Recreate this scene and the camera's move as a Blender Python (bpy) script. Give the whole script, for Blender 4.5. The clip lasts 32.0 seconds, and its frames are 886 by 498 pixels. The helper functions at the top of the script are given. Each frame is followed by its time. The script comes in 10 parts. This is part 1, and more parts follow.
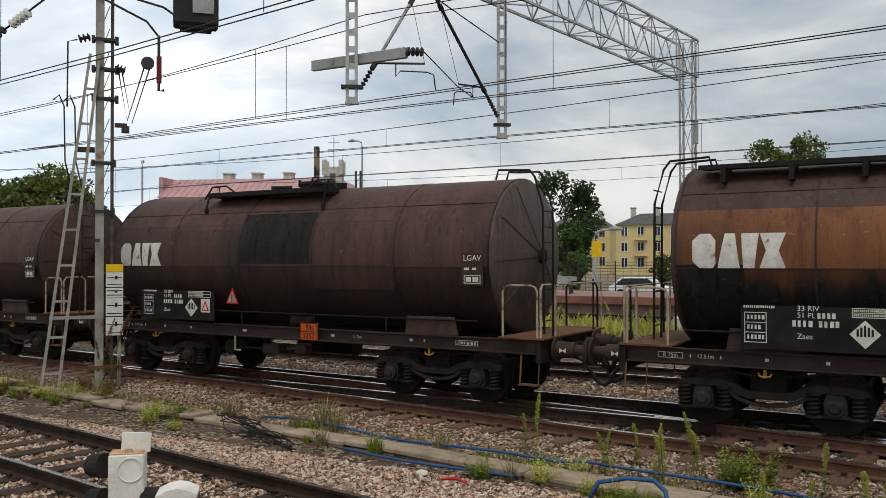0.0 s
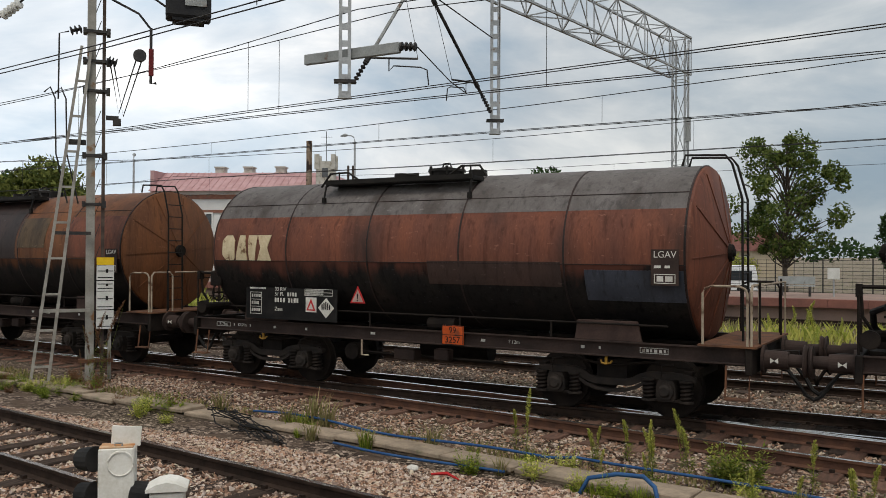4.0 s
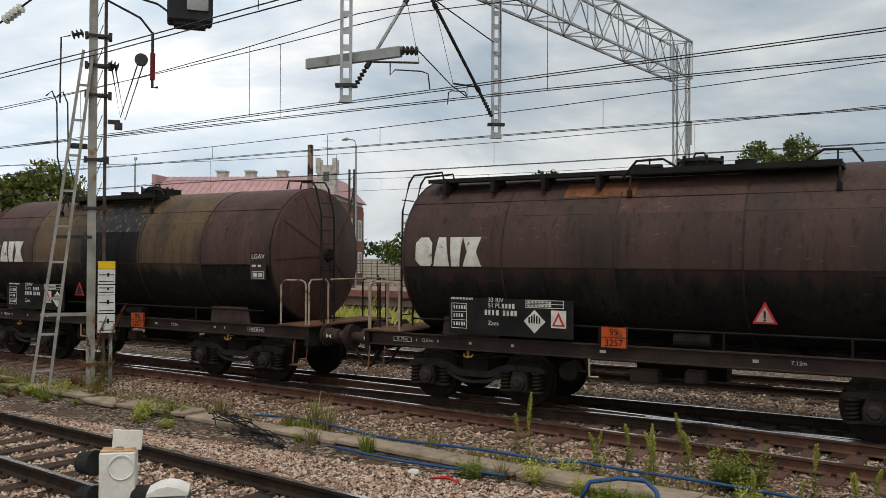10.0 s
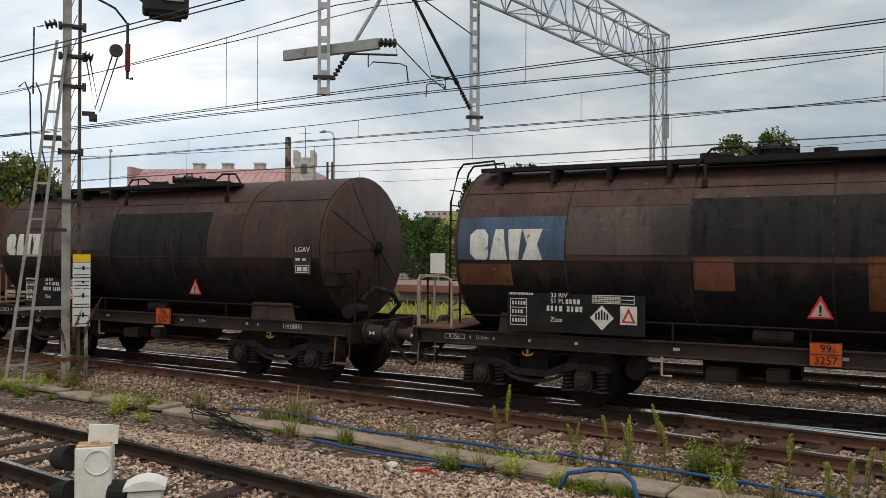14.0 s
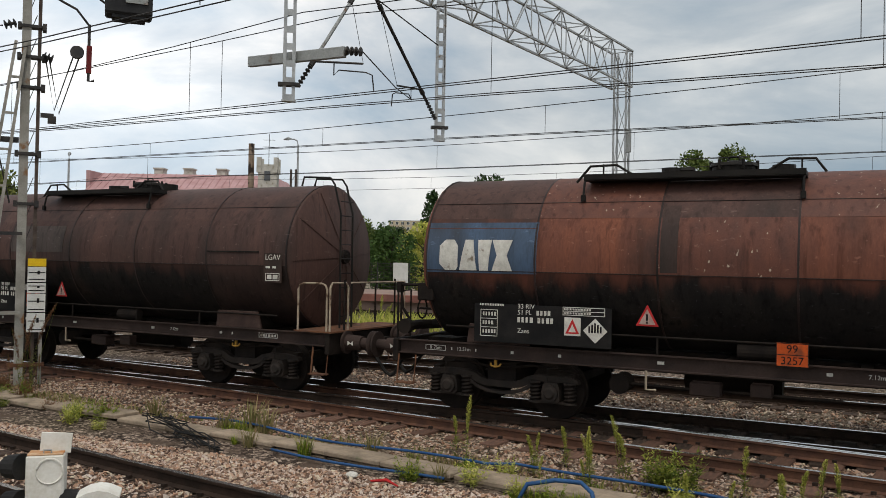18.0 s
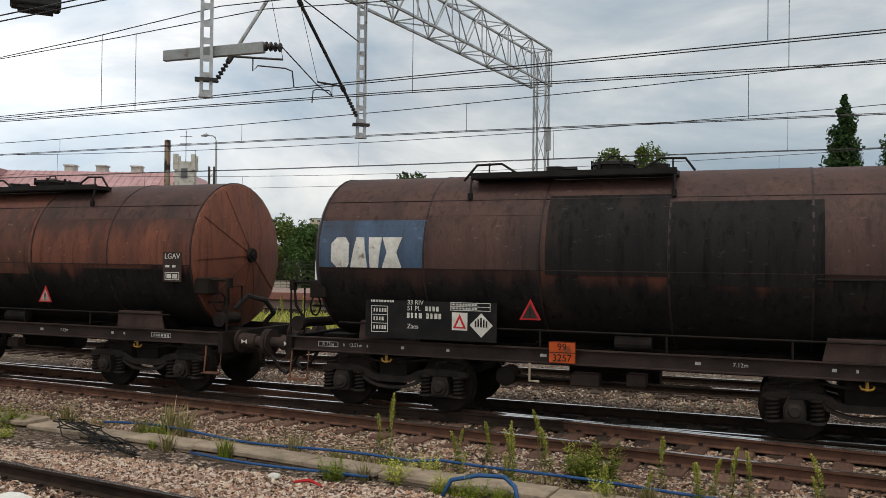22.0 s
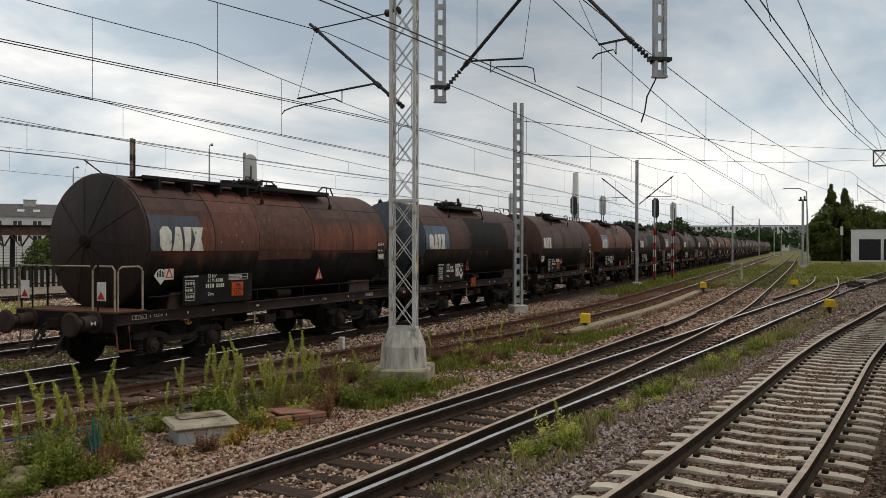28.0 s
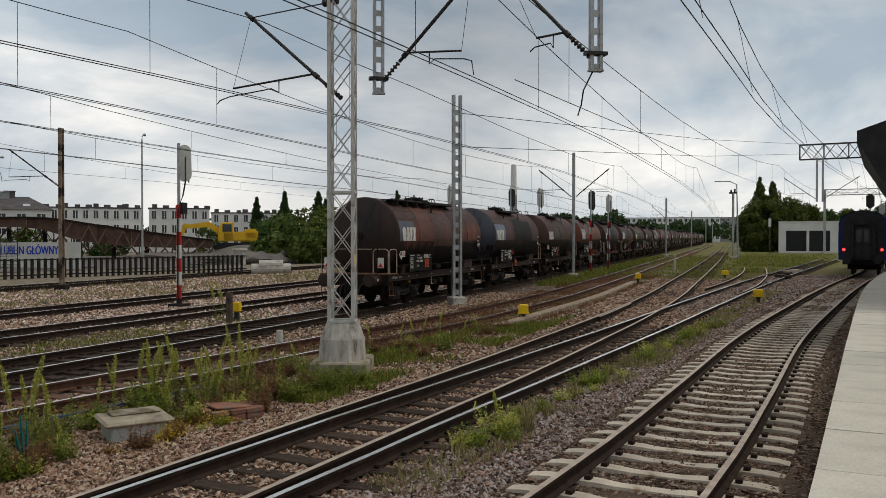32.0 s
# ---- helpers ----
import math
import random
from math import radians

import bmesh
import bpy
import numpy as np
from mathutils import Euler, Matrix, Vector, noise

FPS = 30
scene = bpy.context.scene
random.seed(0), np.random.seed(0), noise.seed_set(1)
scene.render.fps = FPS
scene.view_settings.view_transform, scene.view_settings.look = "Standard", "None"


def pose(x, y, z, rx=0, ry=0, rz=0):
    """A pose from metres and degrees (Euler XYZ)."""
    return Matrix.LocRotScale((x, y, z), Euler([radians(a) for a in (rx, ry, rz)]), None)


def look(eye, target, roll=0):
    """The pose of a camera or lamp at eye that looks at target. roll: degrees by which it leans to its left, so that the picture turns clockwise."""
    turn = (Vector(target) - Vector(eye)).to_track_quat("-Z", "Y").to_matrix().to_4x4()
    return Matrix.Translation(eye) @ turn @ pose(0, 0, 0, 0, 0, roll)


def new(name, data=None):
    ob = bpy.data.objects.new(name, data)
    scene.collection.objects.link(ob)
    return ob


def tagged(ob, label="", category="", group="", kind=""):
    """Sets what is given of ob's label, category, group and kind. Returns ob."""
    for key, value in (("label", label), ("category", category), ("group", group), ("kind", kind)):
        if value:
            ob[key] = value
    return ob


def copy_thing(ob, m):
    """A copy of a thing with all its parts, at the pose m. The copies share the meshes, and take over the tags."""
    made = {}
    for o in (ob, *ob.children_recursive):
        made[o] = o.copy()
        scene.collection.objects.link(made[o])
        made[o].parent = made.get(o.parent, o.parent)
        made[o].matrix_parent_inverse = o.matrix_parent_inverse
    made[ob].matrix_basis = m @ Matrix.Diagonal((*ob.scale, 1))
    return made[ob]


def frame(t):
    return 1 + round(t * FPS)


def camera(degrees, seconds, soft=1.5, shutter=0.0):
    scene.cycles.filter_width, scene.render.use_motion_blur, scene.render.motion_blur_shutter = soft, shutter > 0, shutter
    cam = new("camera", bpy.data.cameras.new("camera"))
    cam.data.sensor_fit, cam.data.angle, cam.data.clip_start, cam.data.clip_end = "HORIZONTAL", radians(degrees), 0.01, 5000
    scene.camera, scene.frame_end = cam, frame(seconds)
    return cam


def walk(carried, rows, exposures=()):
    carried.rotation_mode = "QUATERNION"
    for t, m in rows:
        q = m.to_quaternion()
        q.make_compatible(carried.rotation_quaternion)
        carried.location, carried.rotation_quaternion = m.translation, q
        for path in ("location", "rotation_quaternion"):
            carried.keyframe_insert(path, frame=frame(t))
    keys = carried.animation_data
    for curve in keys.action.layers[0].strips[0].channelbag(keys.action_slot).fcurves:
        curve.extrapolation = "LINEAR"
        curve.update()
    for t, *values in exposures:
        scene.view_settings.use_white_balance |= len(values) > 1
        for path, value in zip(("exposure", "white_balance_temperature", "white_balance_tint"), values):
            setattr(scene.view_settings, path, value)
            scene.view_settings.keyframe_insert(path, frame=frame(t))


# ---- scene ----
# the camera stands on the platform edge: seconds, yaw, pitch, roll
cam = camera(54.8, 32.0, soft=0.6)
EYE = 2.5
PATH = [
    (0.0, 30.00, 0.70, 0.07),
    (0.5, 29.86, 0.84, 0.08),
    (1.0, 29.81, 0.79, 0.06),
    (1.5, 29.75, 0.83, 0.04),
    (2.0, 29.71, 0.78, 0.08),
    (2.5, 29.73, 0.71, 0.05),
    (3.0, 29.55, 0.52, -0.14),
    (3.5, 29.48, 0.39, -0.30),
    (5.5, 29.41, 0.49, -0.34),
    (6.0, 29.33, 0.51, -0.36),
    (6.5, 29.37, 0.54, -0.36),
    (7.0, 29.29, 0.61, -0.40),
    (7.5, 29.43, 0.61, -0.49),
    (8.0, 29.58, 0.62, -0.51),
    (8.5, 29.66, 0.66, -0.49),
    (9.0, 29.63, 0.60, -0.47),
    (9.5, 29.58, 0.53, -0.27),
    (10.0, 29.54, 0.65, -0.31),
    (10.5, 29.44, 0.44, -0.46),
    (11.0, 29.36, 0.31, -0.61),
    (11.5, 29.33, 0.24, -0.50),
    (12.0, 29.42, 0.21, -0.37),
    (12.5, 29.17, 0.00, -0.21),
    (13.0, 28.87, -0.08, -0.13),
    (13.5, 28.52, -0.03, -0.18),
    (14.0, 28.10, 0.17, -0.25),
    (14.5, 27.74, 0.33, -0.28),
    (16.5, 27.12, 0.83, -0.63),
    (17.0, 26.77, 1.00, -0.80),
    (17.5, 26.32, 0.94, -0.98),
    (18.0, 25.62, 0.86, -1.09),
    (18.5, 24.71, 0.68, -1.08),
    (19.0, 24.12, 0.69, -1.11),
    (19.5, 23.63, 0.79, -0.95),
    (20.0, 22.93, 0.52, -0.82),
    (20.5, 22.39, 0.37, -0.65),
    (21.0, 21.95, 0.41, -0.58),
    (21.5, 21.23, 0.61, -0.65),
    (22.0, 20.44, 0.77, -0.63),
    (22.5, 19.32, 0.74, -0.66),
    (23.0, 15.10, 0.55, -0.59),
    (23.5, 1.18, 0.10, -0.32),
    (24.0, -14.72, 0.48, -0.34),
    (24.5, -31.16, -0.25, 0.01),
    (25.0, -43.21, -0.45, 0.05),
    (25.5, -49.61, -0.02, -0.13),
    (26.0, -54.42, -0.09, -0.48),
    (26.5, -58.12, -0.30, -0.50),
    (28.5, -65.80, -0.18, 0.05),
    (29.0, -66.35, -0.17, 0.17),
    (29.5, -66.73, -0.20, 0.05),
    (30.0, -66.93, -0.24, -0.03),
    (30.5, -67.50, -0.37, -0.13),
    (31.0, -68.00, -0.48, -0.16),
    (31.5, -68.40, -0.66, -0.08),
    (32.0, -68.88, -0.78, -0.02),
]
walk(cam, [(t, pose(0, 0, EYE, 90 + pitch, roll, yaw)) for t, yaw, pitch, roll in PATH],
     exposures=[(0.0, 0.2, 6500, 10), (20.5, 0.2, 6500, 10), (22.0, 0.26, 6500, 10), (23.2, 0.42, 6500, 10), (24.2, 0.58, 6550, 10), (25.0, 0.25, 6850, 10), (26.5, 0.08, 6780, 10), (29.0, -0.16, 6720, 10), (32.0, -0.23, 6620, 10)])

# ---- overcast daylight ----
world = bpy.data.worlds.new("sky")
scene.world = world
world.use_nodes = True
wn, wl = world.node_tree.nodes, world.node_tree.links
wn.clear()
w_out, w_bg = wn.new("ShaderNodeOutputWorld"), wn.new("ShaderNodeBackground")
w_sky = wn.new("ShaderNodeTexSky")
w_sky.sky_type, w_sky.sun_disc = "NISHITA", False
SUN_ELEV, SUN_ROT = radians(64), radians(150)
w_sky.sun_elevation, w_sky.sun_rotation = SUN_ELEV, SUN_ROT
w_co, w_map = wn.new("ShaderNodeTexCoord"), wn.new("ShaderNodeMapping")
w_map.inputs["Scale"].default_value = (1.7, 1.7, 4.2)
w_n1, w_n2 = wn.new("ShaderNodeTexNoise"), wn.new("ShaderNodeTexNoise")
w_n1.inputs["Scale"].default_value, w_n1.inputs["Detail"].default_value, w_n1.inputs["Roughness"].default_value = 1.6, 9.0, 0.57
w_n2.inputs["Scale"].default_value, w_n2.inputs["Detail"].default_value = 0.9, 4.0
w_n1.inputs["Distortion"].default_value = 0.35
w_r1, w_r2 = wn.new("ShaderNodeValToRGB"), wn.new("ShaderNodeValToRGB")
w_r1.color_ramp.elements[0].position, w_r1.color_ramp.elements[1].position = 0.36, 0.66
w_r1.color_ramp.elements[0].color, w_r1.color_ramp.elements[1].color = (0.43, 0.522, 0.612, 1), (1.085, 1.055, 1.02, 1)
w_e = w_r1.color_ramp.elements.new(0.5)
w_e.color = (0.67, 0.71, 0.747, 1)
w_r2.color_ramp.elements[0].position, w_r2.color_ramp.elements[1].position = 0.38, 0.62
w_r2.color_ramp.elements[0].color, w_r2.color_ramp.elements[1].color = (0.80, 0.81, 0.82, 1), (1.2, 1.18, 1.15, 1)
w_mul, w_mix, w_gain = wn.new("ShaderNodeMix"), wn.new("ShaderNodeMix"), wn.new("ShaderNodeVectorMath")
w_mul.data_type = w_mix.data_type = "RGBA"
w_mul.blend_type = "MULTIPLY"
w_mul.inputs["Factor"].default_value = 1.0
w_mix.inputs["Factor"].default_value = 0.92
w_gain.operation = "SCALE"
w_gain.inputs["Scale"].default_value = 0.10
wl.new(w_co.outputs["Generated"], w_map.inputs["Vector"])
wl.new(w_map.outputs["Vector"], w_n1.inputs["Vector"])
wl.new(w_map.outputs["Vector"], w_n2.inputs["Vector"])
wl.new(w_n1.outputs["Fac"], w_r1.inputs["Fac"])
wl.new(w_n2.outputs["Fac"], w_r2.inputs["Fac"])
wl.new(w_r1.outputs["Color"], w_mul.inputs["A"])
wl.new(w_r2.outputs["Color"], w_mul.inputs["B"])
wl.new(w_sky.outputs["Color"], w_gain.inputs[0])
wl.new(w_gain.outputs["Vector"], w_mix.inputs["A"])
# broad brighter and darker stretches of the cloud cover
w_last = w_mul.outputs["Result"]
for az, wide, gain in ((-62, 0.86, (1.42, 1.42, 1.42)), (0, 0.80, (0.61, 0.645, 0.665)), (47, 0.90, (1.30, 1.30, 1.30)), (88, 0.95, (1.24, 1.24, 1.24)), (-175, 0.2, (1.15, 1.15, 1.15))):
    w_dot, w_lobe, w_sc = wn.new("ShaderNodeVectorMath"), wn.new("ShaderNodeMapRange"), wn.new("ShaderNodeMix")
    w_dot.operation = "DOT_PRODUCT"
    w_dot.inputs[1].default_value = (math.sin(radians(az)), math.cos(radians(az)), 0.12)
    wl.new(w_co.outputs["Generated"], w_dot.inputs[0])
    w_lobe.interpolation_type = "SMOOTHSTEP"
    w_lobe.inputs["From Min"].default_value, w_lobe.inputs["From Max"].default_value = wide, 1.0
    wl.new(w_dot.outputs["Value"], w_lobe.inputs["Value"])
    w_sc.data_type, w_sc.blend_type = "RGBA", "MULTIPLY"
    w_sc.inputs["B"].default_value = (*gain, 1)
    wl.new(w_lobe.outputs["Result"], w_sc.inputs["Factor"])
    wl.new(w_last, w_sc.inputs["A"])
    w_last = w_sc.outputs["Result"]
wl.new(w_last, w_mix.inputs["B"])
wl.new(w_mix.outputs["Result"], w_bg.inputs["Color"])
wl.new(w_bg.outputs["Background"], w_out.inputs["Surface"])
w_bg.inputs["Strength"].default_value = 0.9

sun = new("sun", bpy.data.lights.new("sun", "SUN"))
sun.data.energy, sun.data.angle, sun.data.color = 1.25, radians(20), (1.0, 0.94, 0.85)
sun.matrix_world = look((0, 0, 60), (-60 * math.cos(SUN_ELEV) * math.sin(SUN_ROT) / math.sin(SUN_ELEV),
                                     -60 * math.cos(SUN_ELEV) * math.cos(SUN_ROT) / math.sin(SUN_ELEV), 0))

# ---- materials ----
def nodes_of(m):
    m.use_nodes = True
    return m.node_tree.nodes, m.node_tree.links


def surf(name, c1, c2, scale=3.0, rough=0.7, metal=0.0, bump=0.15, fine=40.0, spread=(0.35, 0.65), stretch=(1, 1, 1), spots=None, spec=0.1, rnd=0.0, grain=0.35):
    """Two colours mixed by noise, finer grain over it, bump from the grain; spots: a third colour in patches."""
    m = bpy.data.materials.new(name)
    n, l = nodes_of(m)
    b = n["Principled BSDF"]
    co, mp = n.new("ShaderNodeTexCoord"), n.new("ShaderNodeMapping")
    mp.inputs["Scale"].default_value = stretch
    l.new(co.outputs["Object"], mp.inputs["Vector"])
    a, f = n.new("ShaderNodeTexNoise"), n.new("ShaderNodeTexNoise")
    a.inputs["Scale"].default_value, a.inputs["Detail"].default_value = scale, 6.0
    f.inputs["Scale"].default_value, f.inputs["Detail"].default_value = fine, 3.0
    r = n.new("ShaderNodeMapRange")
    r.inputs["From Min"].default_value, r.inputs["From Max"].default_value = spread
    mix = n.new("ShaderNodeMix")
    mix.data_type = "RGBA"
    mix.inputs["A"].default_value, mix.inputs["B"].default_value = (*c1, 1), (*c2, 1)
    for q in (a, f):
        l.new(mp.outputs["Vector"], q.inputs["Vector"])
    l.new(a.outputs["Fac"], r.inputs["Value"])
    l.new(r.outputs["Result"], mix.inputs["Factor"])
    out = mix.outputs["Result"]
    if spots:
        s = n.new("ShaderNodeTexNoise")
        s.inputs["Scale"].default_value, s.inputs["Detail"].default_value = spots[1], 5.0
        l.new(mp.outputs["Vector"], s.inputs["Vector"])
        sr = n.new("ShaderNodeMapRange")
        sr.inputs["From Min"].default_value, sr.inputs["From Max"].default_value = spots[2], spots[2] + (spots[3] if len(spots) > 3 else 0.08)
        l.new(s.outputs["Fac"], sr.inputs["Value"])
        sm = n.new("ShaderNodeMix")
        sm.data_type = "RGBA"
        sm.inputs["B"].default_value = (*spots[0], 1)
        l.new(sr.outputs["Result"], sm.inputs["Factor"])
        l.new(out, sm.inputs["A"])
        out = sm.outputs["Result"]
    g = n.new("ShaderNodeMix")
    g.data_type, g.blend_type = "RGBA", "OVERLAY"
    g.inputs["Factor"].default_value = grain
    l.new(out, g.inputs["A"])
    l.new(f.outputs["Color"], g.inputs["B"])
    bw = n.new("ShaderNodeRGBToBW")
    l.new(f.outputs["Color"], bw.inputs["Color"])
    l.new(bw.outputs["Val"], g.inputs["B"])
    out = g.outputs["Result"]
    if rnd:
        oi, hs = n.new("ShaderNodeObjectInfo"), n.new("ShaderNodeHueSaturation")
        rr = n.new("ShaderNodeMapRange")
        rr.inputs["To Min"].default_value, rr.inputs["To Max"].default_value = 1 - rnd, 1 + rnd
        l.new(oi.outputs["Random"], rr.inputs["Value"])
        l.new(rr.outputs["Result"], hs.inputs["Value"])
        l.new(out, hs.inputs["Color"])
        out = hs.outputs["Color"]
    l.new(out, b.inputs["Base Color"])
    b.inputs["Roughness"].default_value, b.inputs["Metallic"].default_value = rough, metal
    b.inputs["Specular IOR Level"].default_value = spec
    if bump:
        bp = n.new("ShaderNodeBump")
        bp.inputs["Strength"].default_value, bp.inputs["Distance"].default_value = bump, 0.02
        l.new(f.outputs["Fac"], bp.inputs["Height"])
        l.new(bp.outputs["Normal"], b.inputs["Normal"])
    return m


def plain(name, c, rough=0.6, metal=0.0):
    return surf(name, c, tuple(v * 0.85 for v in c), 5.0, rough, metal, 0.03)


def glow(name, c, strength):
    m = bpy.data.materials.new(name)
    n, l = nodes_of(m)
    b = n["Principled BSDF"]
    b.inputs["Base Color"].default_value = (*c, 1)
    b.inputs["Emission Color"].default_value, b.inputs["Emission Strength"].default_value = (*c, 1), strength
    return m


def leafy(name, c1, c2, rough=0.6):
    """Leaves: colour varied leaf by leaf."""
    m = bpy.data.materials.new(name)
    n, l = nodes_of(m)
    b = n["Principled BSDF"]
    g, r, mix = n.new("ShaderNodeNewGeometry"), n.new("ShaderNodeMapRange"), n.new("ShaderNodeMix")
    mix.data_type = "RGBA"
    mix.inputs["A"].default_value, mix.inputs["B"].default_value = (*c1, 1), (*c2, 1)
    l.new(g.outputs["Random Per Island"], mix.inputs["Factor"])
    l.new(mix.outputs["Result"], b.inputs["Base Color"])
    b.inputs["Roughness"].default_value = rough
    b.inputs["Specular IOR Level"].default_value = 0.12
    tr = n.new("ShaderNodeBsdfTranslucent")
    l.new(mix.outputs["Result"], tr.inputs["Color"])
    sh = n.new("ShaderNodeMixShader")
    sh.inputs["Fac"].default_value = 0.3
    o = n["Material Output"]
    l.new(b.outputs["BSDF"], sh.inputs[1])
    l.new(tr.outputs["BSDF"], sh.inputs[2])
    l.new(sh.outputs["Shader"], o.inputs["Surface"])
    return m


def pebble(name, tones):
    """Broken stone: each stone takes its own tone out of a palette, with a fine grain."""
    m = surf(name, tones[0], tones[0], 60.0, 0.95, 0.0, 0.3, 240.0, grain=0.5)
    n, l = nodes_of(m)
    g, rp = n.new("ShaderNodeNewGeometry"), n.new("ShaderNodeValToRGB")
    over = [q for q in n if q.bl_idname == "ShaderNodeMix" and q.blend_type == "OVERLAY"][0]
    rp.color_ramp.interpolation = "CONSTANT"
    for i, c in enumerate(tones):
        e = rp.color_ramp.elements[0] if i == 0 else rp.color_ramp.elements.new(i / len(tones))
        e.color = (*c, 1)
    l.new(g.outputs["Random Per Island"], rp.inputs["Fac"])
    l.new(rp.outputs["Color"], over.inputs["A"])
    return m


def glass(name):
    m = bpy.data.materials.new(name)
    n, l = nodes_of(m)
    b = n["Principled BSDF"]
    b.inputs["Base Color"].default_value = (0.03, 0.035, 0.04, 1)
    b.inputs["Roughness"].default_value = 0.08
    b.inputs["Specular IOR Level"].default_value = 0.6
    return m


M = {}
M["tar"] = surf("tar_black", (0.012, 0.011, 0.010), (0.022, 0.019, 0.016), 2.0, 0.5, bump=0.1)
M["under"] = surf("underframe_grime", (0.011, 0.009, 0.008), (0.021, 0.016, 0.013), 4.0, 0.8, bump=0.2)
M["frame"] = surf("sole_bar_brown", (0.032, 0.023, 0.020), (0.052, 0.035, 0.029), 3.0, 0.7, bump=0.1)
M["cradle"] = surf("cradle_brown", (0.055, 0.036, 0.031), (0.085, 0.055, 0.045), 3.0, 0.7, bump=0.1)
M["rustplate"] = surf("rusty_plate", (0.16, 0.075, 0.04), (0.09, 0.05, 0.035), 5.0, 0.85, bump=0.2)
M["white"] = surf("worn_white_paint", (0.62, 0.60, 0.54), (0.48, 0.46, 0.41), 7.0, 0.6, bump=0.04, spots=((0.2, 0.16, 0.12), 6.0, 0.64))
M["cream"] = surf("cream_paint", (0.62, 0.52, 0.34), (0.5, 0.40, 0.25), 6.0, 0.6, bump=0.04, spots=((0.16, 0.09, 0.05), 6.0, 0.62))
M["orange"] = surf("orange_plate", (0.60, 0.105, 0.022), (0.42, 0.07, 0.016), 4.0, 0.5, bump=0.02, spots=((0.16, 0.05, 0.025), 5.0, 0.56, 0.15))
M["red"] = surf("red_paint", (0.48, 0.03, 0.03), (0.36, 0.025, 0.025), 6.0, 0.5, bump=0.02)
M["board"] = surf("board_black", (0.012, 0.012, 0.012), (0.022, 0.020, 0.019), 4.0, 0.9, bump=0.0, spec=0.08)
M["rubber"] = surf("rubber", (0.015, 0.015, 0.015), (0.03, 0.028, 0.026), 4.0, 0.7, bump=0.05)
M["galv"] = surf("galvanised_steel", (0.42, 0.43, 0.43), (0.30, 0.31, 0.31), 4.0, 0.5, 0.35, 0.05, spots=((0.2, 0.15, 0.11), 5.0, 0.66))
M["greymast"] = surf("grey_mast_paint", (0.34, 0.35, 0.34), (0.26, 0.27, 0.26), 4.0, 0.6, 0.1, 0.05, spots=((0.17, 0.11, 0.08), 4.0, 0.62))
M["wire"] = surf("dark_wire", (0.03, 0.03, 0.03), (0.05, 0.045, 0.04), 3.0, 0.5, 0.4, 0.0)
M["darksteel"] = surf("dark_steel", (0.035, 0.035, 0.036), (0.06, 0.055, 0.05), 5.0, 0.5, 0.3, 0.08)
M["railside"] = surf("rail_rust", (0.046, 0.030, 0.022), (0.026, 0.018, 0.014), 6.0, 0.85, 0.1, 0.2, rnd=0.0)
M["railred"] = surf("rail_red_rust", (0.12, 0.060, 0.038), (0.075, 0.040, 0.029), 5.0, 0.9, 0.05, 0.2)
M["railtop"] = surf("rail_polished", (0.80, 0.76, 0.72), (0.62, 0.58, 0.54), 5.0, 0.22, 0.95, 0.02)
M["railbrown"] = surf("rail_top_brown", (0.50, 0.41, 0.33), (0.36, 0.28, 0.22), 5.0, 0.5, 0.35, 0.05)
M["timber"] = surf("sleeper_timber", (0.078, 0.054, 0.041), (0.034, 0.025, 0.020), 4.0, 0.9, bump=0.4, stretch=(6, 1, 6), rnd=0.25)
M["timber_red"] = surf("sleeper_timber_rusty", (0.165, 0.092, 0.065), (0.10, 0.062, 0.047), 4.0, 0.9, bump=0.4, stretch=(6, 1, 6), rnd=0.25)
M["mastwhite"] = surf("mast_pale_grey", (0.56, 0.55, 0.52), (0.44, 0.43, 0.40), 4.0, 0.6, 0.1, 0.04, spots=((0.26, 0.2, 0.15), 4.0, 0.64))
M["concrete"] = surf("sleeper_concrete", (0.50, 0.44, 0.36), (0.38, 0.325, 0.26), 4.0, 0.85, bump=0.2, rnd=0.12, spots=((0.24, 0.16, 0.1), 3.0, 0.62))
M["kerb"] = surf("old_concrete", (0.35, 0.275, 0.20), (0.20, 0.158, 0.115), 3.0, 0.9, bump=0.35, fine=25, rnd=0.12, spots=((0.16, 0.15, 0.09), 2.5, 0.6))
M["oldconc"] = surf("weathered_concrete", (0.38, 0.33, 0.25), (0.24, 0.205, 0.155), 3.0, 0.9, bump=0.35, spots=((0.13, 0.11, 0.07), 3.0, 0.56, 0.15))
M["railcream"] = surf("grab_rail_cream", (0.38, 0.315, 0.235), (0.24, 0.185, 0.13), 5.0, 0.6, bump=0.05, spots=((0.10, 0.06, 0.04), 5.0, 0.58))
M["paleconc"] = surf("pale_concrete", (0.5, 0.48, 0.43), (0.38, 0.36, 0.31), 3.0, 0.9, bump=0.3, spots=((0.22, 0.19, 0.13), 3.0, 0.62))
M["slab"] = surf("platform_slab", (0.55, 0.52, 0.44), (0.46, 0.43, 0.36), 2.0, 0.85, bump=0.12, rnd=0.06)
M["brick"] = surf("red_brick", (0.26, 0.125, 0.085), (0.19, 0.095, 0.07), 4.0, 0.85, bump=0.3, rnd=0.2, spots=((0.16, 0.13, 0.10), 5.0, 0.56))
M["cabinet"] = surf("cabinet_grey", (0.46, 0.475, 0.46), (0.41, 0.425, 0.41), 1.5, 0.55, bump=0.0, spots=((0.34, 0.33, 0.29), 2.2, 0.68), grain=0.06)
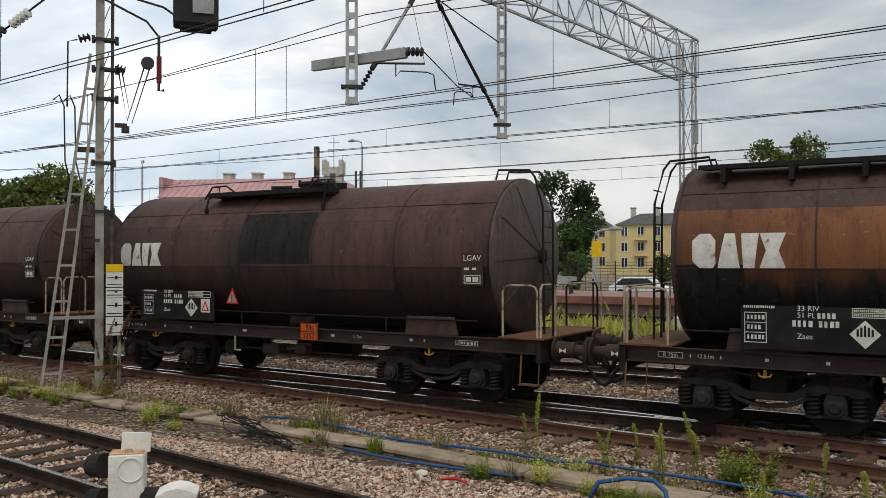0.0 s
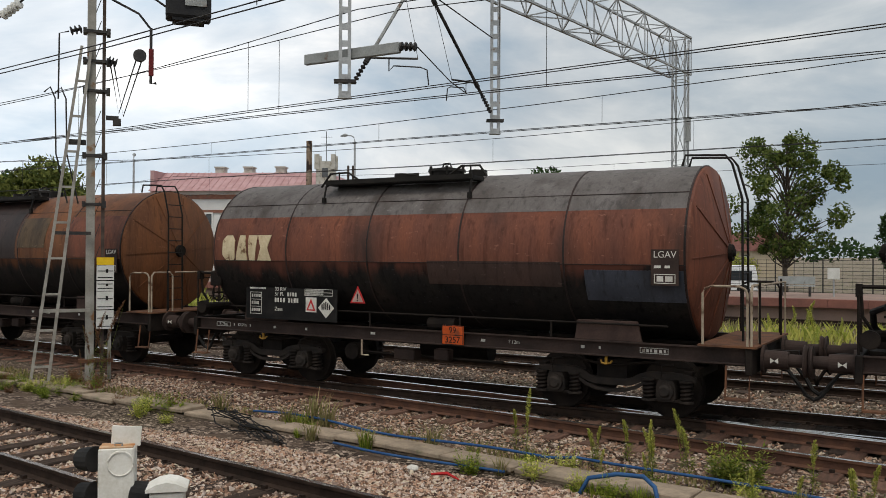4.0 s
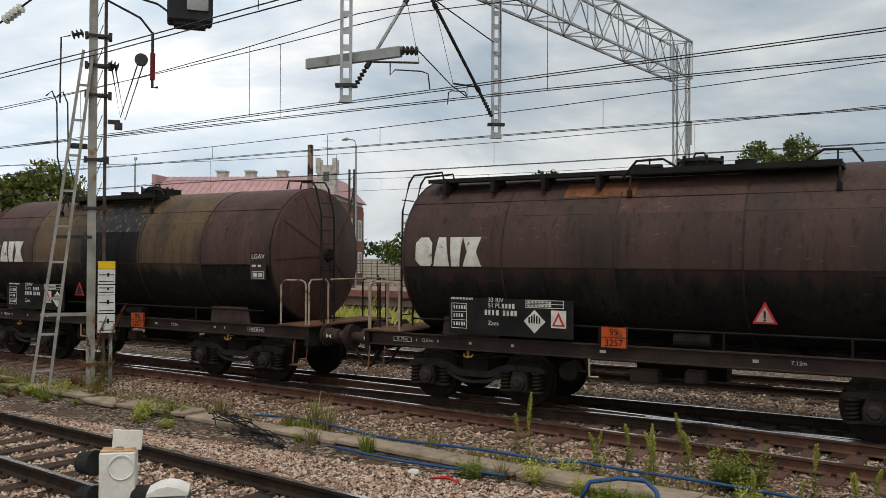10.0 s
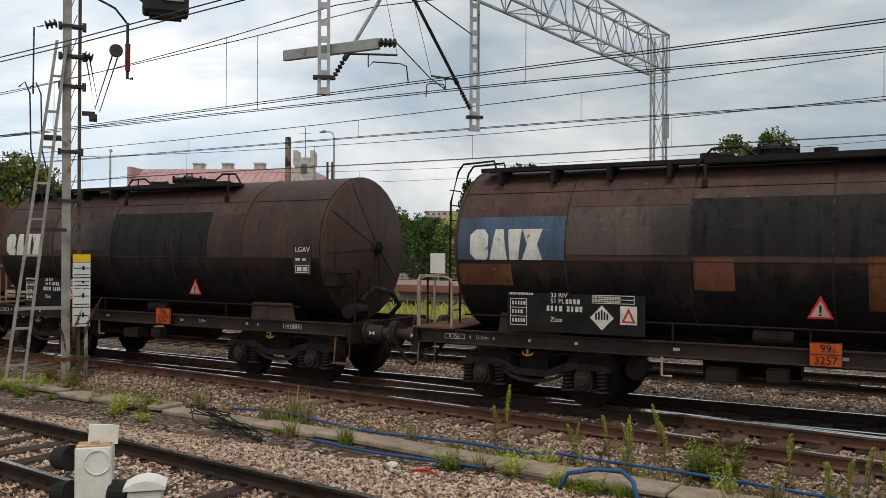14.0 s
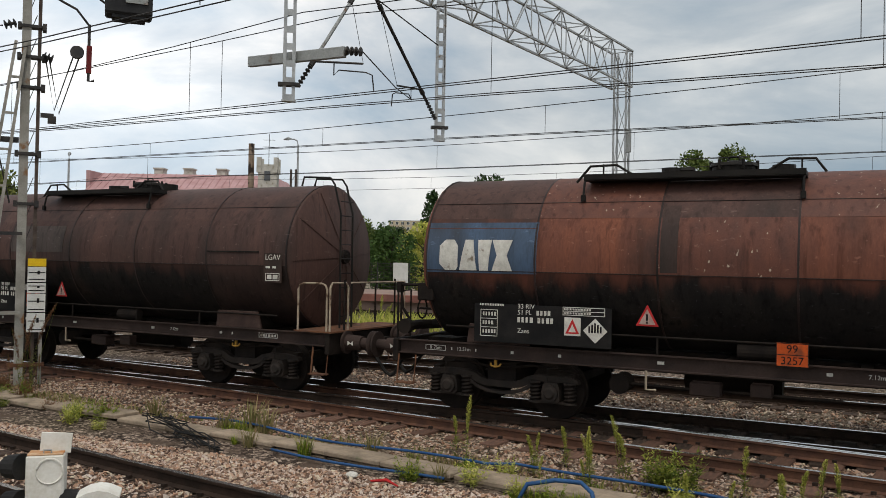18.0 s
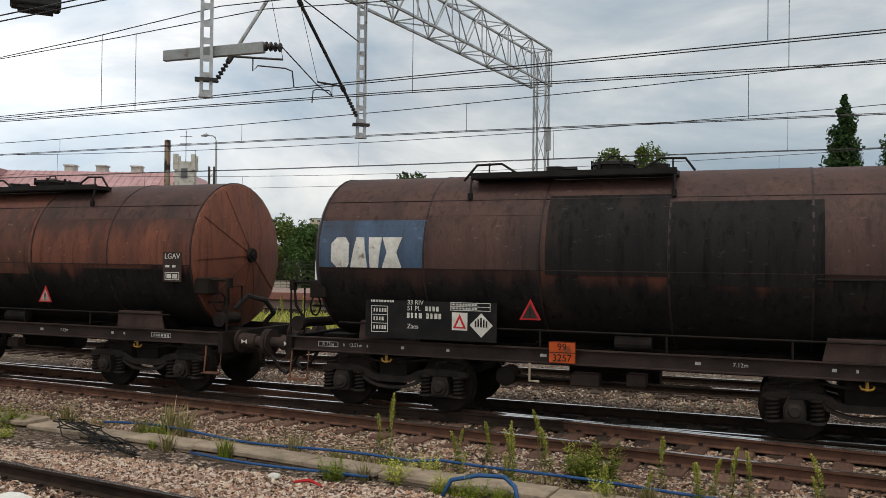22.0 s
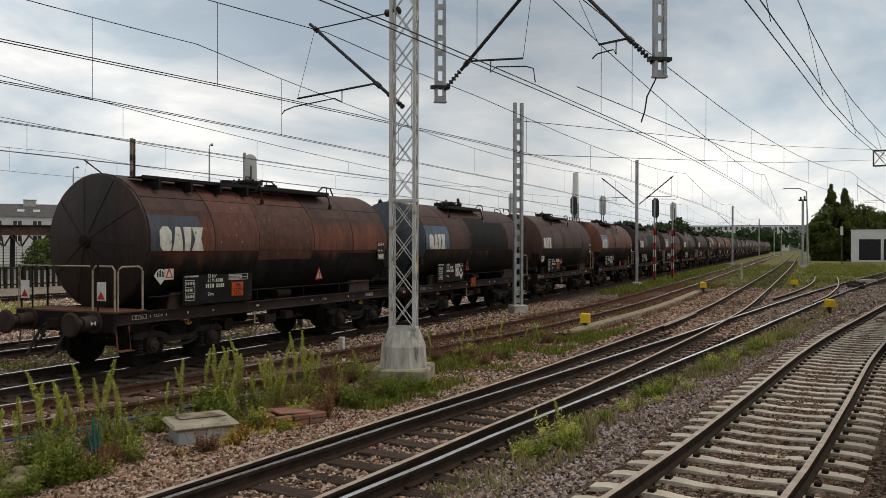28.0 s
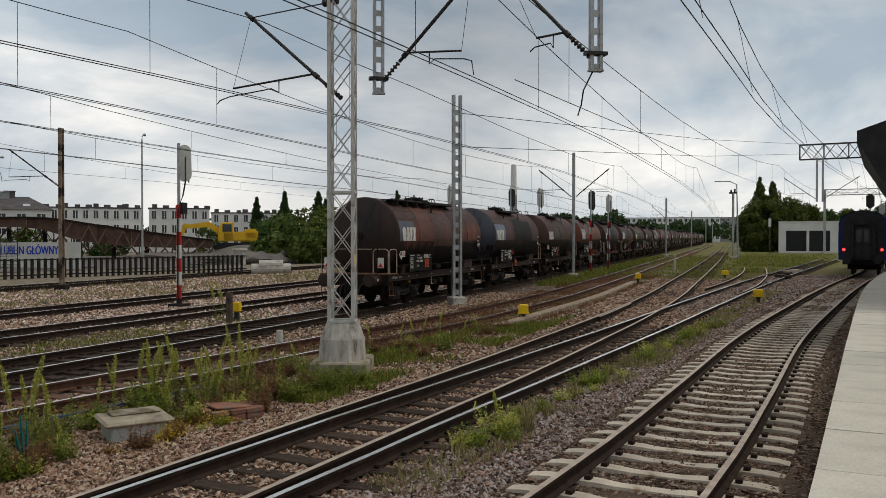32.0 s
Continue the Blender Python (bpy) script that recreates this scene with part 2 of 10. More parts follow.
M["cablid"] = surf("cabinet_lid", (0.52, 0.52, 0.49), (0.45, 0.45, 0.42), 2.0, 0.55, bump=0.0, grain=0.06)
M["yellow"] = surf("yellow_plastic", (0.75, 0.50, 0.02), (0.66, 0.42, 0.02), 4.0, 0.45, bump=0.03)
M["bluepipe"] = surf("blue_conduit", (0.022, 0.062, 0.16), (0.035, 0.09, 0.20), 5.0, 0.4, bump=0.03)
M["teal"] = surf("teal_plastic", (0.02, 0.12, 0.11), (0.03, 0.17, 0.16), 4.0, 0.5, bump=0.03)
M["bark"] = surf("bark", (0.09, 0.07, 0.055), (0.05, 0.04, 0.03), 5.0, 0.95, bump=0.6)
M["leaf"] = leafy("leaf_green", (0.035, 0.075, 0.018), (0.075, 0.12, 0.03))
M["leafdark"] = leafy("leaf_dark", (0.022, 0.048, 0.014), (0.045, 0.08, 0.024))
M["leafpale"] = leafy("weed_pale", (0.24, 0.30, 0.045), (0.62, 0.57, 0.15))
M["grass"] = leafy("grass", (0.065, 0.12, 0.014), (0.31, 0.34, 0.045))
M["leafmid"] = leafy("weed_leaf", (0.055, 0.09, 0.014), (0.28, 0.30, 0.05))
M["turf"] = leafy("far_turf", (0.07, 0.11, 0.018), (0.26, 0.25, 0.05))
M["drygrass"] = leafy("dry_grass", (0.34, 0.26, 0.13), (0.15, 0.16, 0.05))
M["drybrown"] = leafy("dry_weed_brown", (0.24, 0.12, 0.055), (0.13, 0.07, 0.04))
M["flower"] = leafy("yellow_flower", (0.6, 0.42, 0.02), (0.7, 0.55, 0.05))
TAN = [(0.062, 0.039, 0.03), (0.422, 0.29, 0.204), (0.149, 0.095, 0.066), (0.298, 0.215, 0.16), (0.57, 0.429, 0.314), (0.112, 0.072, 0.052), (0.372, 0.232, 0.154), (0.223, 0.162, 0.127), (0.769, 0.615, 0.484), (0.26, 0.151, 0.099), (0.471, 0.371, 0.297)]
TAN = [(min(r * 1.12, 0.56), min(g * 1.11, 0.47), min(b * 1.12, 0.40)) for r, g, b in TAN]
M["stone"] = pebble("ballast_stone", TAN)
M["stonebrown"] = pebble("ballast_stone_brown", [(r * 0.84, g * 0.80, b * 0.77) for r, g, b in TAN])
M["stonemid"] = pebble("ballast_stone_mixed", [(r * 0.66, g * 0.70, b * 0.79) for r, g, b in TAN])
M["stonedark"] = pebble("ballast_stone_dark", [(r * 0.50, g * 0.48, b * 0.48) for r, g, b in TAN])
M["stonepale"] = pebble("ballast_stone_pale", [(min(r * 1.25, 0.75), min(g * 1.3, 0.72), min(b * 1.42, 0.7)) for r, g, b in TAN])
M["pane"] = glass("window_glass")
M["signblue"] = surf("sign_blue", (0.015, 0.06, 0.40), (0.015, 0.05, 0.33), 3.0, 0.4, bump=0.0)
M["coachblue"] = surf("coach_blue", (0.012, 0.018, 0.10), (0.015, 0.022, 0.13), 2.0, 0.35, bump=0.02)
M["coachdark"] = surf("coach_dark", (0.02, 0.02, 0.022), (0.03, 0.03, 0.03), 3.0, 0.6, bump=0.05)
M["taillight"] = glow("tail_light", (1.0, 0.03, 0.03), 6.0)
M["label"] = surf("label_board", (0.62, 0.62, 0.58), (0.54, 0.54, 0.5), 4.0, 0.6, bump=0.02)


# ---- mesh helpers ----
def link(name, me, material, parent=None, label=""):
    ob = new(name, me)
    if material is not None and not me.materials:
        for q in (material if isinstance(material, (list, tuple)) else [material]):
            me.materials.append(q)
    if parent is not None:
        ob.parent = parent
    if label:
        ob["label"] = label
    return ob


def part(name, bm, material, parent=None, label="", smooth=False):
    me = bpy.data.meshes.new(name)
    bm.to_mesh(me)
    bm.free()
    if smooth:
        me.shade_smooth()
        if smooth > 1:
            me.set_sharp_from_angle(angle=radians(smooth))
    return link(name, me, material, parent, label)


def thing(name, label, category, m=None, group="", kind=""):
    ob = tagged(new(name), label, category, group, kind)
    ob.empty_display_size = 0.2
    if m is not None:
        ob.matrix_basis = m
    return ob


def box(bm, x0, x1, y0, y1, z0, z1, m=None):
    """An axis-aligned box, moved by m."""
    vs = [bm.verts.new((x, y, z)) for x in (x0, x1) for y in (y0, y1) for z in (z0, z1)]
    for q in ((0, 1, 3, 2), (4, 6, 7, 5), (0, 4, 5, 1), (2, 3, 7, 6), (0, 2, 6, 4), (1, 5, 7, 3)):
        bm.faces.new([vs[i] for i in q])
    if m is not None:
        bmesh.ops.transform(bm, matrix=m, verts=vs)
    return vs


def ring(p, d, r, n, up=Vector((0, 0, 1))):
    d = d.normalized()
    if abs(d.dot(up)) > 0.98:
        up = Vector((1, 0, 0))
    a = d.cross(up).normalized()
    b = a.cross(d)
    return [p + (a * math.cos(k * math.tau / n) + b * math.sin(k * math.tau / n)) * r for k in range(n)]


def tube(bm, pts, r, n=6, caps=True):
    """A tube along a polyline; r: one radius or one for each point."""
    pts = [Vector(p) for p in pts]
    rs = r if isinstance(r, (list, tuple)) else [r] * len(pts)
    rows = []
    for i, p in enumerate(pts):
        d = pts[min(i + 1, len(pts) - 1)] - pts[max(i - 1, 0)]
        rows.append([bm.verts.new(v) for v in ring(p, d, rs[i], n)])
    for a, b in zip(rows, rows[1:]):
        for k in range(n):
            bm.faces.new((a[k], a[(k + 1) % n], b[(k + 1) % n], b[k]))
    if caps:
        bm.faces.new(rows[0][::-1])
        bm.faces.new(rows[-1])


def bar(bm, p, q, w, h=None):
    """A square bar from p to q."""
    p, q = Vector(p), Vector(q)
    d = q - p
    m = Matrix.Translation(p) @ d.to_track_quat("X", "Z").to_matrix().to_4x4()
    h = h or w
    box(bm, 0, d.length, -w / 2, w / 2, -h / 2, h / 2, m)


def prism(bm, outline, y0, y1):
    """An outline of (x, z) pushed out from y0 to y1."""
    a = [bm.verts.new((x, y0, z)) for x, z in outline]
    b = [bm.verts.new((x, y1, z)) for x, z in outline]
    n = len(outline)
    bm.faces.new(a)
    bm.faces.new(b[::-1])
    for k in range(n):
        bm.faces.new((a[k], b[k], b[(k + 1) % n], a[(k + 1) % n]))


def bevelled(bm, w, seg=1):
    bmesh.ops.recalc_face_normals(bm, faces=bm.faces[:])
    bmesh.ops.bevel(bm, geom=bm.edges[:], offset=w, segments=seg, affect="EDGES")
    return bm


def fresh():
    return bmesh.new()


def words(name, text, size, material, parent, m, align="CENTER"):
    """Flat lettering as a mesh, lying in its own xy plane."""
    cu = bpy.data.curves.new(name, "FONT")
    cu.body, cu.size, cu.align_x, cu.align_y, cu.extrude = text, size, align, "CENTER", 0.002
    tmp = bpy.data.objects.new(name, cu)
    me = bpy.data.meshes.new_from_object(tmp)
    bpy.data.objects.remove(tmp)
    me.materials.clear()
    ob = link(name, me, material, parent)
    ob.matrix_basis = m
    return ob


def from_arrays(name, verts, faces, material):
    me = bpy.data.meshes.new(name)
    me.from_pydata(np.asarray(verts).tolist(), [], np.asarray(faces).tolist())
    me.materials.append(material)
    return me


# ---- tracks: centre lines over x ----
def smooth_line(knots):
    xs, ys = np.array([k[0] for k in knots], float), np.array([k[1] for k in knots], float)
    d = np.gradient(ys, xs)

    def f(x):
        x = np.asarray(x, float)
        i = np.clip(np.searchsorted(xs, x) - 1, 0, len(xs) - 2)
        h = xs[i + 1] - xs[i]
        t = (x - xs[i]) / h
        inside = ((1 + 2 * t) * (1 - t) ** 2 * ys[i] + t * (1 - t) ** 2 * h * d[i]
                  + t * t * (3 - 2 * t) * ys[i + 1] + t * t * (t - 1) * h * d[i + 1])
        return np.where(x < xs[0], ys[0] + (x - xs[0]) * d[0], np.where(x > xs[-1], ys[-1] + (x - xs[-1]) * d[-1], inside))
    return f


def line_a(x):
    """The line on which the tank train runs: a long gentle curve."""
    x = np.asarray(x, float)
    left = np.where(x < -40, 15.4076 - 0.0496 * (x + 40), 13.87 + 0.0004 * (x - 22) ** 2)
    return np.where(x < 22, left, np.where(x > 44, 14.3056 + 0.0396 * (x - 44), 13.87 + 0.0009 * (x - 22) ** 2))


line_a2 = smooth_line([(-60, 16.4), (-32, 15.0), (-24, 14.70), (-16, 14.22), (-8, 13.37), (0, 12.3), (10, 10.95), (14, 10.45), (18.8, 9.92),
                       (23.3, 9.35), (29, 9.1), (35, 8.95), (49.5, 9.3), (90, 10.9), (300, 19.2)])
line_t2 = smooth_line([(-60, 15.2), (-40, 11.9), (-25, 9.5), (-13.3, 7.77), (-9.4, 7.26), (-5.26, 6.66), (0, 6.01), (3.5, 5.73), (6.4, 5.52), (8, 5.41), (10.6, 5.24),
                       (13.5, 5.02), (16.5, 4.85), (20.5, 4.68), (26, 4.48), (31.5, 4.39), (37, 4.40), (50, 4.72), (71, 5.35), (99, 6.25), (135, 7.6), (300, 14.2)])
line_r = smooth_line([(-2, 6.22), (0, 5.98), (3.5, 5.62), (6, 5.36), (7.2, 5.25), (9.1, 5.06), (10.5, 4.95), (12.2, 4.77), (14.4, 4.52), (18, 4.14), (24, 3.5), (30.75, 2.88), (34, 2.56), (42, 1.80), (52, 0.78), (60, -0.15), (75, -1.95), (97, -4.7)])
line_pl = smooth_line([(-60, 12.6), (-40, 9.0), (-14, 4.45), (0, 2.45), (8.2, 1.42), (10.2, 1.18), (14.2, 0.81), (22, 0.15), (34.5, -1.4),
                       (45, -2.85), (55, -4.38), (63, -5.75), (90, -9.4), (140, -15)])


def line_near(x):
    """The nearer of the two routes of the turnout."""
    x = np.asarray(x, float)
    return np.where(x > 1.0, line_r(np.maximum(x, 0.0)), line_t2(x))


def line_b(x):
    return line_a(x) + 4.68


def line_c(x):
    return line_a(x) + 10.0


def line_d(x):
    return line_a(x) + 22.0


def line_e(x):
    return line_a(x) + 18.3


RAIL = [(-0.036, 0.0), (0.036, 0.0), (0.036, -0.035), (0.010, -0.05), (0.010, -0.135), (0.07, -0.155), (0.07, -0.165),
        (-0.07, -0.165), (-0.07, -0.155), (-0.010, -0.135), (-0.010, -0.05), (-0.036, -0.035)]


def rail_mesh(fn, off, x0, x1, step=1.5):
    xs = np.arange(x0, x1 + 0.01, step)
    ys = fn(xs)
    sl = np.gradient(ys, xs)
    nn = np.sqrt(1 + sl * sl)
    nx, ny = -sl / nn, 1 / nn
    k = len(RAIL)
    vs, fs, mats = [], [], []
    for i in range(len(xs)):
        for a, z in RAIL:
            vs.append((xs[i] + nx[i] * (off + a), ys[i] + ny[i] * (off + a), z))
    for i in range(len(xs) - 1):
        for j in range(k):
            j2 = (j + 1) % k
            fs.append((i * k + j, i * k + j2, (i + 1) * k + j2, (i + 1) * k + j))
            mats.append(1 if j == 0 else 0)
    fs.append(tuple(range(k)))
    fs.append(tuple(len(vs) - 1 - j for j in range(k)))
    mats += [0, 0]
    me = bpy.data.meshes.new("rail")
    me.from_pydata(vs, [], fs)
    me.polygons.foreach_set("material_index", mats)
    return me


def sleeper_mesh(concrete=False):
    bm = fresh()
    if concrete:
        rows = []
        for y, z, w in ((-1.3, -0.195, 0.10), (-1.15, -0.172, 0.105), (-0.95, -0.166, 0.105), (-0.5, -0.168, 0.105), (-0.28, -0.185, 0.09), (0.28, -0.185, 0.09), (0.5, -0.168, 0.105), (0.95, -0.166, 0.105), (1.15, -0.172, 0.105), (1.3, -0.195, 0.10)):
            rows.append([bm.verts.new(v) for v in ((-w - 0.035, y, -0.36), (w + 0.035, y, -0.36), (w, y, z), (-w, y, z))])
        for ra, rb in zip(rows, rows[1:]):
            for k in range(4):
                bm.faces.new((ra[k], ra[(k + 1) % 4], rb[(k + 1) % 4], rb[k]))
        bm.faces.new(rows[0])
        bm.faces.new(rows[-1])
        bmesh.ops.recalc_face_normals(bm, faces=bm.faces[:])
        for s in (-0.75, 0.75):
            for o in (-0.14, 0.14):
                box(bm, -0.05, 0.05, s + o - 0.035, s + o + 0.035, -0.168, -0.125)
    else:
        box(bm, -0.125, 0.125, -1.27, 1.27, -0.34, -0.166)
        bevelled(bm, 0.012)
        for s in (-0.75, 0.75):
            box(bm, -0.09, 0.09, s - 0.17, s + 0.17, -0.17, -0.155)
            for o in (-0.13, 0.13):
                box(bm, -0.03, 0.03, s + o - 0.025, s + o + 0.025, -0.157, -0.115)
    clips = [1 if len(f.verts) == 4 and all(v.co.z > -0.17 for v in f.verts) and max(abs(v.co.x) for v in f.verts) < 0.06 else 0 for f in bm.faces]
    me = bpy.data.meshes.new("sleeper")
    bm.to_mesh(me)
    bm.free()
    me.polygons.foreach_set("material_index", clips)
    return me


SLEEPER = {"wood": sleeper_mesh(), "concrete": sleeper_mesh(True)}
SLEEPER_RED = SLEEPER["wood"].copy()
SLEEPER["wood"].materials.append(M["timber"])
SLEEPER_RED.materials.append(M["timber_red"])
SLEEPER["concrete"].materials.append(M["concrete"])
for q in (SLEEPER["wood"], SLEEPER_RED, SLEEPER["concrete"]):
    q.materials.append(M["railside"])


def many(name, me, mats4, material, parent=None):
    """Copies of a mesh joined into one."""
    n = len(me.vertices)
    co = np.empty(n * 3)
    me.vertices.foreach_get("co", co)
    co = co.reshape(-1, 3)
    polys = [tuple(p.vertices) for p in me.polygons]
    vs, fs = [], []
    for i, m in enumerate(mats4):
        a = np.array(m)
        vs.append(co @ a[:3, :3].T + a[:3, 3])
        fs += [tuple(q + i * n for q in p) for p in polys]
    out = bpy.data.meshes.new(name)
    out.from_pydata(np.concatenate(vs).tolist(), [], fs)
    return link(name, out, material, parent)


def track(label, fn, x0, x1, near, kind="wood", side="railside", top="railtop", mesh=None, spacing=0.62, split=None, first=None, long=None):
    """Two rails and their sleepers; the sleepers within near are pieces of their own, the rest are joined."""
    tr = thing("railway_track", label, "railway track", kind="structure")
    for off in (-0.7525, 0.7525):
        link("rail", rail_mesh(fn, off, x0, split or x1), [M[side], M[top]], tr)
        if split:
            link("rail", rail_mesh(fn, off, split, x1), [M[side], M["railbrown"]], tr)
    me = mesh or SLEEPER[kind]
    rest = []
    rng = random.Random(int(x1 * 7 + near[0] * 3))
    x = (first or x0) + 0.3
    while x < min(x1, 160):
        sl = float(fn(x + 0.5) - fn(x - 0.5))
        m = Matrix.Translation((x, float(fn(x)), rng.uniform(-0.008, 0.0))) @ Matrix.Rotation(math.atan(sl) + rng.uniform(-0.012, 0.012), 4, "Z")
        if long and 0 < x < long[1]:
            # long timbers that carry both routes
            dv = float(long[0](x) - fn(x))
            m = m @ Matrix.Translation((0, dv / 2, 0)) @ Matrix.Diagonal((1, 1 + abs(dv) / 2.54, 1, 1))
        if near[0] <= x <= near[1]:
            s = link("sleeper", me, None, tr)
            s.matrix_basis = m
        else:
            rest.append(m)
        x += spacing * (1 if kind == "concrete" else rng.uniform(0.94, 1.06))
    if rest:
        tagged(many("sleeper_row", me, rest, me.materials[0], tr), kind="stuff")
    return tr


# ---- ground: one sheet to the horizon ----
def ground_z(x, y):
    return -0.205 + 0.03 * noise.noise((x * 0.35, y * 0.35, 3.1)) + 0.018 * noise.noise((x * 1.7, y * 1.7, 0.4))


def make_ground():
    gx = np.concatenate([[-4000, -1500, -600, -300, -180, -110, -80, -60, -50, -42, -36], np.arange(-32, 72.1, 0.5), [76, 82, 90, 100, 115, 135, 160, 200, 300, 600, 1500, 4000]])
    gy = np.concatenate([[-4000, -1500, -500, -200, -100, -50, -25, -12, -6, -2], np.arange(0, 34.1, 0.5), [36, 38, 40, 44, 50, 60, 80, 110, 160, 250, 500, 1500, 4000]])
    vs, fs = [], []
    for x in gx:
        for y in gy:
            flat = abs(x) > 120 or y > 60 or y < -6
            vs.append((x, y, -0.22 if flat else ground_z(x, y)))
    w = len(gy)
    for i in range(len(gx) - 1):
        for j in range(w - 1):
            fs.append((i * w + j, (i + 1) * w + j, (i + 1) * w + j + 1, i * w + j + 1))
    me = bpy.data.meshes.new("ground")
    me.from_pydata(vs, [], fs)
    me.shade_smooth()
    m = bpy.data.materials.new("ballast_ground")
    n, l = nodes_of(m)
    b = n["Principled BSDF"]
    b.inputs["Roughness"].default_value, b.inputs["Specular IOR Level"].default_value = 0.95, 0.05
    co = n.new("ShaderNodeTexCoord")
    vo, vd = n.new("ShaderNodeTexVoronoi"), n.new("ShaderNodeTexVoronoi")
    vo.inputs["Scale"].default_value = vd.inputs["Scale"].default_value = 19.0
    vd.feature = "DISTANCE_TO_EDGE"
    big, mid = n.new("ShaderNodeTexNoise"), n.new("ShaderNodeTexNoise")
    big.inputs["Scale"].default_value, big.inputs["Detail"].default_value = 0.22, 5.0
    mid.inputs["Scale"].default_value, mid.inputs["Detail"].default_value = 1.6, 6.0
    for q in (vo, vd, big, mid):
        l.new(co.outputs["Object"], q.inputs["Vector"])
    bw = n.new("ShaderNodeSeparateColor")
    l.new(vo.outputs["Color"], bw.inputs["Color"])
    ramp = n.new("ShaderNodeValToRGB")
    ramp.color_ramp.elements[0].color, ramp.color_ramp.elements[1].color = (0.030, 0.021, 0.017, 1), (0.46, 0.36, 0.28, 1)
    e = ramp.color_ramp.elements.new(0.55)
    e.color = (0.17, 0.125, 0.096, 1)
    l.new(bw.outputs["Red"], ramp.inputs["Fac"])
    # gaps between the stones, with the shade in them put into the colour
    gap = n.new("ShaderNodeMapRange")
    gap.inputs["From Max"].default_value, gap.inputs["To Min"].default_value = 0.12, 0.05
    l.new(vd.outputs["Distance"], gap.inputs["Value"])
    gm = n.new("ShaderNodeMix")
    gm.data_type, gm.blend_type = "RGBA", "MULTIPLY"
    gm.inputs["Factor"].default_value = 1.0
    l.new(ramp.outputs["Color"], gm.inputs["A"])
    l.new(gap.outputs["Result"], gm.inputs["B"])
    # darker ballast under the platform track
    dk, dm = n.new("ShaderNodeMapRange"), n.new("ShaderNodeMix")
    dp = n.new("ShaderNodeSeparateXYZ")
    l.new(co.outputs["Object"], dp.inputs["Vector"])
    dk.inputs["From Min"].default_value, dk.inputs["From Max"].default_value = 2.6, 1.5
    l.new(dp.outputs["Y"], dk.inputs["Value"])
    dm.data_type, dm.blend_type = "RGBA", "MULTIPLY"
    dm.inputs["B"].default_value = (0.62, 0.56, 0.52, 1)
    l.new(dk.outputs["Result"], dm.inputs["Factor"])
    l.new(gm.outputs["Result"], dm.inputs["A"])
    gm = dm
    # near-black bed along the main line
    ox, oq, oy, oa, oo, om = (n.new("ShaderNodeMath") for _ in range(6))
    ox.operation, ox.inputs[1].default_value = "SUBTRACT", 22.0
    l.new(dp.outputs["X"], ox.inputs[0])
    oq.operation = "MULTIPLY"
    l.new(ox.outputs["Value"], oq.inputs[0])
    l.new(ox.outputs["Value"], oq.inputs[1])
    oy.operation, oy.inputs[1].default_value = "MULTIPLY_ADD", -0.0005
    l.new(oq.outputs["Value"], oy.inputs[0])
    l.new(dp.outputs["Y"], oy.inputs[2])
    oa.operation, oa.inputs[1].default_value = "SUBTRACT", 13.75
    l.new(oy.outputs["Value"], oa.inputs[0])
    oo.operation = "ABSOLUTE"
    l.new(oa.outputs["Value"], oo.inputs[0])
    ok, odm = n.new("ShaderNodeMapRange"), n.new("ShaderNodeMix")
    ok.inputs["From Min"].default_value, ok.inputs["From Max"].default_value = 1.7, 1.0
    l.new(oo.outputs["Value"], ok.inputs["Value"])
    om.operation = "MULTIPLY"
    om.inputs[1].default_value = 0.9
    l.new(ok.outputs["Result"], om.inputs[0])
    odm.data_type = "RGBA"
    odm.inputs["B"].default_value = (0.035, 0.030, 0.026, 1)
    l.new(om.outputs["Value"], odm.inputs["Factor"])
    # earth between
    er = n.new("ShaderNodeMapRange")
    er.inputs["From Min"].default_value, er.inputs["From Max"].default_value = 0.52, 0.66
    l.new(mid.outputs["Fac"], er.inputs["Value"])
    em = n.new("ShaderNodeMix")
    em.data_type = "RGBA"
    em.inputs["B"].default_value = (0.105, 0.075, 0.056, 1)
    l.new(er.outputs["Result"], em.inputs["Factor"])
    l.new(gm.outputs["Result"], em.inputs["A"])
    l.new(em.outputs["Result"], odm.inputs["A"])
    em = odm
    # turf far along and far across
    sp = n.new("ShaderNodeSeparateXYZ")
    l.new(co.outputs["Object"], sp.inputs["Vector"])
    fx, fy, mx = n.new("ShaderNodeMapRange"), n.new("ShaderNodeMapRange"), n.new("ShaderNodeMath")
    fx.inputs["From Min"].default_value, fx.inputs["From Max"].default_value = 48, 85
    fy.inputs["From Min"].default_value, fy.inputs["From Max"].default_value = 26, 33
    l.new(sp.outputs["X"], fx.inputs["Value"])
    l.new(sp.outputs["Y"], fy.inputs["Value"])
    mx.operation = "MAXIMUM"
    l.new(fx.outputs["Result"], mx.inputs[0])
    l.new(fy.outputs["Result"], mx.inputs[1])
    ad = n.new("ShaderNodeMath")
    ad.operation = "MULTIPLY_ADD"
    ad.inputs[1].default_value, ad.inputs[2].default_value = 1.0, -0.5
    l.new(big.outputs["Fac"], ad.inputs[0])
    sm = n.new("ShaderNodeMath")
    sm.operation, sm.use_clamp = "ADD", True
    l.new(mx.outputs["Value"], sm.inputs[0])
    l.new(ad.outputs["Value"], sm.inputs[1])
    gr = n.new("ShaderNodeMix")
    gr.data_type = "RGBA"
    gr.inputs["A"].default_value, gr.inputs["B"].default_value = (0.11, 0.125, 0.03, 1), (0.20, 0.165, 0.09, 1)
    l.new(mid.outputs["Fac"], gr.inputs["Factor"])
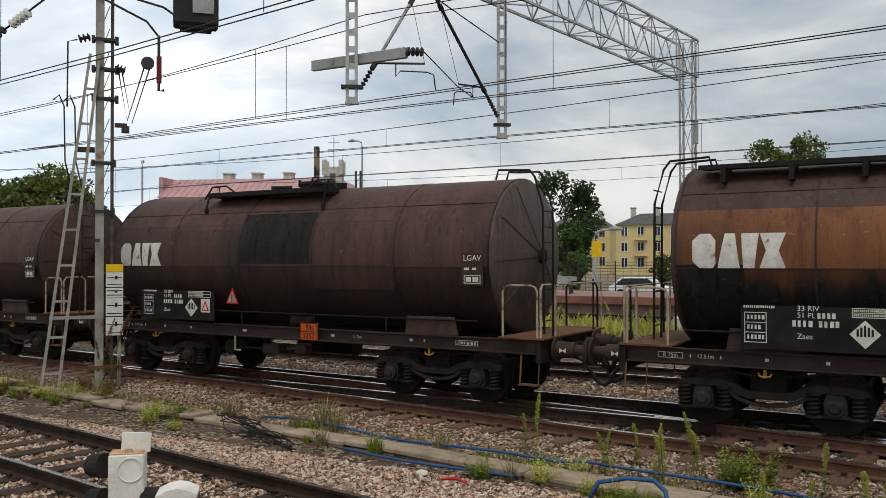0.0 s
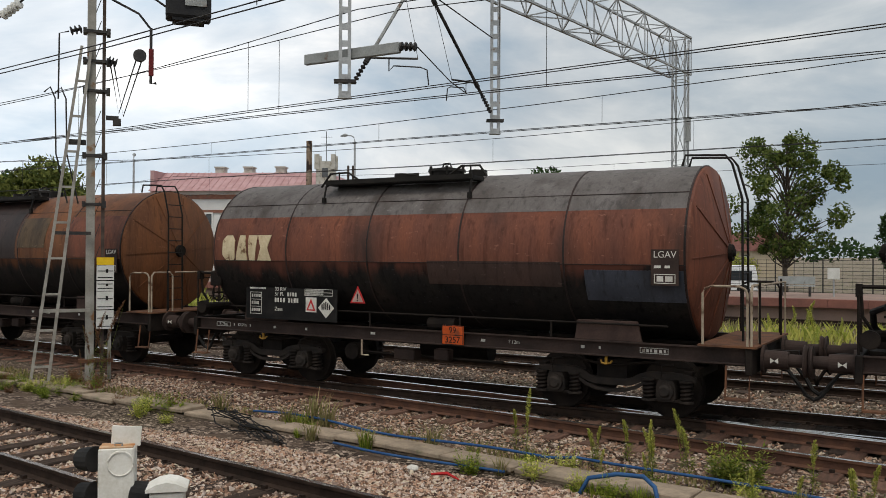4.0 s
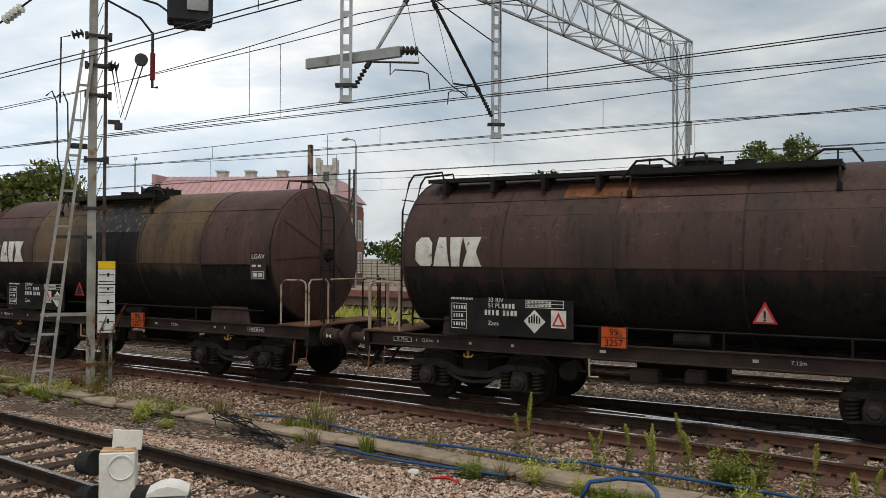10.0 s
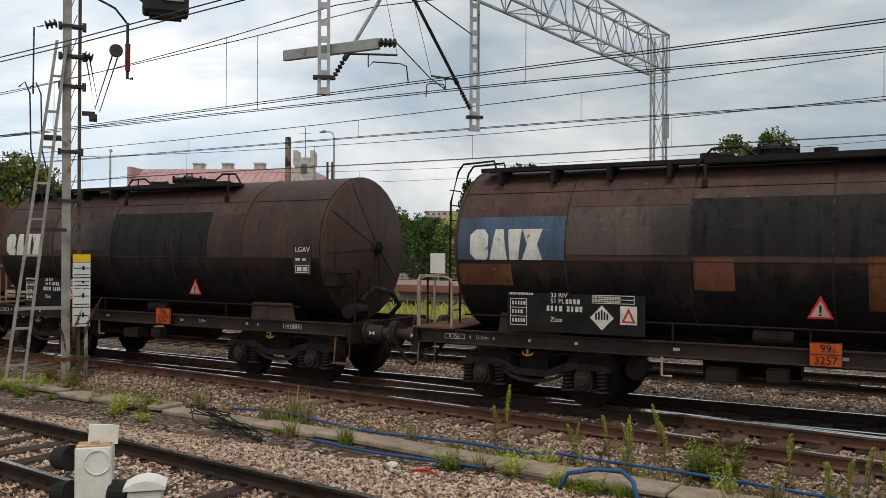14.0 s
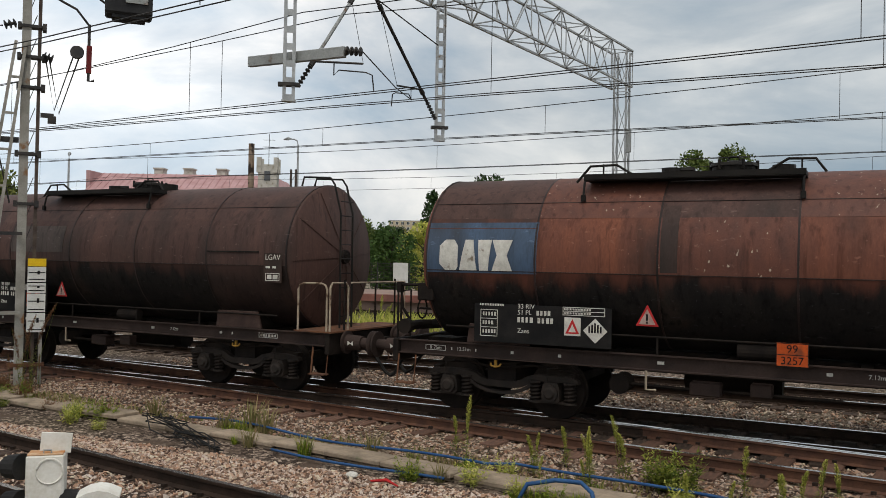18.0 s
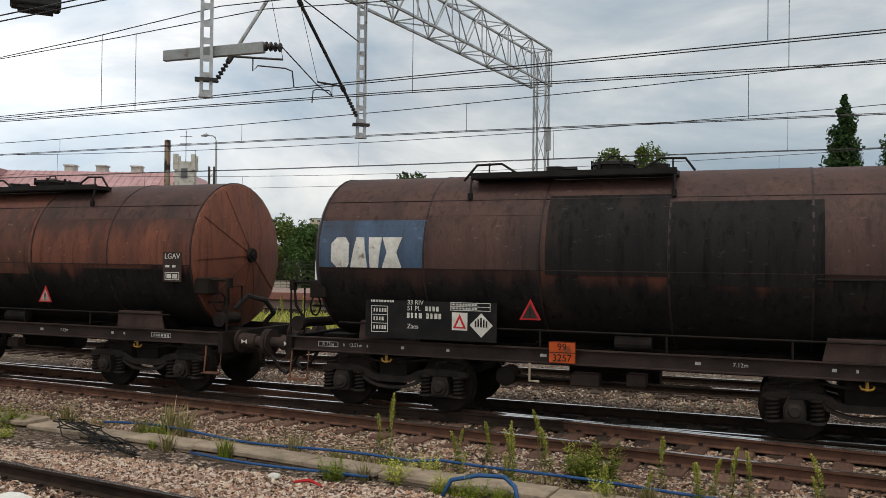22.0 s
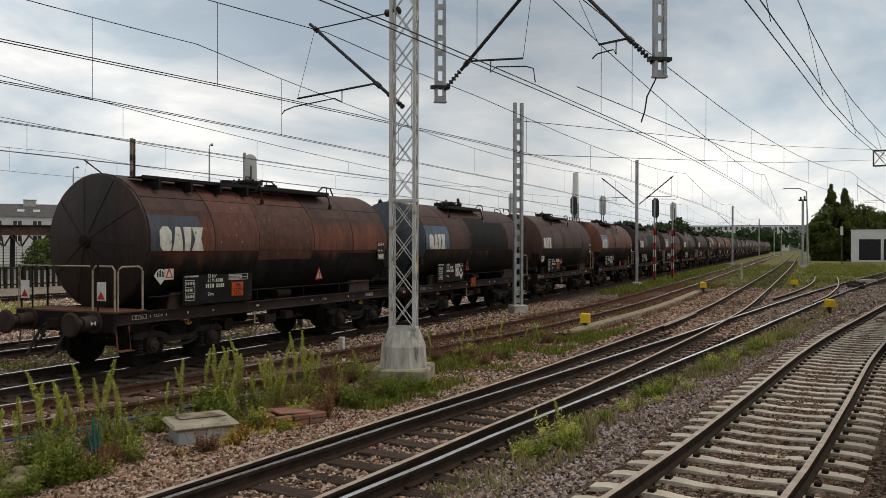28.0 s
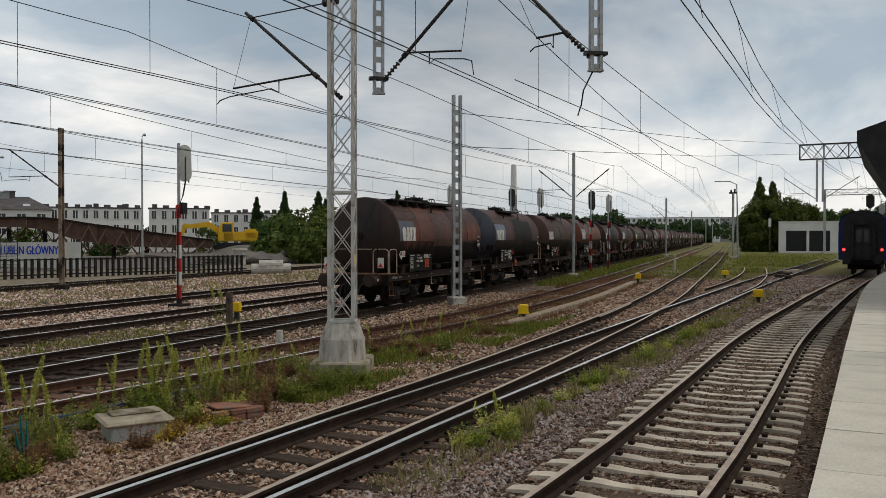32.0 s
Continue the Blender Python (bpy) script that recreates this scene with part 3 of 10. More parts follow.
    tm = n.new("ShaderNodeMix")
    tm.data_type = "RGBA"
    l.new(sm.outputs["Value"], tm.inputs["Factor"])
    l.new(em.outputs["Result"], tm.inputs["A"])
    l.new(gr.outputs["Result"], tm.inputs["B"])
    rb, rc, rr = n.new("ShaderNodeMix"), n.new("ShaderNodeMix"), n.new("ShaderNodeMapRange")
    rb.data_type = rc.data_type = "RGBA"
    rc.inputs["A"].default_value, rc.inputs["B"].default_value = (0.235, 0.195, 0.155, 1), (0.12, 0.12, 0.06, 1)
    rr.inputs["From Min"].default_value, rr.inputs["From Max"].default_value = 0.50, 0.64
    l.new(mid.outputs["Fac"], rr.inputs["Value"])
    l.new(rr.outputs["Result"], rc.inputs["Factor"])
    l.new(fy.outputs["Result"], rb.inputs["Factor"])
    l.new(tm.outputs["Result"], rb.inputs["A"])
    l.new(rc.outputs["Result"], rb.inputs["B"])
    l.new(rb.outputs["Result"], b.inputs["Base Color"])
    bp = n.new("ShaderNodeBump")
    bp.inputs["Strength"].default_value, bp.inputs["Distance"].default_value = 0.9, 0.04
    l.new(vd.outputs["Distance"], bp.inputs["Height"])
    l.new(bp.outputs["Normal"], b.inputs["Normal"])
    g = link("ground", me, m)
    return tagged(g, "stone ballast and bare earth between the tracks, turning to turf", "ground", kind="structure")


make_ground()


def stones(name, label, count, x0, x1, f0, f1, material, seed, smin=0.015, smax=0.034, drop=0.0):
    """Loose ballast stones between two lines, joined."""
    rng = np.random.default_rng(seed)
    x = rng.uniform(x0, x1, count)
    lo, hi = f0(x), f1(x)
    y = lo + (hi - lo) * rng.uniform(0, 1, count)
    s = rng.uniform(smin, smax, (count, 1)) * rng.uniform(0.7, 1.3, (count, 3)) * np.array([1.15, 1.0, 0.75])
    base = np.array([(1, 0, 0), (-1, 0, 0), (0, 1, 0), (0, -1, 0), (0, 0, 1), (0, 0, -1)], float)
    p = base[None] * s[:, None] + rng.normal(0, 0.3, (count, 6, 3)) * s[:, None]
    a, t = rng.uniform(0, math.tau, count), rng.uniform(-0.7, 0.7, count)
    ca, sa, ct, st = np.cos(a), np.sin(a), np.cos(t), np.sin(t)
    px, py, pz = p[..., 0], p[..., 1], p[..., 2]
    px, pz = px * ct[:, None] - pz * st[:, None], px * st[:, None] + pz * ct[:, None]
    px, py = px * ca[:, None] - py * sa[:, None], px * sa[:, None] + py * ca[:, None]
    zz = np.array([ground_z(u, v) for u, v in zip(x, y)]) - drop
    v = np.stack([px + x[:, None], py + y[:, None], pz + (zz + s[:, 2] * 0.45)[:, None]], -1).reshape(-1, 3)
    tri = np.array([(0, 2, 4), (2, 1, 4), (1, 3, 4), (3, 0, 4), (2, 0, 5), (1, 2, 5), (3, 1, 5), (0, 3, 5)])
    f = (tri[None] + (np.arange(count) * 6)[:, None, None]).reshape(-1, 3)
    return tagged(link(name, from_arrays(name, v, f, material), None), label, "gravel", kind="stuff")


# ---- tank wagons ----
L, HALF = 12.51, 6.255
TZ, TR = 2.62, 1.4            # the tank's axis height and radius
SINK = 0.06                   # how far the body rides down on its springs
BANDS = [(0, 62), (62, 98), (98, 180)]


def arc_panel(x0, x1, a0, a1, r, thick=0.012, side=-1, n=None):
    """A curved cladding panel; angles from the top, to the near side (-1) or the far side."""
    bm = fresh()
    n = n or max(3, int((a1 - a0) / 7))
    grid = []
    for rr in (r, r - thick):
        for x in (x0, x1):
            grid.append([bm.verts.new((x, side * rr * math.sin(radians(a0 + (a1 - a0) * k / n)), TZ + rr * math.cos(radians(a0 + (a1 - a0) * k / n)))) for k in range(n + 1)])
    o0, o1, i0, i1 = grid
    for k in range(n):
        bm.faces.new((o0[k], o1[k], o1[k + 1], o0[k + 1]))
        bm.faces.new((i0[k + 1], i1[k + 1], i1[k], i0[k]))
        bm.faces.new((o0[k + 1], i0[k + 1], i0[k], o0[k]))
        bm.faces.new((o1[k], i1[k], i1[k + 1], o1[k + 1]))
    bm.faces.new((o0[0], i0[0], i1[0], o1[0]))
    bm.faces.new((o0[n], o1[n], i1[n], i0[n]))
    bmesh.ops.recalc_face_normals(bm, faces=bm.faces[:])
    return bm


def hoop(x, w, r, a0=0, a1=360, n=40):
    bm = fresh()
    rows = []
    for k in range(n + 1):
        a = radians(a0 + (a1 - a0) * k / n)
        rows.append([bm.verts.new((x + dx, -rr * math.sin(a), TZ + rr * math.cos(a))) for dx, rr in ((-w / 2, r - 0.02), (-w / 2, r), (w / 2, r), (w / 2, r - 0.02))])
    for a, b in zip(rows, rows[1:]):
        for k in range(3):
            bm.faces.new((a[k], a[k + 1], b[k + 1], b[k]))
    bmesh.ops.recalc_face_normals(bm, faces=bm.faces[:])
    return bm


def end_cone(x, way, depth, r=TR, n=32):
    """The shallow conical end cover with a rounded knuckle."""
    bm = fresh()
    rows = []
    for dx, rr in ((0, r), (0.05, r - 0.015), (0.09, r - 0.06), (depth, 0.16), (depth, 0.001)):
        rows.append([bm.verts.new((x + way * dx, -rr * math.sin(k * math.tau / n), TZ + rr * math.cos(k * math.tau / n))) for k in range(n)])
    for a, b in zip(rows, rows[1:]):
        for k in range(n):
            bm.faces.new((a[k], a[(k + 1) % n], b[(k + 1) % n], b[k]))
    bm.faces.new(rows[-1])
    bmesh.ops.recalc_face_normals(bm, faces=bm.faces[:])
    return bm


def cylinder(bm, p, q, r0, r1=None, n=20):
    tube(bm, [p, q], [r0, r0 if r1 is None else r1], n)


def spring_bm(x, y, z0, z1, r):
    bm = fresh()
    pts = [(x + r * math.cos(k * math.tau / 8), y + r * math.sin(k * math.tau / 8), z0 + (z1 - z0) * k / 40) for k in range(41)]
    tube(bm, pts, 0.025, 4)
    cylinder(bm, (x, y, z0), (x, y, z1), r - 0.01, n=10)
    return bm


M["bogie"] = surf("bogie_frame", (0.017, 0.014, 0.012), (0.032, 0.024, 0.019), 4.0, 0.75, bump=0.15, spec=0.2)


def build_bogie(parent, x):
    bo = thing("bogie", "", "")
    bo.parent = parent
    bo.location = (x, 0, 0)
    beam = [(-1.34, 0.60), (-1.32, 0.66), (-1.22, 0.70), (-0.95, 0.715), (-0.62, 0.71), (-0.46, 0.67), (-0.34, 0.60), (-0.24, 0.575), (0.24, 0.575), (0.34, 0.60), (0.46, 0.67), (0.62, 0.71), (0.95, 0.715), (1.22, 0.70), (1.32, 0.66), (1.34, 0.60),
            (1.22, 0.60), (1.1, 0.615), (0.66, 0.61), (0.54, 0.57), (0.40, 0.50), (0.26, 0.465), (-0.26, 0.465), (-0.40, 0.50), (-0.54, 0.57), (-0.66, 0.61), (-1.1, 0.615), (-1.22, 0.60)]
    bow = [(-0.62, 0.62), (-0.55, 0.52), (-0.42, 0.43), (-0.24, 0.37), (0.0, 0.35), (0.24, 0.37), (0.42, 0.43), (0.55, 0.52), (0.62, 0.62), (0.56, 0.62), (0.49, 0.54), (0.38, 0.47), (0.22, 0.42), (0.0, 0.40), (-0.22, 0.42), (-0.38, 0.47), (-0.49, 0.54), (-0.56, 0.62)]
    for s in (-1, 1):
        for name, out, w in (("side_frame", beam, 0.06), ("frame_bow", bow, 0.075)):
            bm = fresh()
            prism(bm, out, s * 1.0 - w, s * 1.0 + w)
            bmesh.ops.recalc_face_normals(bm, faces=bm.faces[:])
            part(name, bm, M["bogie"], bo)
        bm = fresh()
        tube(bm, [(-1.3, s * 1.09, 0.80), (-0.6, s * 1.09, 0.86), (-0.2, s * 1.09, 0.80), (0.2, s * 1.09, 0.80), (0.6, s * 1.09, 0.86), (1.3, s * 1.09, 0.80)], 0.022, 5)
        part("brake_rod", bm, M["under"], bo)
        for ax in (-0.9, 0.9):
            bm = fresh()
            prism(bm, [(ax - 0.15, 0.34), (ax - 0.10, 0.29), (ax + 0.10, 0.29), (ax + 0.15, 0.34), (ax + 0.15, 0.50), (ax + 0.11, 0.61), (ax - 0.11, 0.61), (ax - 0.15, 0.50)], s * 1.02 - 0.12, s * 1.02 + 0.12)
            cylinder(bm, (ax, s * 1.04, 0.45), (ax, s * 1.20, 0.45), 0.13, n=14)
            cylinder(bm, (ax, s * 1.20, 0.45), (ax, s * 1.23, 0.45), 0.10, 0.07, n=12)
            for o in (-0.29, 0.29):
                # spring seat and cap
                cylinder(bm, (ax + o, s * 1.03, 0.275), (ax + o, s * 1.03, 0.305), 0.115, n=12)
                cylinder(bm, (ax + o, s * 1.03, 0.59), (ax + o, s * 1.03, 0.62), 0.11, n=12)
            prism(bm, [(ax - 0.36, 0.275), (ax + 0.36, 0.275), (ax + 0.30, 0.315), (ax - 0.30, 0.315)], s * 1.03 - 0.05, s * 1.03 + 0.05)
            tube(bm, [(ax - 0.07, s * 1.13, 0.62), (ax - 0.05, s * 1.14, 0.83), (ax + 0.12, s * 1.14, 0.86)], 0.02, 5)
            part("axle_box", bm, M["bogie"], bo)
            for o in (-0.29, 0.29):
                part("spring", spring_bm(ax + o, s * 1.03, 0.30, 0.60, 0.085), M["under"], bo)
    bm = fresh()
    box(bm, -0.25, 0.25, -1.0, 1.0, 0.5, 0.86)
    for e in (-1.2, 1.2):
        box(bm, e - 0.06, e + 0.06, -1.0, 1.0, 0.6, 0.74)
    part("bolster", bm, M["under"], bo)
    for ax in (-0.9, 0.9):
        bm = fresh()
        prof = [(-1.0, 0.085), (-0.85, 0.09), (-0.84, 0.17), (-0.835, 0.39), (-0.83, 0.46), (-0.705, 0.462), (-0.70, 0.49), (-0.68, 0.49), (-0.675, 0.17), (-0.66, 0.085)]
        prof += [(-y, r) for y, r in prof[::-1]]
        tube(bm, [(0, y, 0) for y, r in prof], [r for y, r in prof], 28)
        ws = part("wheelset", bm, M["under"], bo)
        ws.location = (ax, 0, 0.46)
    return bo


def rail_tube(pts, r, name, mat, parent, label=""):
    bm = fresh()
    tube(bm, pts, r, 6)
    return part(name, bm, mat, parent, label)


def u_(x):
    return x - HALF


M["ringyellow"] = surf("dirty_yellow", (0.30, 0.17, 0.03), (0.2, 0.11, 0.025), 6.0, 0.7, bump=0.03)


M["signface"] = surf("faded_sign_face", (0.42, 0.30, 0.26), (0.30, 0.20, 0.17), 6.0, 0.6, bump=0.03)


def build_wagon(ladder_left):
    """One bogie tank wagon; x forward along the train, its near side at -y."""
    w = thing("tank_wagon", "four-axle tank wagon", "tank wagon")
    # the barrel sits nearer to the end with the discharge gear
    C0, C1 = (1.52 - HALF, 11.14 - HALF) if ladder_left else (1.27 - HALF, 10.88 - HALF)
    CW = (C1 - C0) / 5
    bogies = (2.75, 9.86) if ladder_left else (2.50, 9.63)
    # underframe
    for s in (-1, 1):
        bm = fresh()
        chan = [(1.21, 1.0), (1.31, 1.0), (1.31, 1.018), (1.232, 1.018), (1.232, 1.217), (1.31, 1.217), (1.31, 1.235), (1.21, 1.235)]
        ra, rb = ([bm.verts.new((x, s * y, z)) for y, z in chan] for x in (u_(0.72), u_(11.73)))
        for k in range(8):
            bm.faces.new((ra[k], ra[(k + 1) % 8], rb[(k + 1) % 8], rb[k]))
        bm.faces.new(ra)
        bm.faces.new(rb)
        bmesh.ops.recalc_face_normals(bm, faces=bm.faces[:])
        part("sole_bar", bm, M["frame"], w)
    for e in (0.62, 11.73):
        bm = fresh()
        box(bm, u_(e), u_(e + 0.1), -1.34, 1.34, 0.86, 1.24)
        part("headstock", bevelled(bm, 0.012), M["under"], w)
    bm = fresh()
    box(bm, u_(0.7), u_(11.7), -0.22, 0.22, 0.85, 1.2)
    for x in (bogies[0], 4.3, 6.1, 7.9, bogies[1]):
        box(bm, u_(x) - 0.08, u_(x) + 0.08, -1.2, 1.2, 1.0, 1.2)
    part("centre_sill", bm, M["under"], w)
    for e, way in ((0, 1), (L, -1)):
        for s in (-1, 1):
            bm = fresh()
            X = lambda d: u_(e + way * d)
            tube(bm, [(X(0), s * 0.875, 1.06), (X(0.03), s * 0.875, 1.06)], [0.20, 0.235], 24)
            tube(bm, [(X(0.03), s * 0.875, 1.06), (X(0.055), s * 0.875, 1.06)], 0.235, 24)
            cylinder(bm, (X(0.05), s * 0.875, 1.06), (X(0.28), s * 0.875, 1.06), 0.095)
            cylinder(bm, (X(0.26), s * 0.875, 1.06), (X(0.62), s * 0.875, 1.06), 0.13, 0.145)
            cylinder(bm, (X(0.58), s * 0.875, 1.06), (X(0.62), s * 0.875, 1.06), 0.21)
            part("buffer", bm, M["frame"], w, smooth=False)
            # small white tie mark on the casing
            if s < 0:
                bm = fresh()
                for k in (-1, 1):
                    prism(bm, [(X(0.44), 1.06), (X(0.44) + k * 0.055, 1.02), (X(0.44) + k * 0.055, 1.10)], -0.875 - 0.152, -0.875 - 0.142)
                part("mark", bm, M["white"], w)
        bm = fresh()
        box(bm, min(X(0.25), X(0.62)), max(X(0.25), X(0.62)), -0.05, 0.05, 0.98, 1.12)
        tube(bm, [(X(0.3), 0, 1.05), (X(0.16), 0, 1.0), (X(0.12), 0, 0.88), (X(0.2), 0, 0.8)], 0.035, 6)
        part("coupling_hook", bm, M["under"], w)
        bm = fresh()
        tube(bm, [(X(0.2), -0.07, 1.0), (X(0.03), -0.06, 0.72), (X(0.0), 0, 0.62), (X(0.03), 0.06, 0.72), (X(0.2), 0.07, 1.0)], 0.025, 5)
        part("screw_coupling", bm, M["under"], w)
        for yy in (-0.38, 0.33):
            bm = fresh()
            tube(bm, [(X(0.6), yy, 0.92), (X(0.35), yy, 0.86), (X(0.2), yy, 0.66), (X(0.1), yy * 0.9, 0.5), (X(0.0), yy * 0.8, 0.44), (X(-0.01), yy * 0.8, 0.44)], 0.032, 6)
            part("brake_hose", bm, M["rubber"], w)
        # shunter's step and grab iron at the corners
        for s in (-1, 1):
            bm = fresh()
            tube(bm, [(X(0.72), s * 1.3, 0.98), (X(0.72), s * 1.36, 0.5), (X(1.05), s * 1.36, 0.5), (X(1.05), s * 1.3, 0.98)], 0.018, 5)
            box(bm, min(X(0.72), X(1.05)), max(X(0.72), X(1.05)), s * 1.36 - 0.09, s * 1.36 + 0.09, 0.5, 0.52)
            part("step", bm, M["rustplate"], w)
    # saddles
    for x in bogies:
        for s in (-1, 1):
            bm = fresh()
            prism(bm, [(u_(x) - 0.55, 1.24), (u_(x) + 0.55, 1.24), (u_(x) + 0.49, 1.55), (u_(x) - 0.49, 1.55)], s * 1.18 - 0.02, s * 1.18 + 0.02)
            bmesh.ops.transform(bm, matrix=Matrix.Translation((0, s * 1.18, 1.24)) @ Matrix.Rotation(s * -0.12, 4, "X") @ Matrix.Translation((0, -s * 1.18, -1.24)), verts=bm.verts[:])
            part("saddle_plate", bm, M["cradle"], w)
        bm = fresh()
        box(bm, u_(x) - 0.3, u_(x) + 0.3, -1.0, 1.0, 1.2, 1.55)
        part("saddle", bm, M["under"], w)
        # lashing ring below the sole bar
        bm = fresh()
        tube(bm, [(u_(x) - 0.09, -1.25, 0.93), (u_(x) - 0.07, -1.27, 0.89), (u_(x), -1.28, 0.875), (u_(x) + 0.07, -1.27, 0.89), (u_(x) + 0.09, -1.25, 0.93)], 0.017, 5)
        box(bm, u_(x) - 0.022, u_(x) + 0.022, -1.27, -1.24, 0.88, 0.985)
        part("lashing_ring", bm, M["ringyellow"], w, "dirty yellow lashing ring")
    # barrel cladding: near side panel by panel, far side course by course
    for c in range(5):
        x0, x1 = C0 + c * CW, C0 + (c + 1) * CW
        for bnd, (a0, a1) in enumerate(BANDS):
            p = part("cladding_panel", arc_panel(x0, x1 - 0.004, a0, a1, TR + (0.004 if (c + bnd) % 2 else 0.0)), M["tar"], w, smooth=30)
            p["cell"] = c * 3 + bnd
        part("cladding_sheet", arc_panel(x0, x1 - 0.004, 0, 180, TR, side=1), M["tar"], w, smooth=30)["cell"] = 100 + c
    for k in range(6):
        part("band", hoop(C0 + k * CW, 0.03, TR + 0.010), M["cradle"], w, smooth=30)["cell"] = 200
    part("top_seam", arc_panel(C0, C1, 49.0, 49.4, TR + 0.008, n=1), M["cradle"], w)["cell"] = 200
    for c in range(5):
        part("seam_strip", arc_panel(C0 + c * CW, C0 + (c + 1) * CW, 97.7, 98.3, TR + 0.009, n=1), M["cradle"], w)["cell"] = 200
    for x, way in ((C0, -1), (C1, 1)):
        part("end_cover", end_cone(x, way, 0.34), M["tar"], w, smooth=30)["cell"] = 300 if way < 0 else 301
        bm = fresh()
        for k in range(10):
            a = radians(22 + 36 * k)
            p0 = Vector((x + way * 0.10, -1.32 * math.sin(a), TZ + 1.32 * math.cos(a)))
            p1 = Vector((x + way * 0.345, -0.17 * math.sin(a), TZ + 0.17 * math.cos(a)))
            bar(bm, p0, p1, 0.014, 0.008)
        part("end_seam", bm, M["tar"], w)["cell"] = 300 if way < 0 else 301
        bm = fresh()
        cylinder(bm, (x + way * 0.32, 0, TZ), (x + way * 0.40, 0, TZ), 0.15, 0.13, 16)
        cylinder(bm, (x + way * 0.40, 0, TZ), (x + way * 0.43, 0, TZ), 0.07, 0.06, 10)
        part("end_hub", bm, M["under"], w)
    # roof walkway on the near shoulder of the barrel
    wa, wb = (u_(5.5), u_(8.55)) if ladder_left else (u_(3.85), u_(7.1))
    bm = fresh()
    # black plank made deeper to stand in for the shadow band beneath it
    box(bm, wa, wb, -1.0, -0.6, 3.885, 3.955)
    for k in range(9):
        box(bm, wa + 0.02 + k * 0.36, wa + 0.08 + k * 0.36, -1.0, -0.6, 3.955, 3.968)
    box(bm, wa, wb, -1.02, -0.985, 3.90, 3.985)
    part("walkway", bm, M["tar"], w, "black steel roof walkway")
    bm = fresh()
    box(bm, wa + 0.3, wb - 0.2, 0.45, 0.85, 3.95, 3.98)
    part("walkway_board", bm, M["tar"], w)
    for x in (wa + 0.02, wb - 0.03):
        bm = fresh()
        tube(bm, [(x, -0.8, 3.94), (x, -1.02, 3.86), (x, -1.08, 3.62)], 0.02, 5)
        box(bm, x - 0.035, x + 0.035, -1.105, -1.05, 3.55, 3.65)
        part("walkway_bracket", bm, M["tar"], w)
    for pts in (((wa - 0.12, 3.86), (wa + 0.10, 4.11), (wa + 0.52, 4.12), (wa + 0.78, 3.96)), ((wb - 0.52, 3.96), (wb - 0.24, 4.13), (wb + 0.12, 4.12), (wb + 0.26, 3.93))):
        rail_tube([(x, -0.98, z) for x, z in pts], 0.021, "hoop_rail", M["tar"], w)
        rail_tube([((pts[1][0] + pts[2][0]) / 2, -0.98, 3.96), ((pts[1][0] + pts[2][0]) / 2, -0.98, 4.14)], 0.014, "rail_post", M["tar"], w)
    xm = u_(6.34) if ladder_left else u_(5.98)
    bm = fresh()
    cylinder(bm, (xm, 0, 3.95), (xm, 0, 4.14), 0.33, 0.33, 24)
    cylinder(bm, (xm, 0, 4.14), (xm, 0, 4.19), 0.37, 0.35, 24)
    cylinder(bm, (xm, 0, 4.19), (xm, 0, 4.24), 0.22, 0.08, 16)
    tube(bm, [(xm - 0.1, 0, 4.22), (xm - 0.07, 0, 4.30), (xm + 0.07, 0, 4.30), (xm + 0.1, 0, 4.22)], 0.018, 5)
    for k in range(6):
        a = k * math.tau / 6
        cylinder(bm, (xm + 0.35 * math.cos(a), 0.35 * math.sin(a), 4.08), (xm + 0.35 * math.cos(a), 0.35 * math.sin(a), 4.23), 0.028, n=6)
    part("manhole", bm, M["tar"], w)
    bm = fresh()
    tube(bm, [(xm - 0.6, -0.1, 4.0), (xm - 0.6, -0.1, 4.10), (xm - 1.0, -0.1, 4.10)], 0.05, 6)
    cylinder(bm, (xm - 0.95, -0.1, 4.0), (xm - 0.95, -0.1, 4.14), 0.16, n=12)
    part("vent_valve", bm, M["tar"], w)
    bm = fresh()
    cylinder(bm, (xm + 0.75, -0.15, 3.98), (xm + 0.75, -0.15, 4.13), 0.17, n=12)
    part("filler_cap", bm, M["tar"], w)
    # the end with ladder and platform, and the end with the discharge gear
    le, lw = (0.0, 1) if ladder_left else (L, -1)
    de, dw = (L, -1) if ladder_left else (0.0, 1)
    X = lambda d: u_(le + lw * d)
    bm = fresh()
    box(bm, min(X(0.62), X(1.45)), max(X(0.62), X(1.45)), -1.36, 1.36, 1.245, 1.275)
    part("end_platform", bm, M["rustplate"], w, "rust-brown steel end platform")
    for yy in (-0.62, -0.22):
        rail_tube([(X(0.95), yy, 1.28), (X(0.97), yy, 3.44), (X(1.12), yy, 3.98), (X(1.22), yy, 4.11), (X(1.83), yy, 4.14), (X(1.88), yy, 3.97)], 0.02, "ladder_rail", M["tar"], w)
    for k in range(9):
        rail_tube([(X(0.96), -0.62, 1.5 + k * 0.27), (X(0.96), -0.22, 1.5 + k * 0.27)], 0.012, "rung", M["tar"], w)
    for s in (-1, 1):
        rail_tube([(X(0.75), s * 1.33, 1.27), (X(0.75), s * 1.33, 2.02), (X(0.78), s * 1.33, 2.09), (X(0.86), s * 1.33, 2.13), (X(1.26), s * 1.33, 2.13), (X(1.35), s * 1.33, 2.09), (X(1.38), s * 1.33, 2.02), (X(1.38), s * 1.33, 1.27)], 0.02, "grab_rail", M["railcream"] if s < 0 else M["under"], w, "cream worn grab rail" if s < 0 else "")
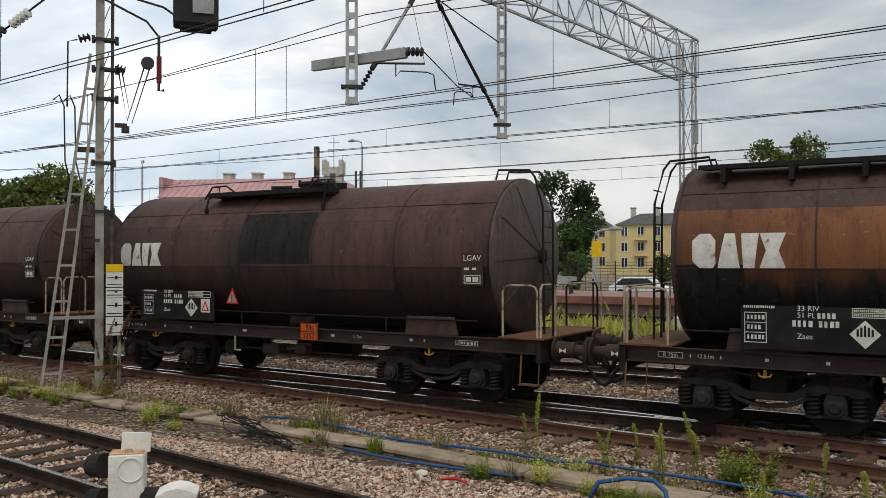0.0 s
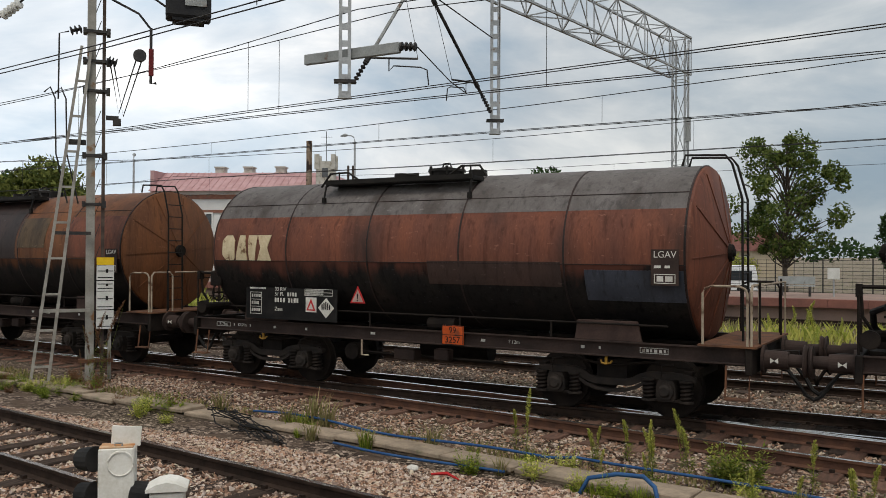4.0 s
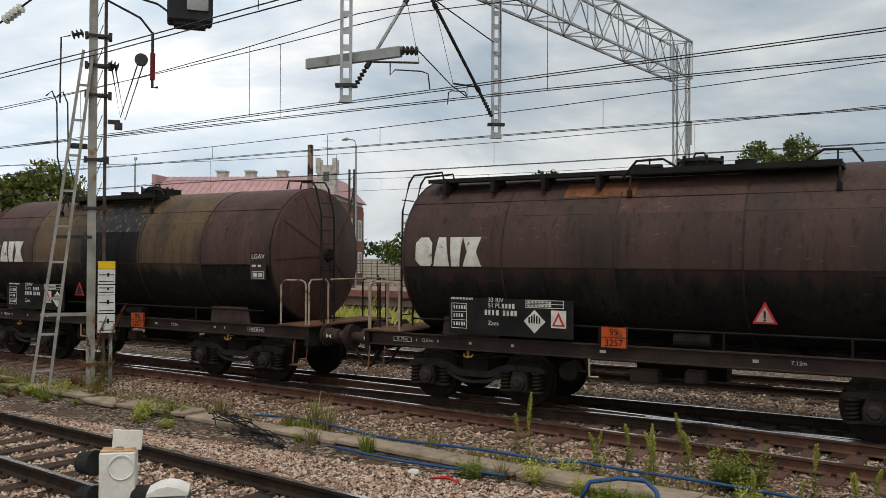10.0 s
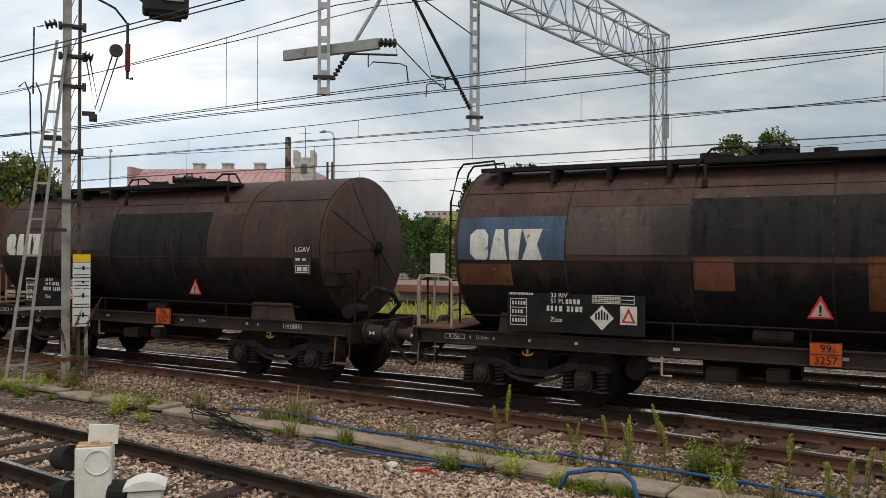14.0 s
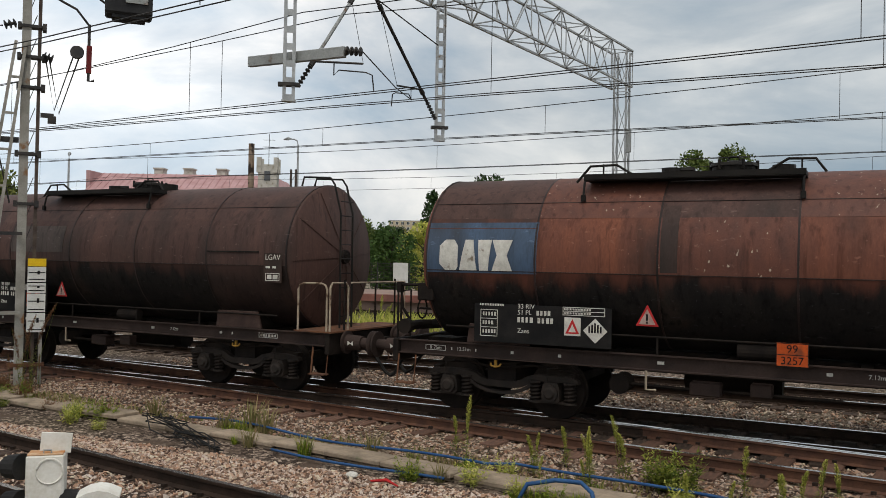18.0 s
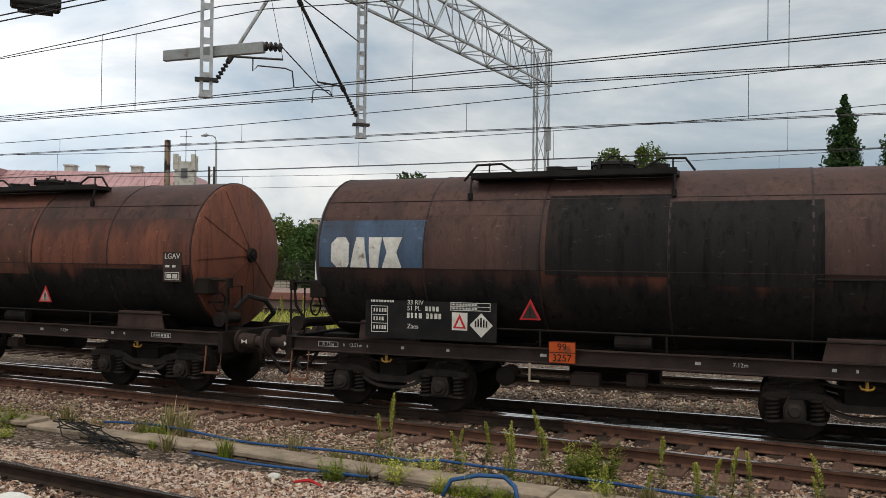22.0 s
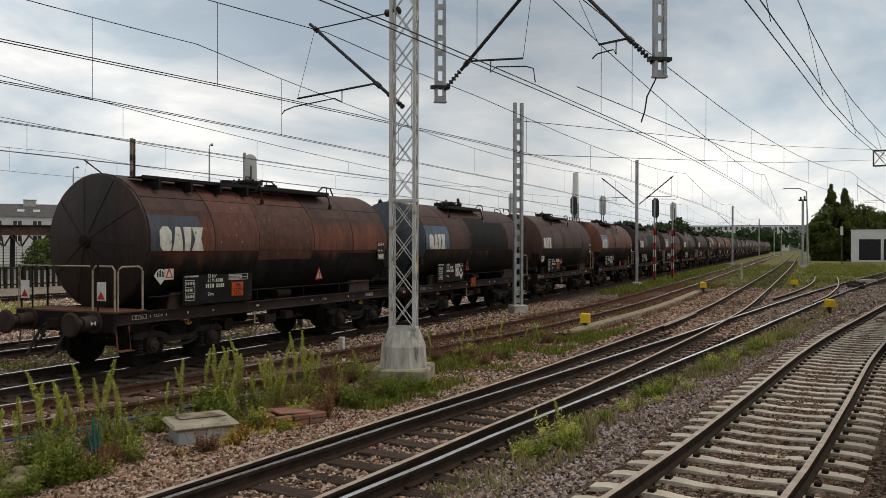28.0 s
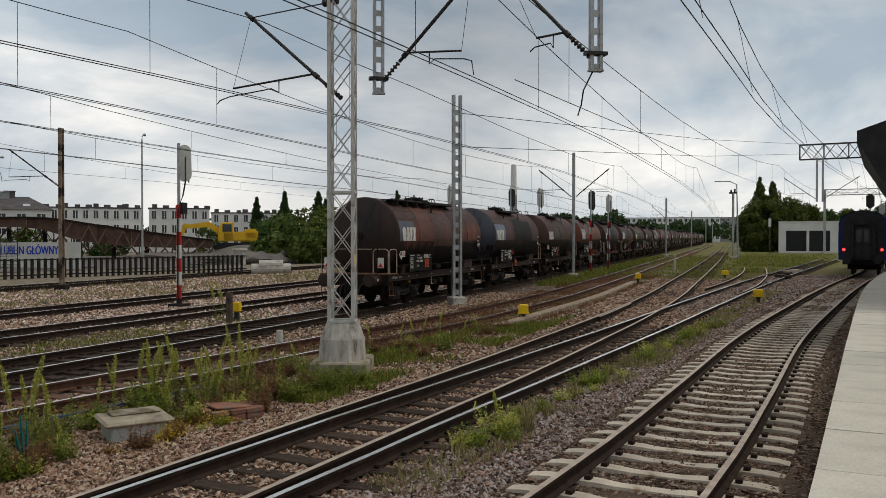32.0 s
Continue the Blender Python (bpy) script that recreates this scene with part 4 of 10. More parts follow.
    rail_tube([(X(0.70), -1.3, 1.27), (X(0.70), -1.3, 2.06), (X(0.70), -1.24, 2.14), (X(0.70), -0.8, 2.14), (X(0.70), -0.72, 2.06), (X(0.70), -0.72, 1.27)], 0.02, "grab_rail", M["railcream"], w)
    rail_tube([(X(0.66), -0.68, 2.14), (X(0.66), 1.3, 2.14), (X(0.66), 1.3, 1.27)], 0.018, "end_rail", M["railcream"], w)
    for yy in (-0.9, 0.9):
        rail_tube([(X(0.66), yy, 1.27), (X(0.66), yy, 2.2)], 0.018, "end_post", M["under"], w)
    if ladder_left:
        bm = fresh()
        box(bm, u_(1.75), wa, -0.95, -0.55, 3.93, 3.955)
        box(bm, u_(1.75), wa, -0.97, -0.94, 3.91, 3.98)
        for k in range(4):
            box(bm, u_(2.1) + k * 0.95, u_(2.17) + k * 0.95, -1.06, -0.6, 3.70, 3.93)
        part("running_board", bm, M["tar"], w)
    X2 = lambda d: u_(de + dw * d)
    bm = fresh()
    tube(bm, [(X2(1.35), -0.5, 1.5), (X2(0.95), -0.5, 1.45), (X2(0.8), -0.7, 1.45), (X2(0.8), -1.15, 1.45)], 0.085, 10)
    cylinder(bm, (X2(0.8), -1.15, 1.45), (X2(0.8), -1.28, 1.45), 0.13, n=12)
    part("discharge_pipe", bm, M["under"], w)
    bm = fresh()
    tube(bm, [(X2(1.25), -1.18, 2.16), (X2(0.62), -1.18, 2.16)], 0.03, 6)
    box(bm, min(X2(0.62), X2(0.7)), max(X2(0.62), X2(0.7)), -1.24, -1.12, 2.02, 2.2)
    tube(bm, [(X2(0.68), -1.18, 2.1), (X2(0.70), -1.15, 1.75), (X2(0.82), -1.1, 1.55)], 0.026, 5)
    part("valve_lever", bm, M["under"], w)
    bm = fresh()
    tube(bm, [(X2(1.0), -1.0 + 0.17 * math.cos(k * math.tau / 12), 1.75 + 0.17 * math.sin(k * math.tau / 12)) for k in range(13)], 0.016, 5)
    tube(bm, [(X2(1.0), -1.17, 1.75), (X2(1.0), -0.83, 1.75)], 0.012, 4)
    tube(bm, [(X2(1.25), -1.0, 1.75), (X2(0.95), -1.0, 1.75)], 0.02, 5)
    part("hand_wheel", bm, M["under"], w)
    bm = fresh()
    box(bm, min(X2(1.05), X2(1.35)), max(X2(1.05), X2(1.35)), -1.3, -0.95, 1.9, 2.2)
    part("valve_box", bevelled(bm, 0.02), M["under"], w)
    bm = fresh()
    tube(bm, [(X2(0.95), 0.4, 1.3), (X2(0.75), 0.4, 1.5), (X2(0.75), 0.1, 1.75), (X2(0.95), -0.2, 1.85), (X2(1.1), -0.4, 1.6)], 0.05, 7)
    part("hose", bm, M["rubber"], w)
    rail_tube([(X2(0.66), -1.25, 1.24), (X2(0.66), -1.25, 2.05), (X2(0.66), -0.8, 2.05), (X2(0.66), -0.8, 1.24)], 0.02, "end_rail", M["under"], w)
    # side rail under the barrel, boxes, brake gear
    rail_tube([(u_(1.6), -1.26, 1.5), (u_(10.6), -1.26, 1.5)], 0.018, "pipe", M["under"], w)
    for x in (3.7, 5.1, 7.0, 8.7):
        rail_tube([(u_(x), -1.26, 1.24), (u_(x), -1.26, 1.5)], 0.018, "stanchion", M["under"], w)
    bm = fresh()
    cylinder(bm, (u_(6.2), -0.95, 1.33), (u_(6.75), -0.95, 1.33), 0.11, n=14)
    part("small_tank", bm, M["under"], w)
    bm = fresh()
    cylinder(bm, (u_(5.2), 0.5, 0.72), (u_(6.7), 0.5, 0.72), 0.2, n=16)
    part("air_reservoir", bm, M["under"], w)
    bm = fresh()
    cylinder(bm, (u_(4.45), -0.6, 0.72), (u_(4.45), -0.95, 0.72), 0.16, n=14)
    tube(bm, [(u_(4.45), -0.8, 0.72), (u_(5.4), -0.8, 0.7), (u_(7.6), -0.8, 0.7)], 0.03, 5)
    part("brake_cylinder", bm, M["under"], w)
    bm = fresh()
    box(bm, u_(5.55), u_(6.0), -1.15, -0.9, 0.66, 0.86)
    part("brake_valve", bevelled(bm, 0.02), M["frame"], w)
    bm = fresh()
    box(bm, u_(6.4), u_(6.7), -1.15, -0.95, 0.7, 0.9)
    part("relay_valve", bevelled(bm, 0.02), M["frame"], w)
    bm = fresh()
    tube(bm, [(u_(4.95), -1.3, 1.0), (u_(4.95), -1.3, 0.72), (u_(5.1), -1.3, 0.72)], 0.02, 5)
    part("brake_handle", bm, M["railcream"], w)
    # writing on the side
    side = Matrix.Rotation(math.pi / 2, 4, "X")
    for text, zz in (("33 RIV", 1.875), ("51 PL", 1.78), ("Zaes", 1.49)):
        words("class_lettering", text, 0.105, M["white"], w, Matrix.Translation((u_(3.2), -1.399, zz)) @ side, "LEFT")
    bm = fresh()
    box(bm, u_(2.45), u_(4.72), -1.395, -1.375, 1.29, 1.90)
    part("data_board", bm, M["board"], w)
    bm = fresh()
    y = -1.399
    bars = [(2.56, 2.86, 1.80, 1.81), (2.56, 2.86, 1.66, 1.67), (2.56, 2.86, 1.52, 1.53), (2.56, 2.86, 1.38, 1.39), (2.56, 2.57, 1.38, 1.81), (2.85, 2.86, 1.38, 1.81),
            (3.95, 4.62, 1.89, 1.90), (3.95, 4.62, 1.83, 1.84), (3.95, 3.96, 1.77, 1.90), (4.61, 4.62, 1.77, 1.90), (3.95, 4.62, 1.77, 1.78)]
    rng = random.Random(8)
    # rows of character bars: start, height above rail, size, count
    for x0, z0, h, n in ((2.55, 1.87, 0.035, 15), (2.6, 1.71, 0.06, 5), (2.6, 1.57, 0.06, 4), (2.6, 1.43, 0.06, 5), (3.52, 1.745, 0.075, 4), (3.2, 1.625, 0.085, 4), (3.54, 1.625, 0.085, 4),
                         (3.97, 1.85, 0.03, 18), (3.97, 1.79, 0.03, 18)):
        for k in range(n):
            wd = h * rng.uniform(0.4, 0.62)
            bars.append((x0 + k * h * 0.82, x0 + k * h * 0.82 + wd, z0, z0 + h))
    for x0, x1, z0, z1 in bars:
        box(bm, u_(x0), u_(x1), y - 0.002, y, z0, z1)
    tagged(part("writing", bm, M["white"], w), "white lettering bars", kind="stuff")
    bm = fresh()
    box(bm, u_(3.98), u_(4.24), y - 0.004, y, 1.46, 1.74)
    part("placard", bm, M["white"], w)
    bm = fresh()
    prism(bm, [(u_(4.0), 1.49), (u_(4.22), 1.49), (u_(4.11), 1.72)], y - 0.008, y - 0.004)
    part("triangle", bm, M["red"], w)
    bm = fresh()
    prism(bm, [(u_(4.05), 1.515), (u_(4.17), 1.515), (u_(4.11), 1.64)], y - 0.011, y - 0.008)
    part("triangle_face", bm, M["white"], w)
    bm = fresh()
    prism(bm, [(u_(4.28), 1.55), (u_(4.47), 1.36), (u_(4.66), 1.55), (u_(4.47), 1.74)], y - 0.004, y)
    part("placard", bm, M["white"], w)
    bm = fresh()
    for k in range(5):
        prism(bm, [(u_(4.365 + k * 0.045), 1.52), (u_(4.392 + k * 0.045), 1.52), (u_(4.392 + k * 0.045), 1.62 + 0.025 * (2 - abs(k - 2))), (u_(4.365 + k * 0.045), 1.62 + 0.025 * (2 - abs(k - 2)))], y - 0.007, y - 0.004)
    part("pictogram", bm, M["board"], w)
    bm = fresh()
    box(bm, u_(5.4), u_(5.82), -1.36, -1.335, 1.12, 1.45)
    part("hazard_plate", bm, M["orange"], w, "orange hazard number plate")
    bm = fresh()
    for x0, x1, z0, z1 in ((5.4, 5.82, 1.44, 1.45), (5.4, 5.82, 1.12, 1.13), (5.4, 5.41, 1.12, 1.45), (5.81, 5.82, 1.12, 1.45), (5.4, 5.82, 1.28, 1.29)):
        box(bm, u_(x0), u_(x1), -1.364, -1.36, z0, z1)
    part("plate_border", bm, M["board"], w)
    words("hazard_number", "99", 0.15, M["board"], w, Matrix.Translation((u_(5.61), -1.362, 1.365)) @ side)
    words("hazard_number", "3257", 0.15, M["board"], w, Matrix.Translation((u_(5.61), -1.362, 1.2)) @ side)
    bm = fresh()
    prism(bm, [(u_(5.0), 1.66), (u_(5.34), 1.66), (u_(5.17), 1.98)], -1.33, -1.32)
    part("warning_triangle", bm, M["red"], w)
    bm = fresh()
    prism(bm, [(u_(5.045), 1.685), (u_(5.295), 1.685), (u_(5.17), 1.915)], -1.336, -1.33)
    part("warning_face", bm, M["signface"], w)
    bm = fresh()
    box(bm, u_(5.155), u_(5.185), -1.339, -1.336, 1.74, 1.84)
    box(bm, u_(5.155), u_(5.185), -1.339, -1.336, 1.70, 1.725)
    part("warning_symbol", bm, M["board"], w)
    ya = -1.415
    bm = fresh()
    box(bm, u_(10.30), u_(10.72), ya + 0.001, ya + 0.008, 2.12, 2.66)
    part("code_patch", bm, M["frame"], w)
    words("tank_code", "LGAV", 0.14, M["white"], w, Matrix.Translation((u_(10.51), ya, 2.58)) @ side)
    bm = fresh()
    for x0, x1, z0, z1 in ((10.35, 10.67, 2.28, 2.292), (10.35, 10.67, 2.15, 2.162), (10.35, 10.362, 2.15, 2.29), (10.66, 10.672, 2.15, 2.29), (10.39, 10.49, 2.18, 2.26), (10.52, 10.63, 2.18, 2.26), (10.35, 10.45, 2.38, 2.42), (10.51, 10.59, 2.38, 2.42)):
        box(bm, u_(x0), u_(x1), ya - 0.002, ya + 0.002, z0, z1)
    tagged(part("date_box", bm, M["white"], w), kind="stuff")
    bm = fresh()
    for x0, x1 in ((1.68, 1.70), (2.12, 2.14), (2.75, 2.8), (3.55, 3.6), (5.1, 5.2), (7.4, 7.48), (9.2, 9.26), (9.5, 9.53), (10.2, 10.24), (10.26, 10.30), (10.32, 10.35), (10.38, 10.43), (10.46, 10.5), (10.53, 10.56)):
        box(bm, u_(x0), u_(x1), -1.238, -1.231, 1.095, 1.14)
    for x0, x1, z0, z1 in ((1.2, 1.58, 1.155, 1.163), (1.2, 1.58, 1.075, 1.083), (1.2, 1.208, 1.075, 1.163), (1.572, 1.58, 1.075, 1.163), (10.16, 10.6, 1.155, 1.163), (10.16, 10.6, 1.075, 1.083), (10.16, 10.168, 1.075, 1.163), (10.592, 10.6, 1.075, 1.163)):
        box(bm, u_(x0), u_(x1), -1.238, -1.231, z0, z1)
    tagged(part("writing", bm, M["white"], w), kind="stuff")
    for text, x in (("R 75m", 1.39), ("12.51m", 1.91), ("7.12m", 8.02)):
        words("length_mark", text, 0.085, M["white"], w, Matrix.Translation((u_(x), -1.236, 1.118)) @ side)
    # plain blocks in place of the operator's mark
    g0 = u_(1.77 if ladder_left else 1.52)
    for k, (a, b) in enumerate(((0.0, 0.36), (0.36, 0.70), (0.66, 0.96), (0.94, 1.32))):
        bm = fresh()
        z0, z1 = 2.43, 2.93
        x0, x1 = g0 + a, g0 + b - 0.03
        if k == 0:
            out = [(x0, z0 + 0.1), (x0 + 0.1, z0), (x1 - 0.04, z0), (x1, z0 + 0.06), (x1, z1 - 0.1), (x1 - 0.08, z1), (x0 + 0.1, z1), (x0, z1 - 0.1)]
        elif k == 1:
            out = [(x0, z0), (x1, z0), (x1 - 0.07, z1), (x0 + 0.1, z1)]
        elif k == 2:
            out = [(x0 + 0.06, z0), (x1 - 0.06, z0), (x1, z1), (x0 + 0.03, z1)]
        else:
            out = [(x0, z0), (x1, z0), (x1 - 0.09, (z0 + z1) / 2), (x1, z1), (x0, z1), (x0 + 0.09, (z0 + z1) / 2)]
        prism(bm, out, -1.0, 1.0)
        for q in range(1, 8):
            bmesh.ops.bisect_plane(bm, geom=bm.verts[:] + bm.edges[:] + bm.faces[:], plane_co=(0, 0, z0 + 0.06 * q), plane_no=(0, 0, 1))
        for v in bm.verts:
            rr = TR + (0.016 if v.co.y < 0 else 0.0)
            v.co.y = -math.sqrt(max(0.01, rr * rr - (v.co.z - TZ) ** 2))
        bmesh.ops.recalc_face_normals(bm, faces=bm.faces[:])
        part("painted_mark", bm, M["white"], w)["cell"] = 400
    for x in bogies:
        build_bogie(w, u_(x))
    for o in w.children:
        if not o.name.startswith("bogie"):
            o.location.z -= SINK
    # cells take their paint wagon by wagon
    for o in w.children:
        if "cell" in o:
            o.material_slots[0].link = "OBJECT"
    return w


def tank_paint(name, c1, c2, spots=None, rough=0.62, streak=(1.2, 1.2, 0.35), spec=0.2):
    m = surf("tank_" + name, c1, c2, 2.2, rough, 0.0, 0.06, 30.0, (0.3, 0.7), streak, spots, spec)
    n, l = nodes_of(m)
    b = n["Principled BSDF"]
    out = b.inputs["Base Color"].links[0].from_socket
    co = n.new("ShaderNodeTexCoord")
    # dark runs down the side, and scuffs where the paint is worn pale
    for scale, st, lo, hi, col, amount in ((3.2, (3.0, 3.0, 0.16), 0.52, 0.68, tuple(v * 0.35 for v in c1), 0.75), (7.0, (0.8, 0.8, 2.2), 0.63, 0.70, tuple(min(1, v * 1.5 + 0.05) for v in c1), 0.45),
                                           (26.0, (1.0, 1.0, 0.5), 0.66, 0.72, tuple(min(1, v * 1.4 + 0.06) for v in c1), 0.5)):
        mp, nz, mr, mu, mx = (n.new("ShaderNode" + k) for k in ("Mapping", "TexNoise", "MapRange", "Math", "Mix"))
        mp.inputs["Scale"].default_value = st
        mp.inputs["Location"].default_value = (scale, 3 * scale, 0)
        nz.inputs["Scale"].default_value, nz.inputs["Detail"].default_value, nz.inputs["Roughness"].default_value = scale, 7.0, 0.62
        l.new(co.outputs["Object"], mp.inputs["Vector"])
        l.new(mp.outputs["Vector"], nz.inputs["Vector"])
        mr.inputs["From Min"].default_value, mr.inputs["From Max"].default_value = lo, hi
        l.new(nz.outputs["Fac"], mr.inputs["Value"])
        mu.operation = "MULTIPLY"
        mu.inputs[1].default_value = amount
        l.new(mr.outputs["Result"], mu.inputs[0])
        mx.data_type, mx.blend_type = "RGBA", "MIX"
        mx.inputs["B"].default_value = (*col, 1)
        l.new(mu.outputs["Value"], mx.inputs["Factor"])
        l.new(out, mx.inputs["A"])
        out = mx.outputs["Result"]
    l.new(out, b.inputs["Base Color"])
    return m


TANK = {
    "B": tank_paint("dark_brown", (0.084, 0.044, 0.035), (0.060, 0.033, 0.027), ((0.030, 0.022, 0.019), 0.9, 0.5, 0.25)),
    "O": tank_paint("rust_orange", (0.185, 0.072, 0.027), (0.105, 0.044, 0.022), ((0.035, 0.023, 0.018), 0.8, 0.55, 0.2)),
    "R": tank_paint("red_brown", (0.180, 0.062, 0.034), (0.115, 0.045, 0.031), ((0.035, 0.022, 0.018), 0.9, 0.54, 0.2)),
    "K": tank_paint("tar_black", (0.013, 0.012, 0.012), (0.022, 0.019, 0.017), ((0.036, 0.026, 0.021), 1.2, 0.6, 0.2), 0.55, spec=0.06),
    "E": tank_paint("sooty_brown", (0.066, 0.037, 0.029), (0.048, 0.029, 0.024), ((0.026, 0.020, 0.017), 0.9, 0.5, 0.25)),
    "C": tank_paint("faded_black", (0.017, 0.0155, 0.015), (0.027, 0.024, 0.022), ((0.040, 0.031, 0.026), 1.2, 0.62, 0.2), 0.55, spec=0.06),
    "G": tank_paint("grey_brown", (0.086, 0.064, 0.055), (0.062, 0.048, 0.042), ((0.03, 0.025, 0.022), 1.0, 0.52, 0.2)),
    "N": tank_paint("blue_black", (0.032, 0.038, 0.052), (0.050, 0.057, 0.075), ((0.018, 0.018, 0.022), 1.0, 0.56, 0.2), 0.36, spec=0.42),
    "Y": tank_paint("khaki_rust", (0.115, 0.074, 0.036), (0.078, 0.052, 0.033), ((0.026, 0.02, 0.016), 0.9, 0.5, 0.2)),
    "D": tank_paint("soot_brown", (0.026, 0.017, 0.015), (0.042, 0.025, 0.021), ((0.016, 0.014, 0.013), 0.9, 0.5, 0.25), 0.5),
    "U": tank_paint("blue_panel", (0.050, 0.088, 0.150), (0.032, 0.052, 0.085), ((0.025, 0.028, 0.036), 1.2, 0.54, 0.2), 0.34, spec=0.45),
    "S": tank_paint("grey_top", (0.14, 0.125, 0.118), (0.10, 0.088, 0.08), ((0.06, 0.048, 0.042), 1.4, 0.52, 0.2)),
    "M": tank_paint("peeling_brown", (0.105, 0.042, 0.026), (0.055, 0.027, 0.020), ((0.21, 0.13, 0.08), 5.0, 0.66, 0.03), 0.5, (2.2, 2.2, 1.6)),
    "P": tank_paint("chipped_red_brown", (0.135, 0.052, 0.034), (0.088, 0.039, 0.029), ((0.40, 0.32, 0.25), 7.0, 0.685, 0.015), 0.55, (2.2, 2.2, 1.4)),
    "T": tank_paint("tar_streaked", (0.016, 0.015, 0.014), (0.03, 0.026, 0.022), ((0.17, 0.15, 0.13), 4.0, 0.56, 0.08), 0.45, (3.0, 3.0, 0.35)),
}

BELLY = {}


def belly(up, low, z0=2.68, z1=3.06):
    """The dark belly: the lower colour meets the upper paint with a ragged, smeared edge."""
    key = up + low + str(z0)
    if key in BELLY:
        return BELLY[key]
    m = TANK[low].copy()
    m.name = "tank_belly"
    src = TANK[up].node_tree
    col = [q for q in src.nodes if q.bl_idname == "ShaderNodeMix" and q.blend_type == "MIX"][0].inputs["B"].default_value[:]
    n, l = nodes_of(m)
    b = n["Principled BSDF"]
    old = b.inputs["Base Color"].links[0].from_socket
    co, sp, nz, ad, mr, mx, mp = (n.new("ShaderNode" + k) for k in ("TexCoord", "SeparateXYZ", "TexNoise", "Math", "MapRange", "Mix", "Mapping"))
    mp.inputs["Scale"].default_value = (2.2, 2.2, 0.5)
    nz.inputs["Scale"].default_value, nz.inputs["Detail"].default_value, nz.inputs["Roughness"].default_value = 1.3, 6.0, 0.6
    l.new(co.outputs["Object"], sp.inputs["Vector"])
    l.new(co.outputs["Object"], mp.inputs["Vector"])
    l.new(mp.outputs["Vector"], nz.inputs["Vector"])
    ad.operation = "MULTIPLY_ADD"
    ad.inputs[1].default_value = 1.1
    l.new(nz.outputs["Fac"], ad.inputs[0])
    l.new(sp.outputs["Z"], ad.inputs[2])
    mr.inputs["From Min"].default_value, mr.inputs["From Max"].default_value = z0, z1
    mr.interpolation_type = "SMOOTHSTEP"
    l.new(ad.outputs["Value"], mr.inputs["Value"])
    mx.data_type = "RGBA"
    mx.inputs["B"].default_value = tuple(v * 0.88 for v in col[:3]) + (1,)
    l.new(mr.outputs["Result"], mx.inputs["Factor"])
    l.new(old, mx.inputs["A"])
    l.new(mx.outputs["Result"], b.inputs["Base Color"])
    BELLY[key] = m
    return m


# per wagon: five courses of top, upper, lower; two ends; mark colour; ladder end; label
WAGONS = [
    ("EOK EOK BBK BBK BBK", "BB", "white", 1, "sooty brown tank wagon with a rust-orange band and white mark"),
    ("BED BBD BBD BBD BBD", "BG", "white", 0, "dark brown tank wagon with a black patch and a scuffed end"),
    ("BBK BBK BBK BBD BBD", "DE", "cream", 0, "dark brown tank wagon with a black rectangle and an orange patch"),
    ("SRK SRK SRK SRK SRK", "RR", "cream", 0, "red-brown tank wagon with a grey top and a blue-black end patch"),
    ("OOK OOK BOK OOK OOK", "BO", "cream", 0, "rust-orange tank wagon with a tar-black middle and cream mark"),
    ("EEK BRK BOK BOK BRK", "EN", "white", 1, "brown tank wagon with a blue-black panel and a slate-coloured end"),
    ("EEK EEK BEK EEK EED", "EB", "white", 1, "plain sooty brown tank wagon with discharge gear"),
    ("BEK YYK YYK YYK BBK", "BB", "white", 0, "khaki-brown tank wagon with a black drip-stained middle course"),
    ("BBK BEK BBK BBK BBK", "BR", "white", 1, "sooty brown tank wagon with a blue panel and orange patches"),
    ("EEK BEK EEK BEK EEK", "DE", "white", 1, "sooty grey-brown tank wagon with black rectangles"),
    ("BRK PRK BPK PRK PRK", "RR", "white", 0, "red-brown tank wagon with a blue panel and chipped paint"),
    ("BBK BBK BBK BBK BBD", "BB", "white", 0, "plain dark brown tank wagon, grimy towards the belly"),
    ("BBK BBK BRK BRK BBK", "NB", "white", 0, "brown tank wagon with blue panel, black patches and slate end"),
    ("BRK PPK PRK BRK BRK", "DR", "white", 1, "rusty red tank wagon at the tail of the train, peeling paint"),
]
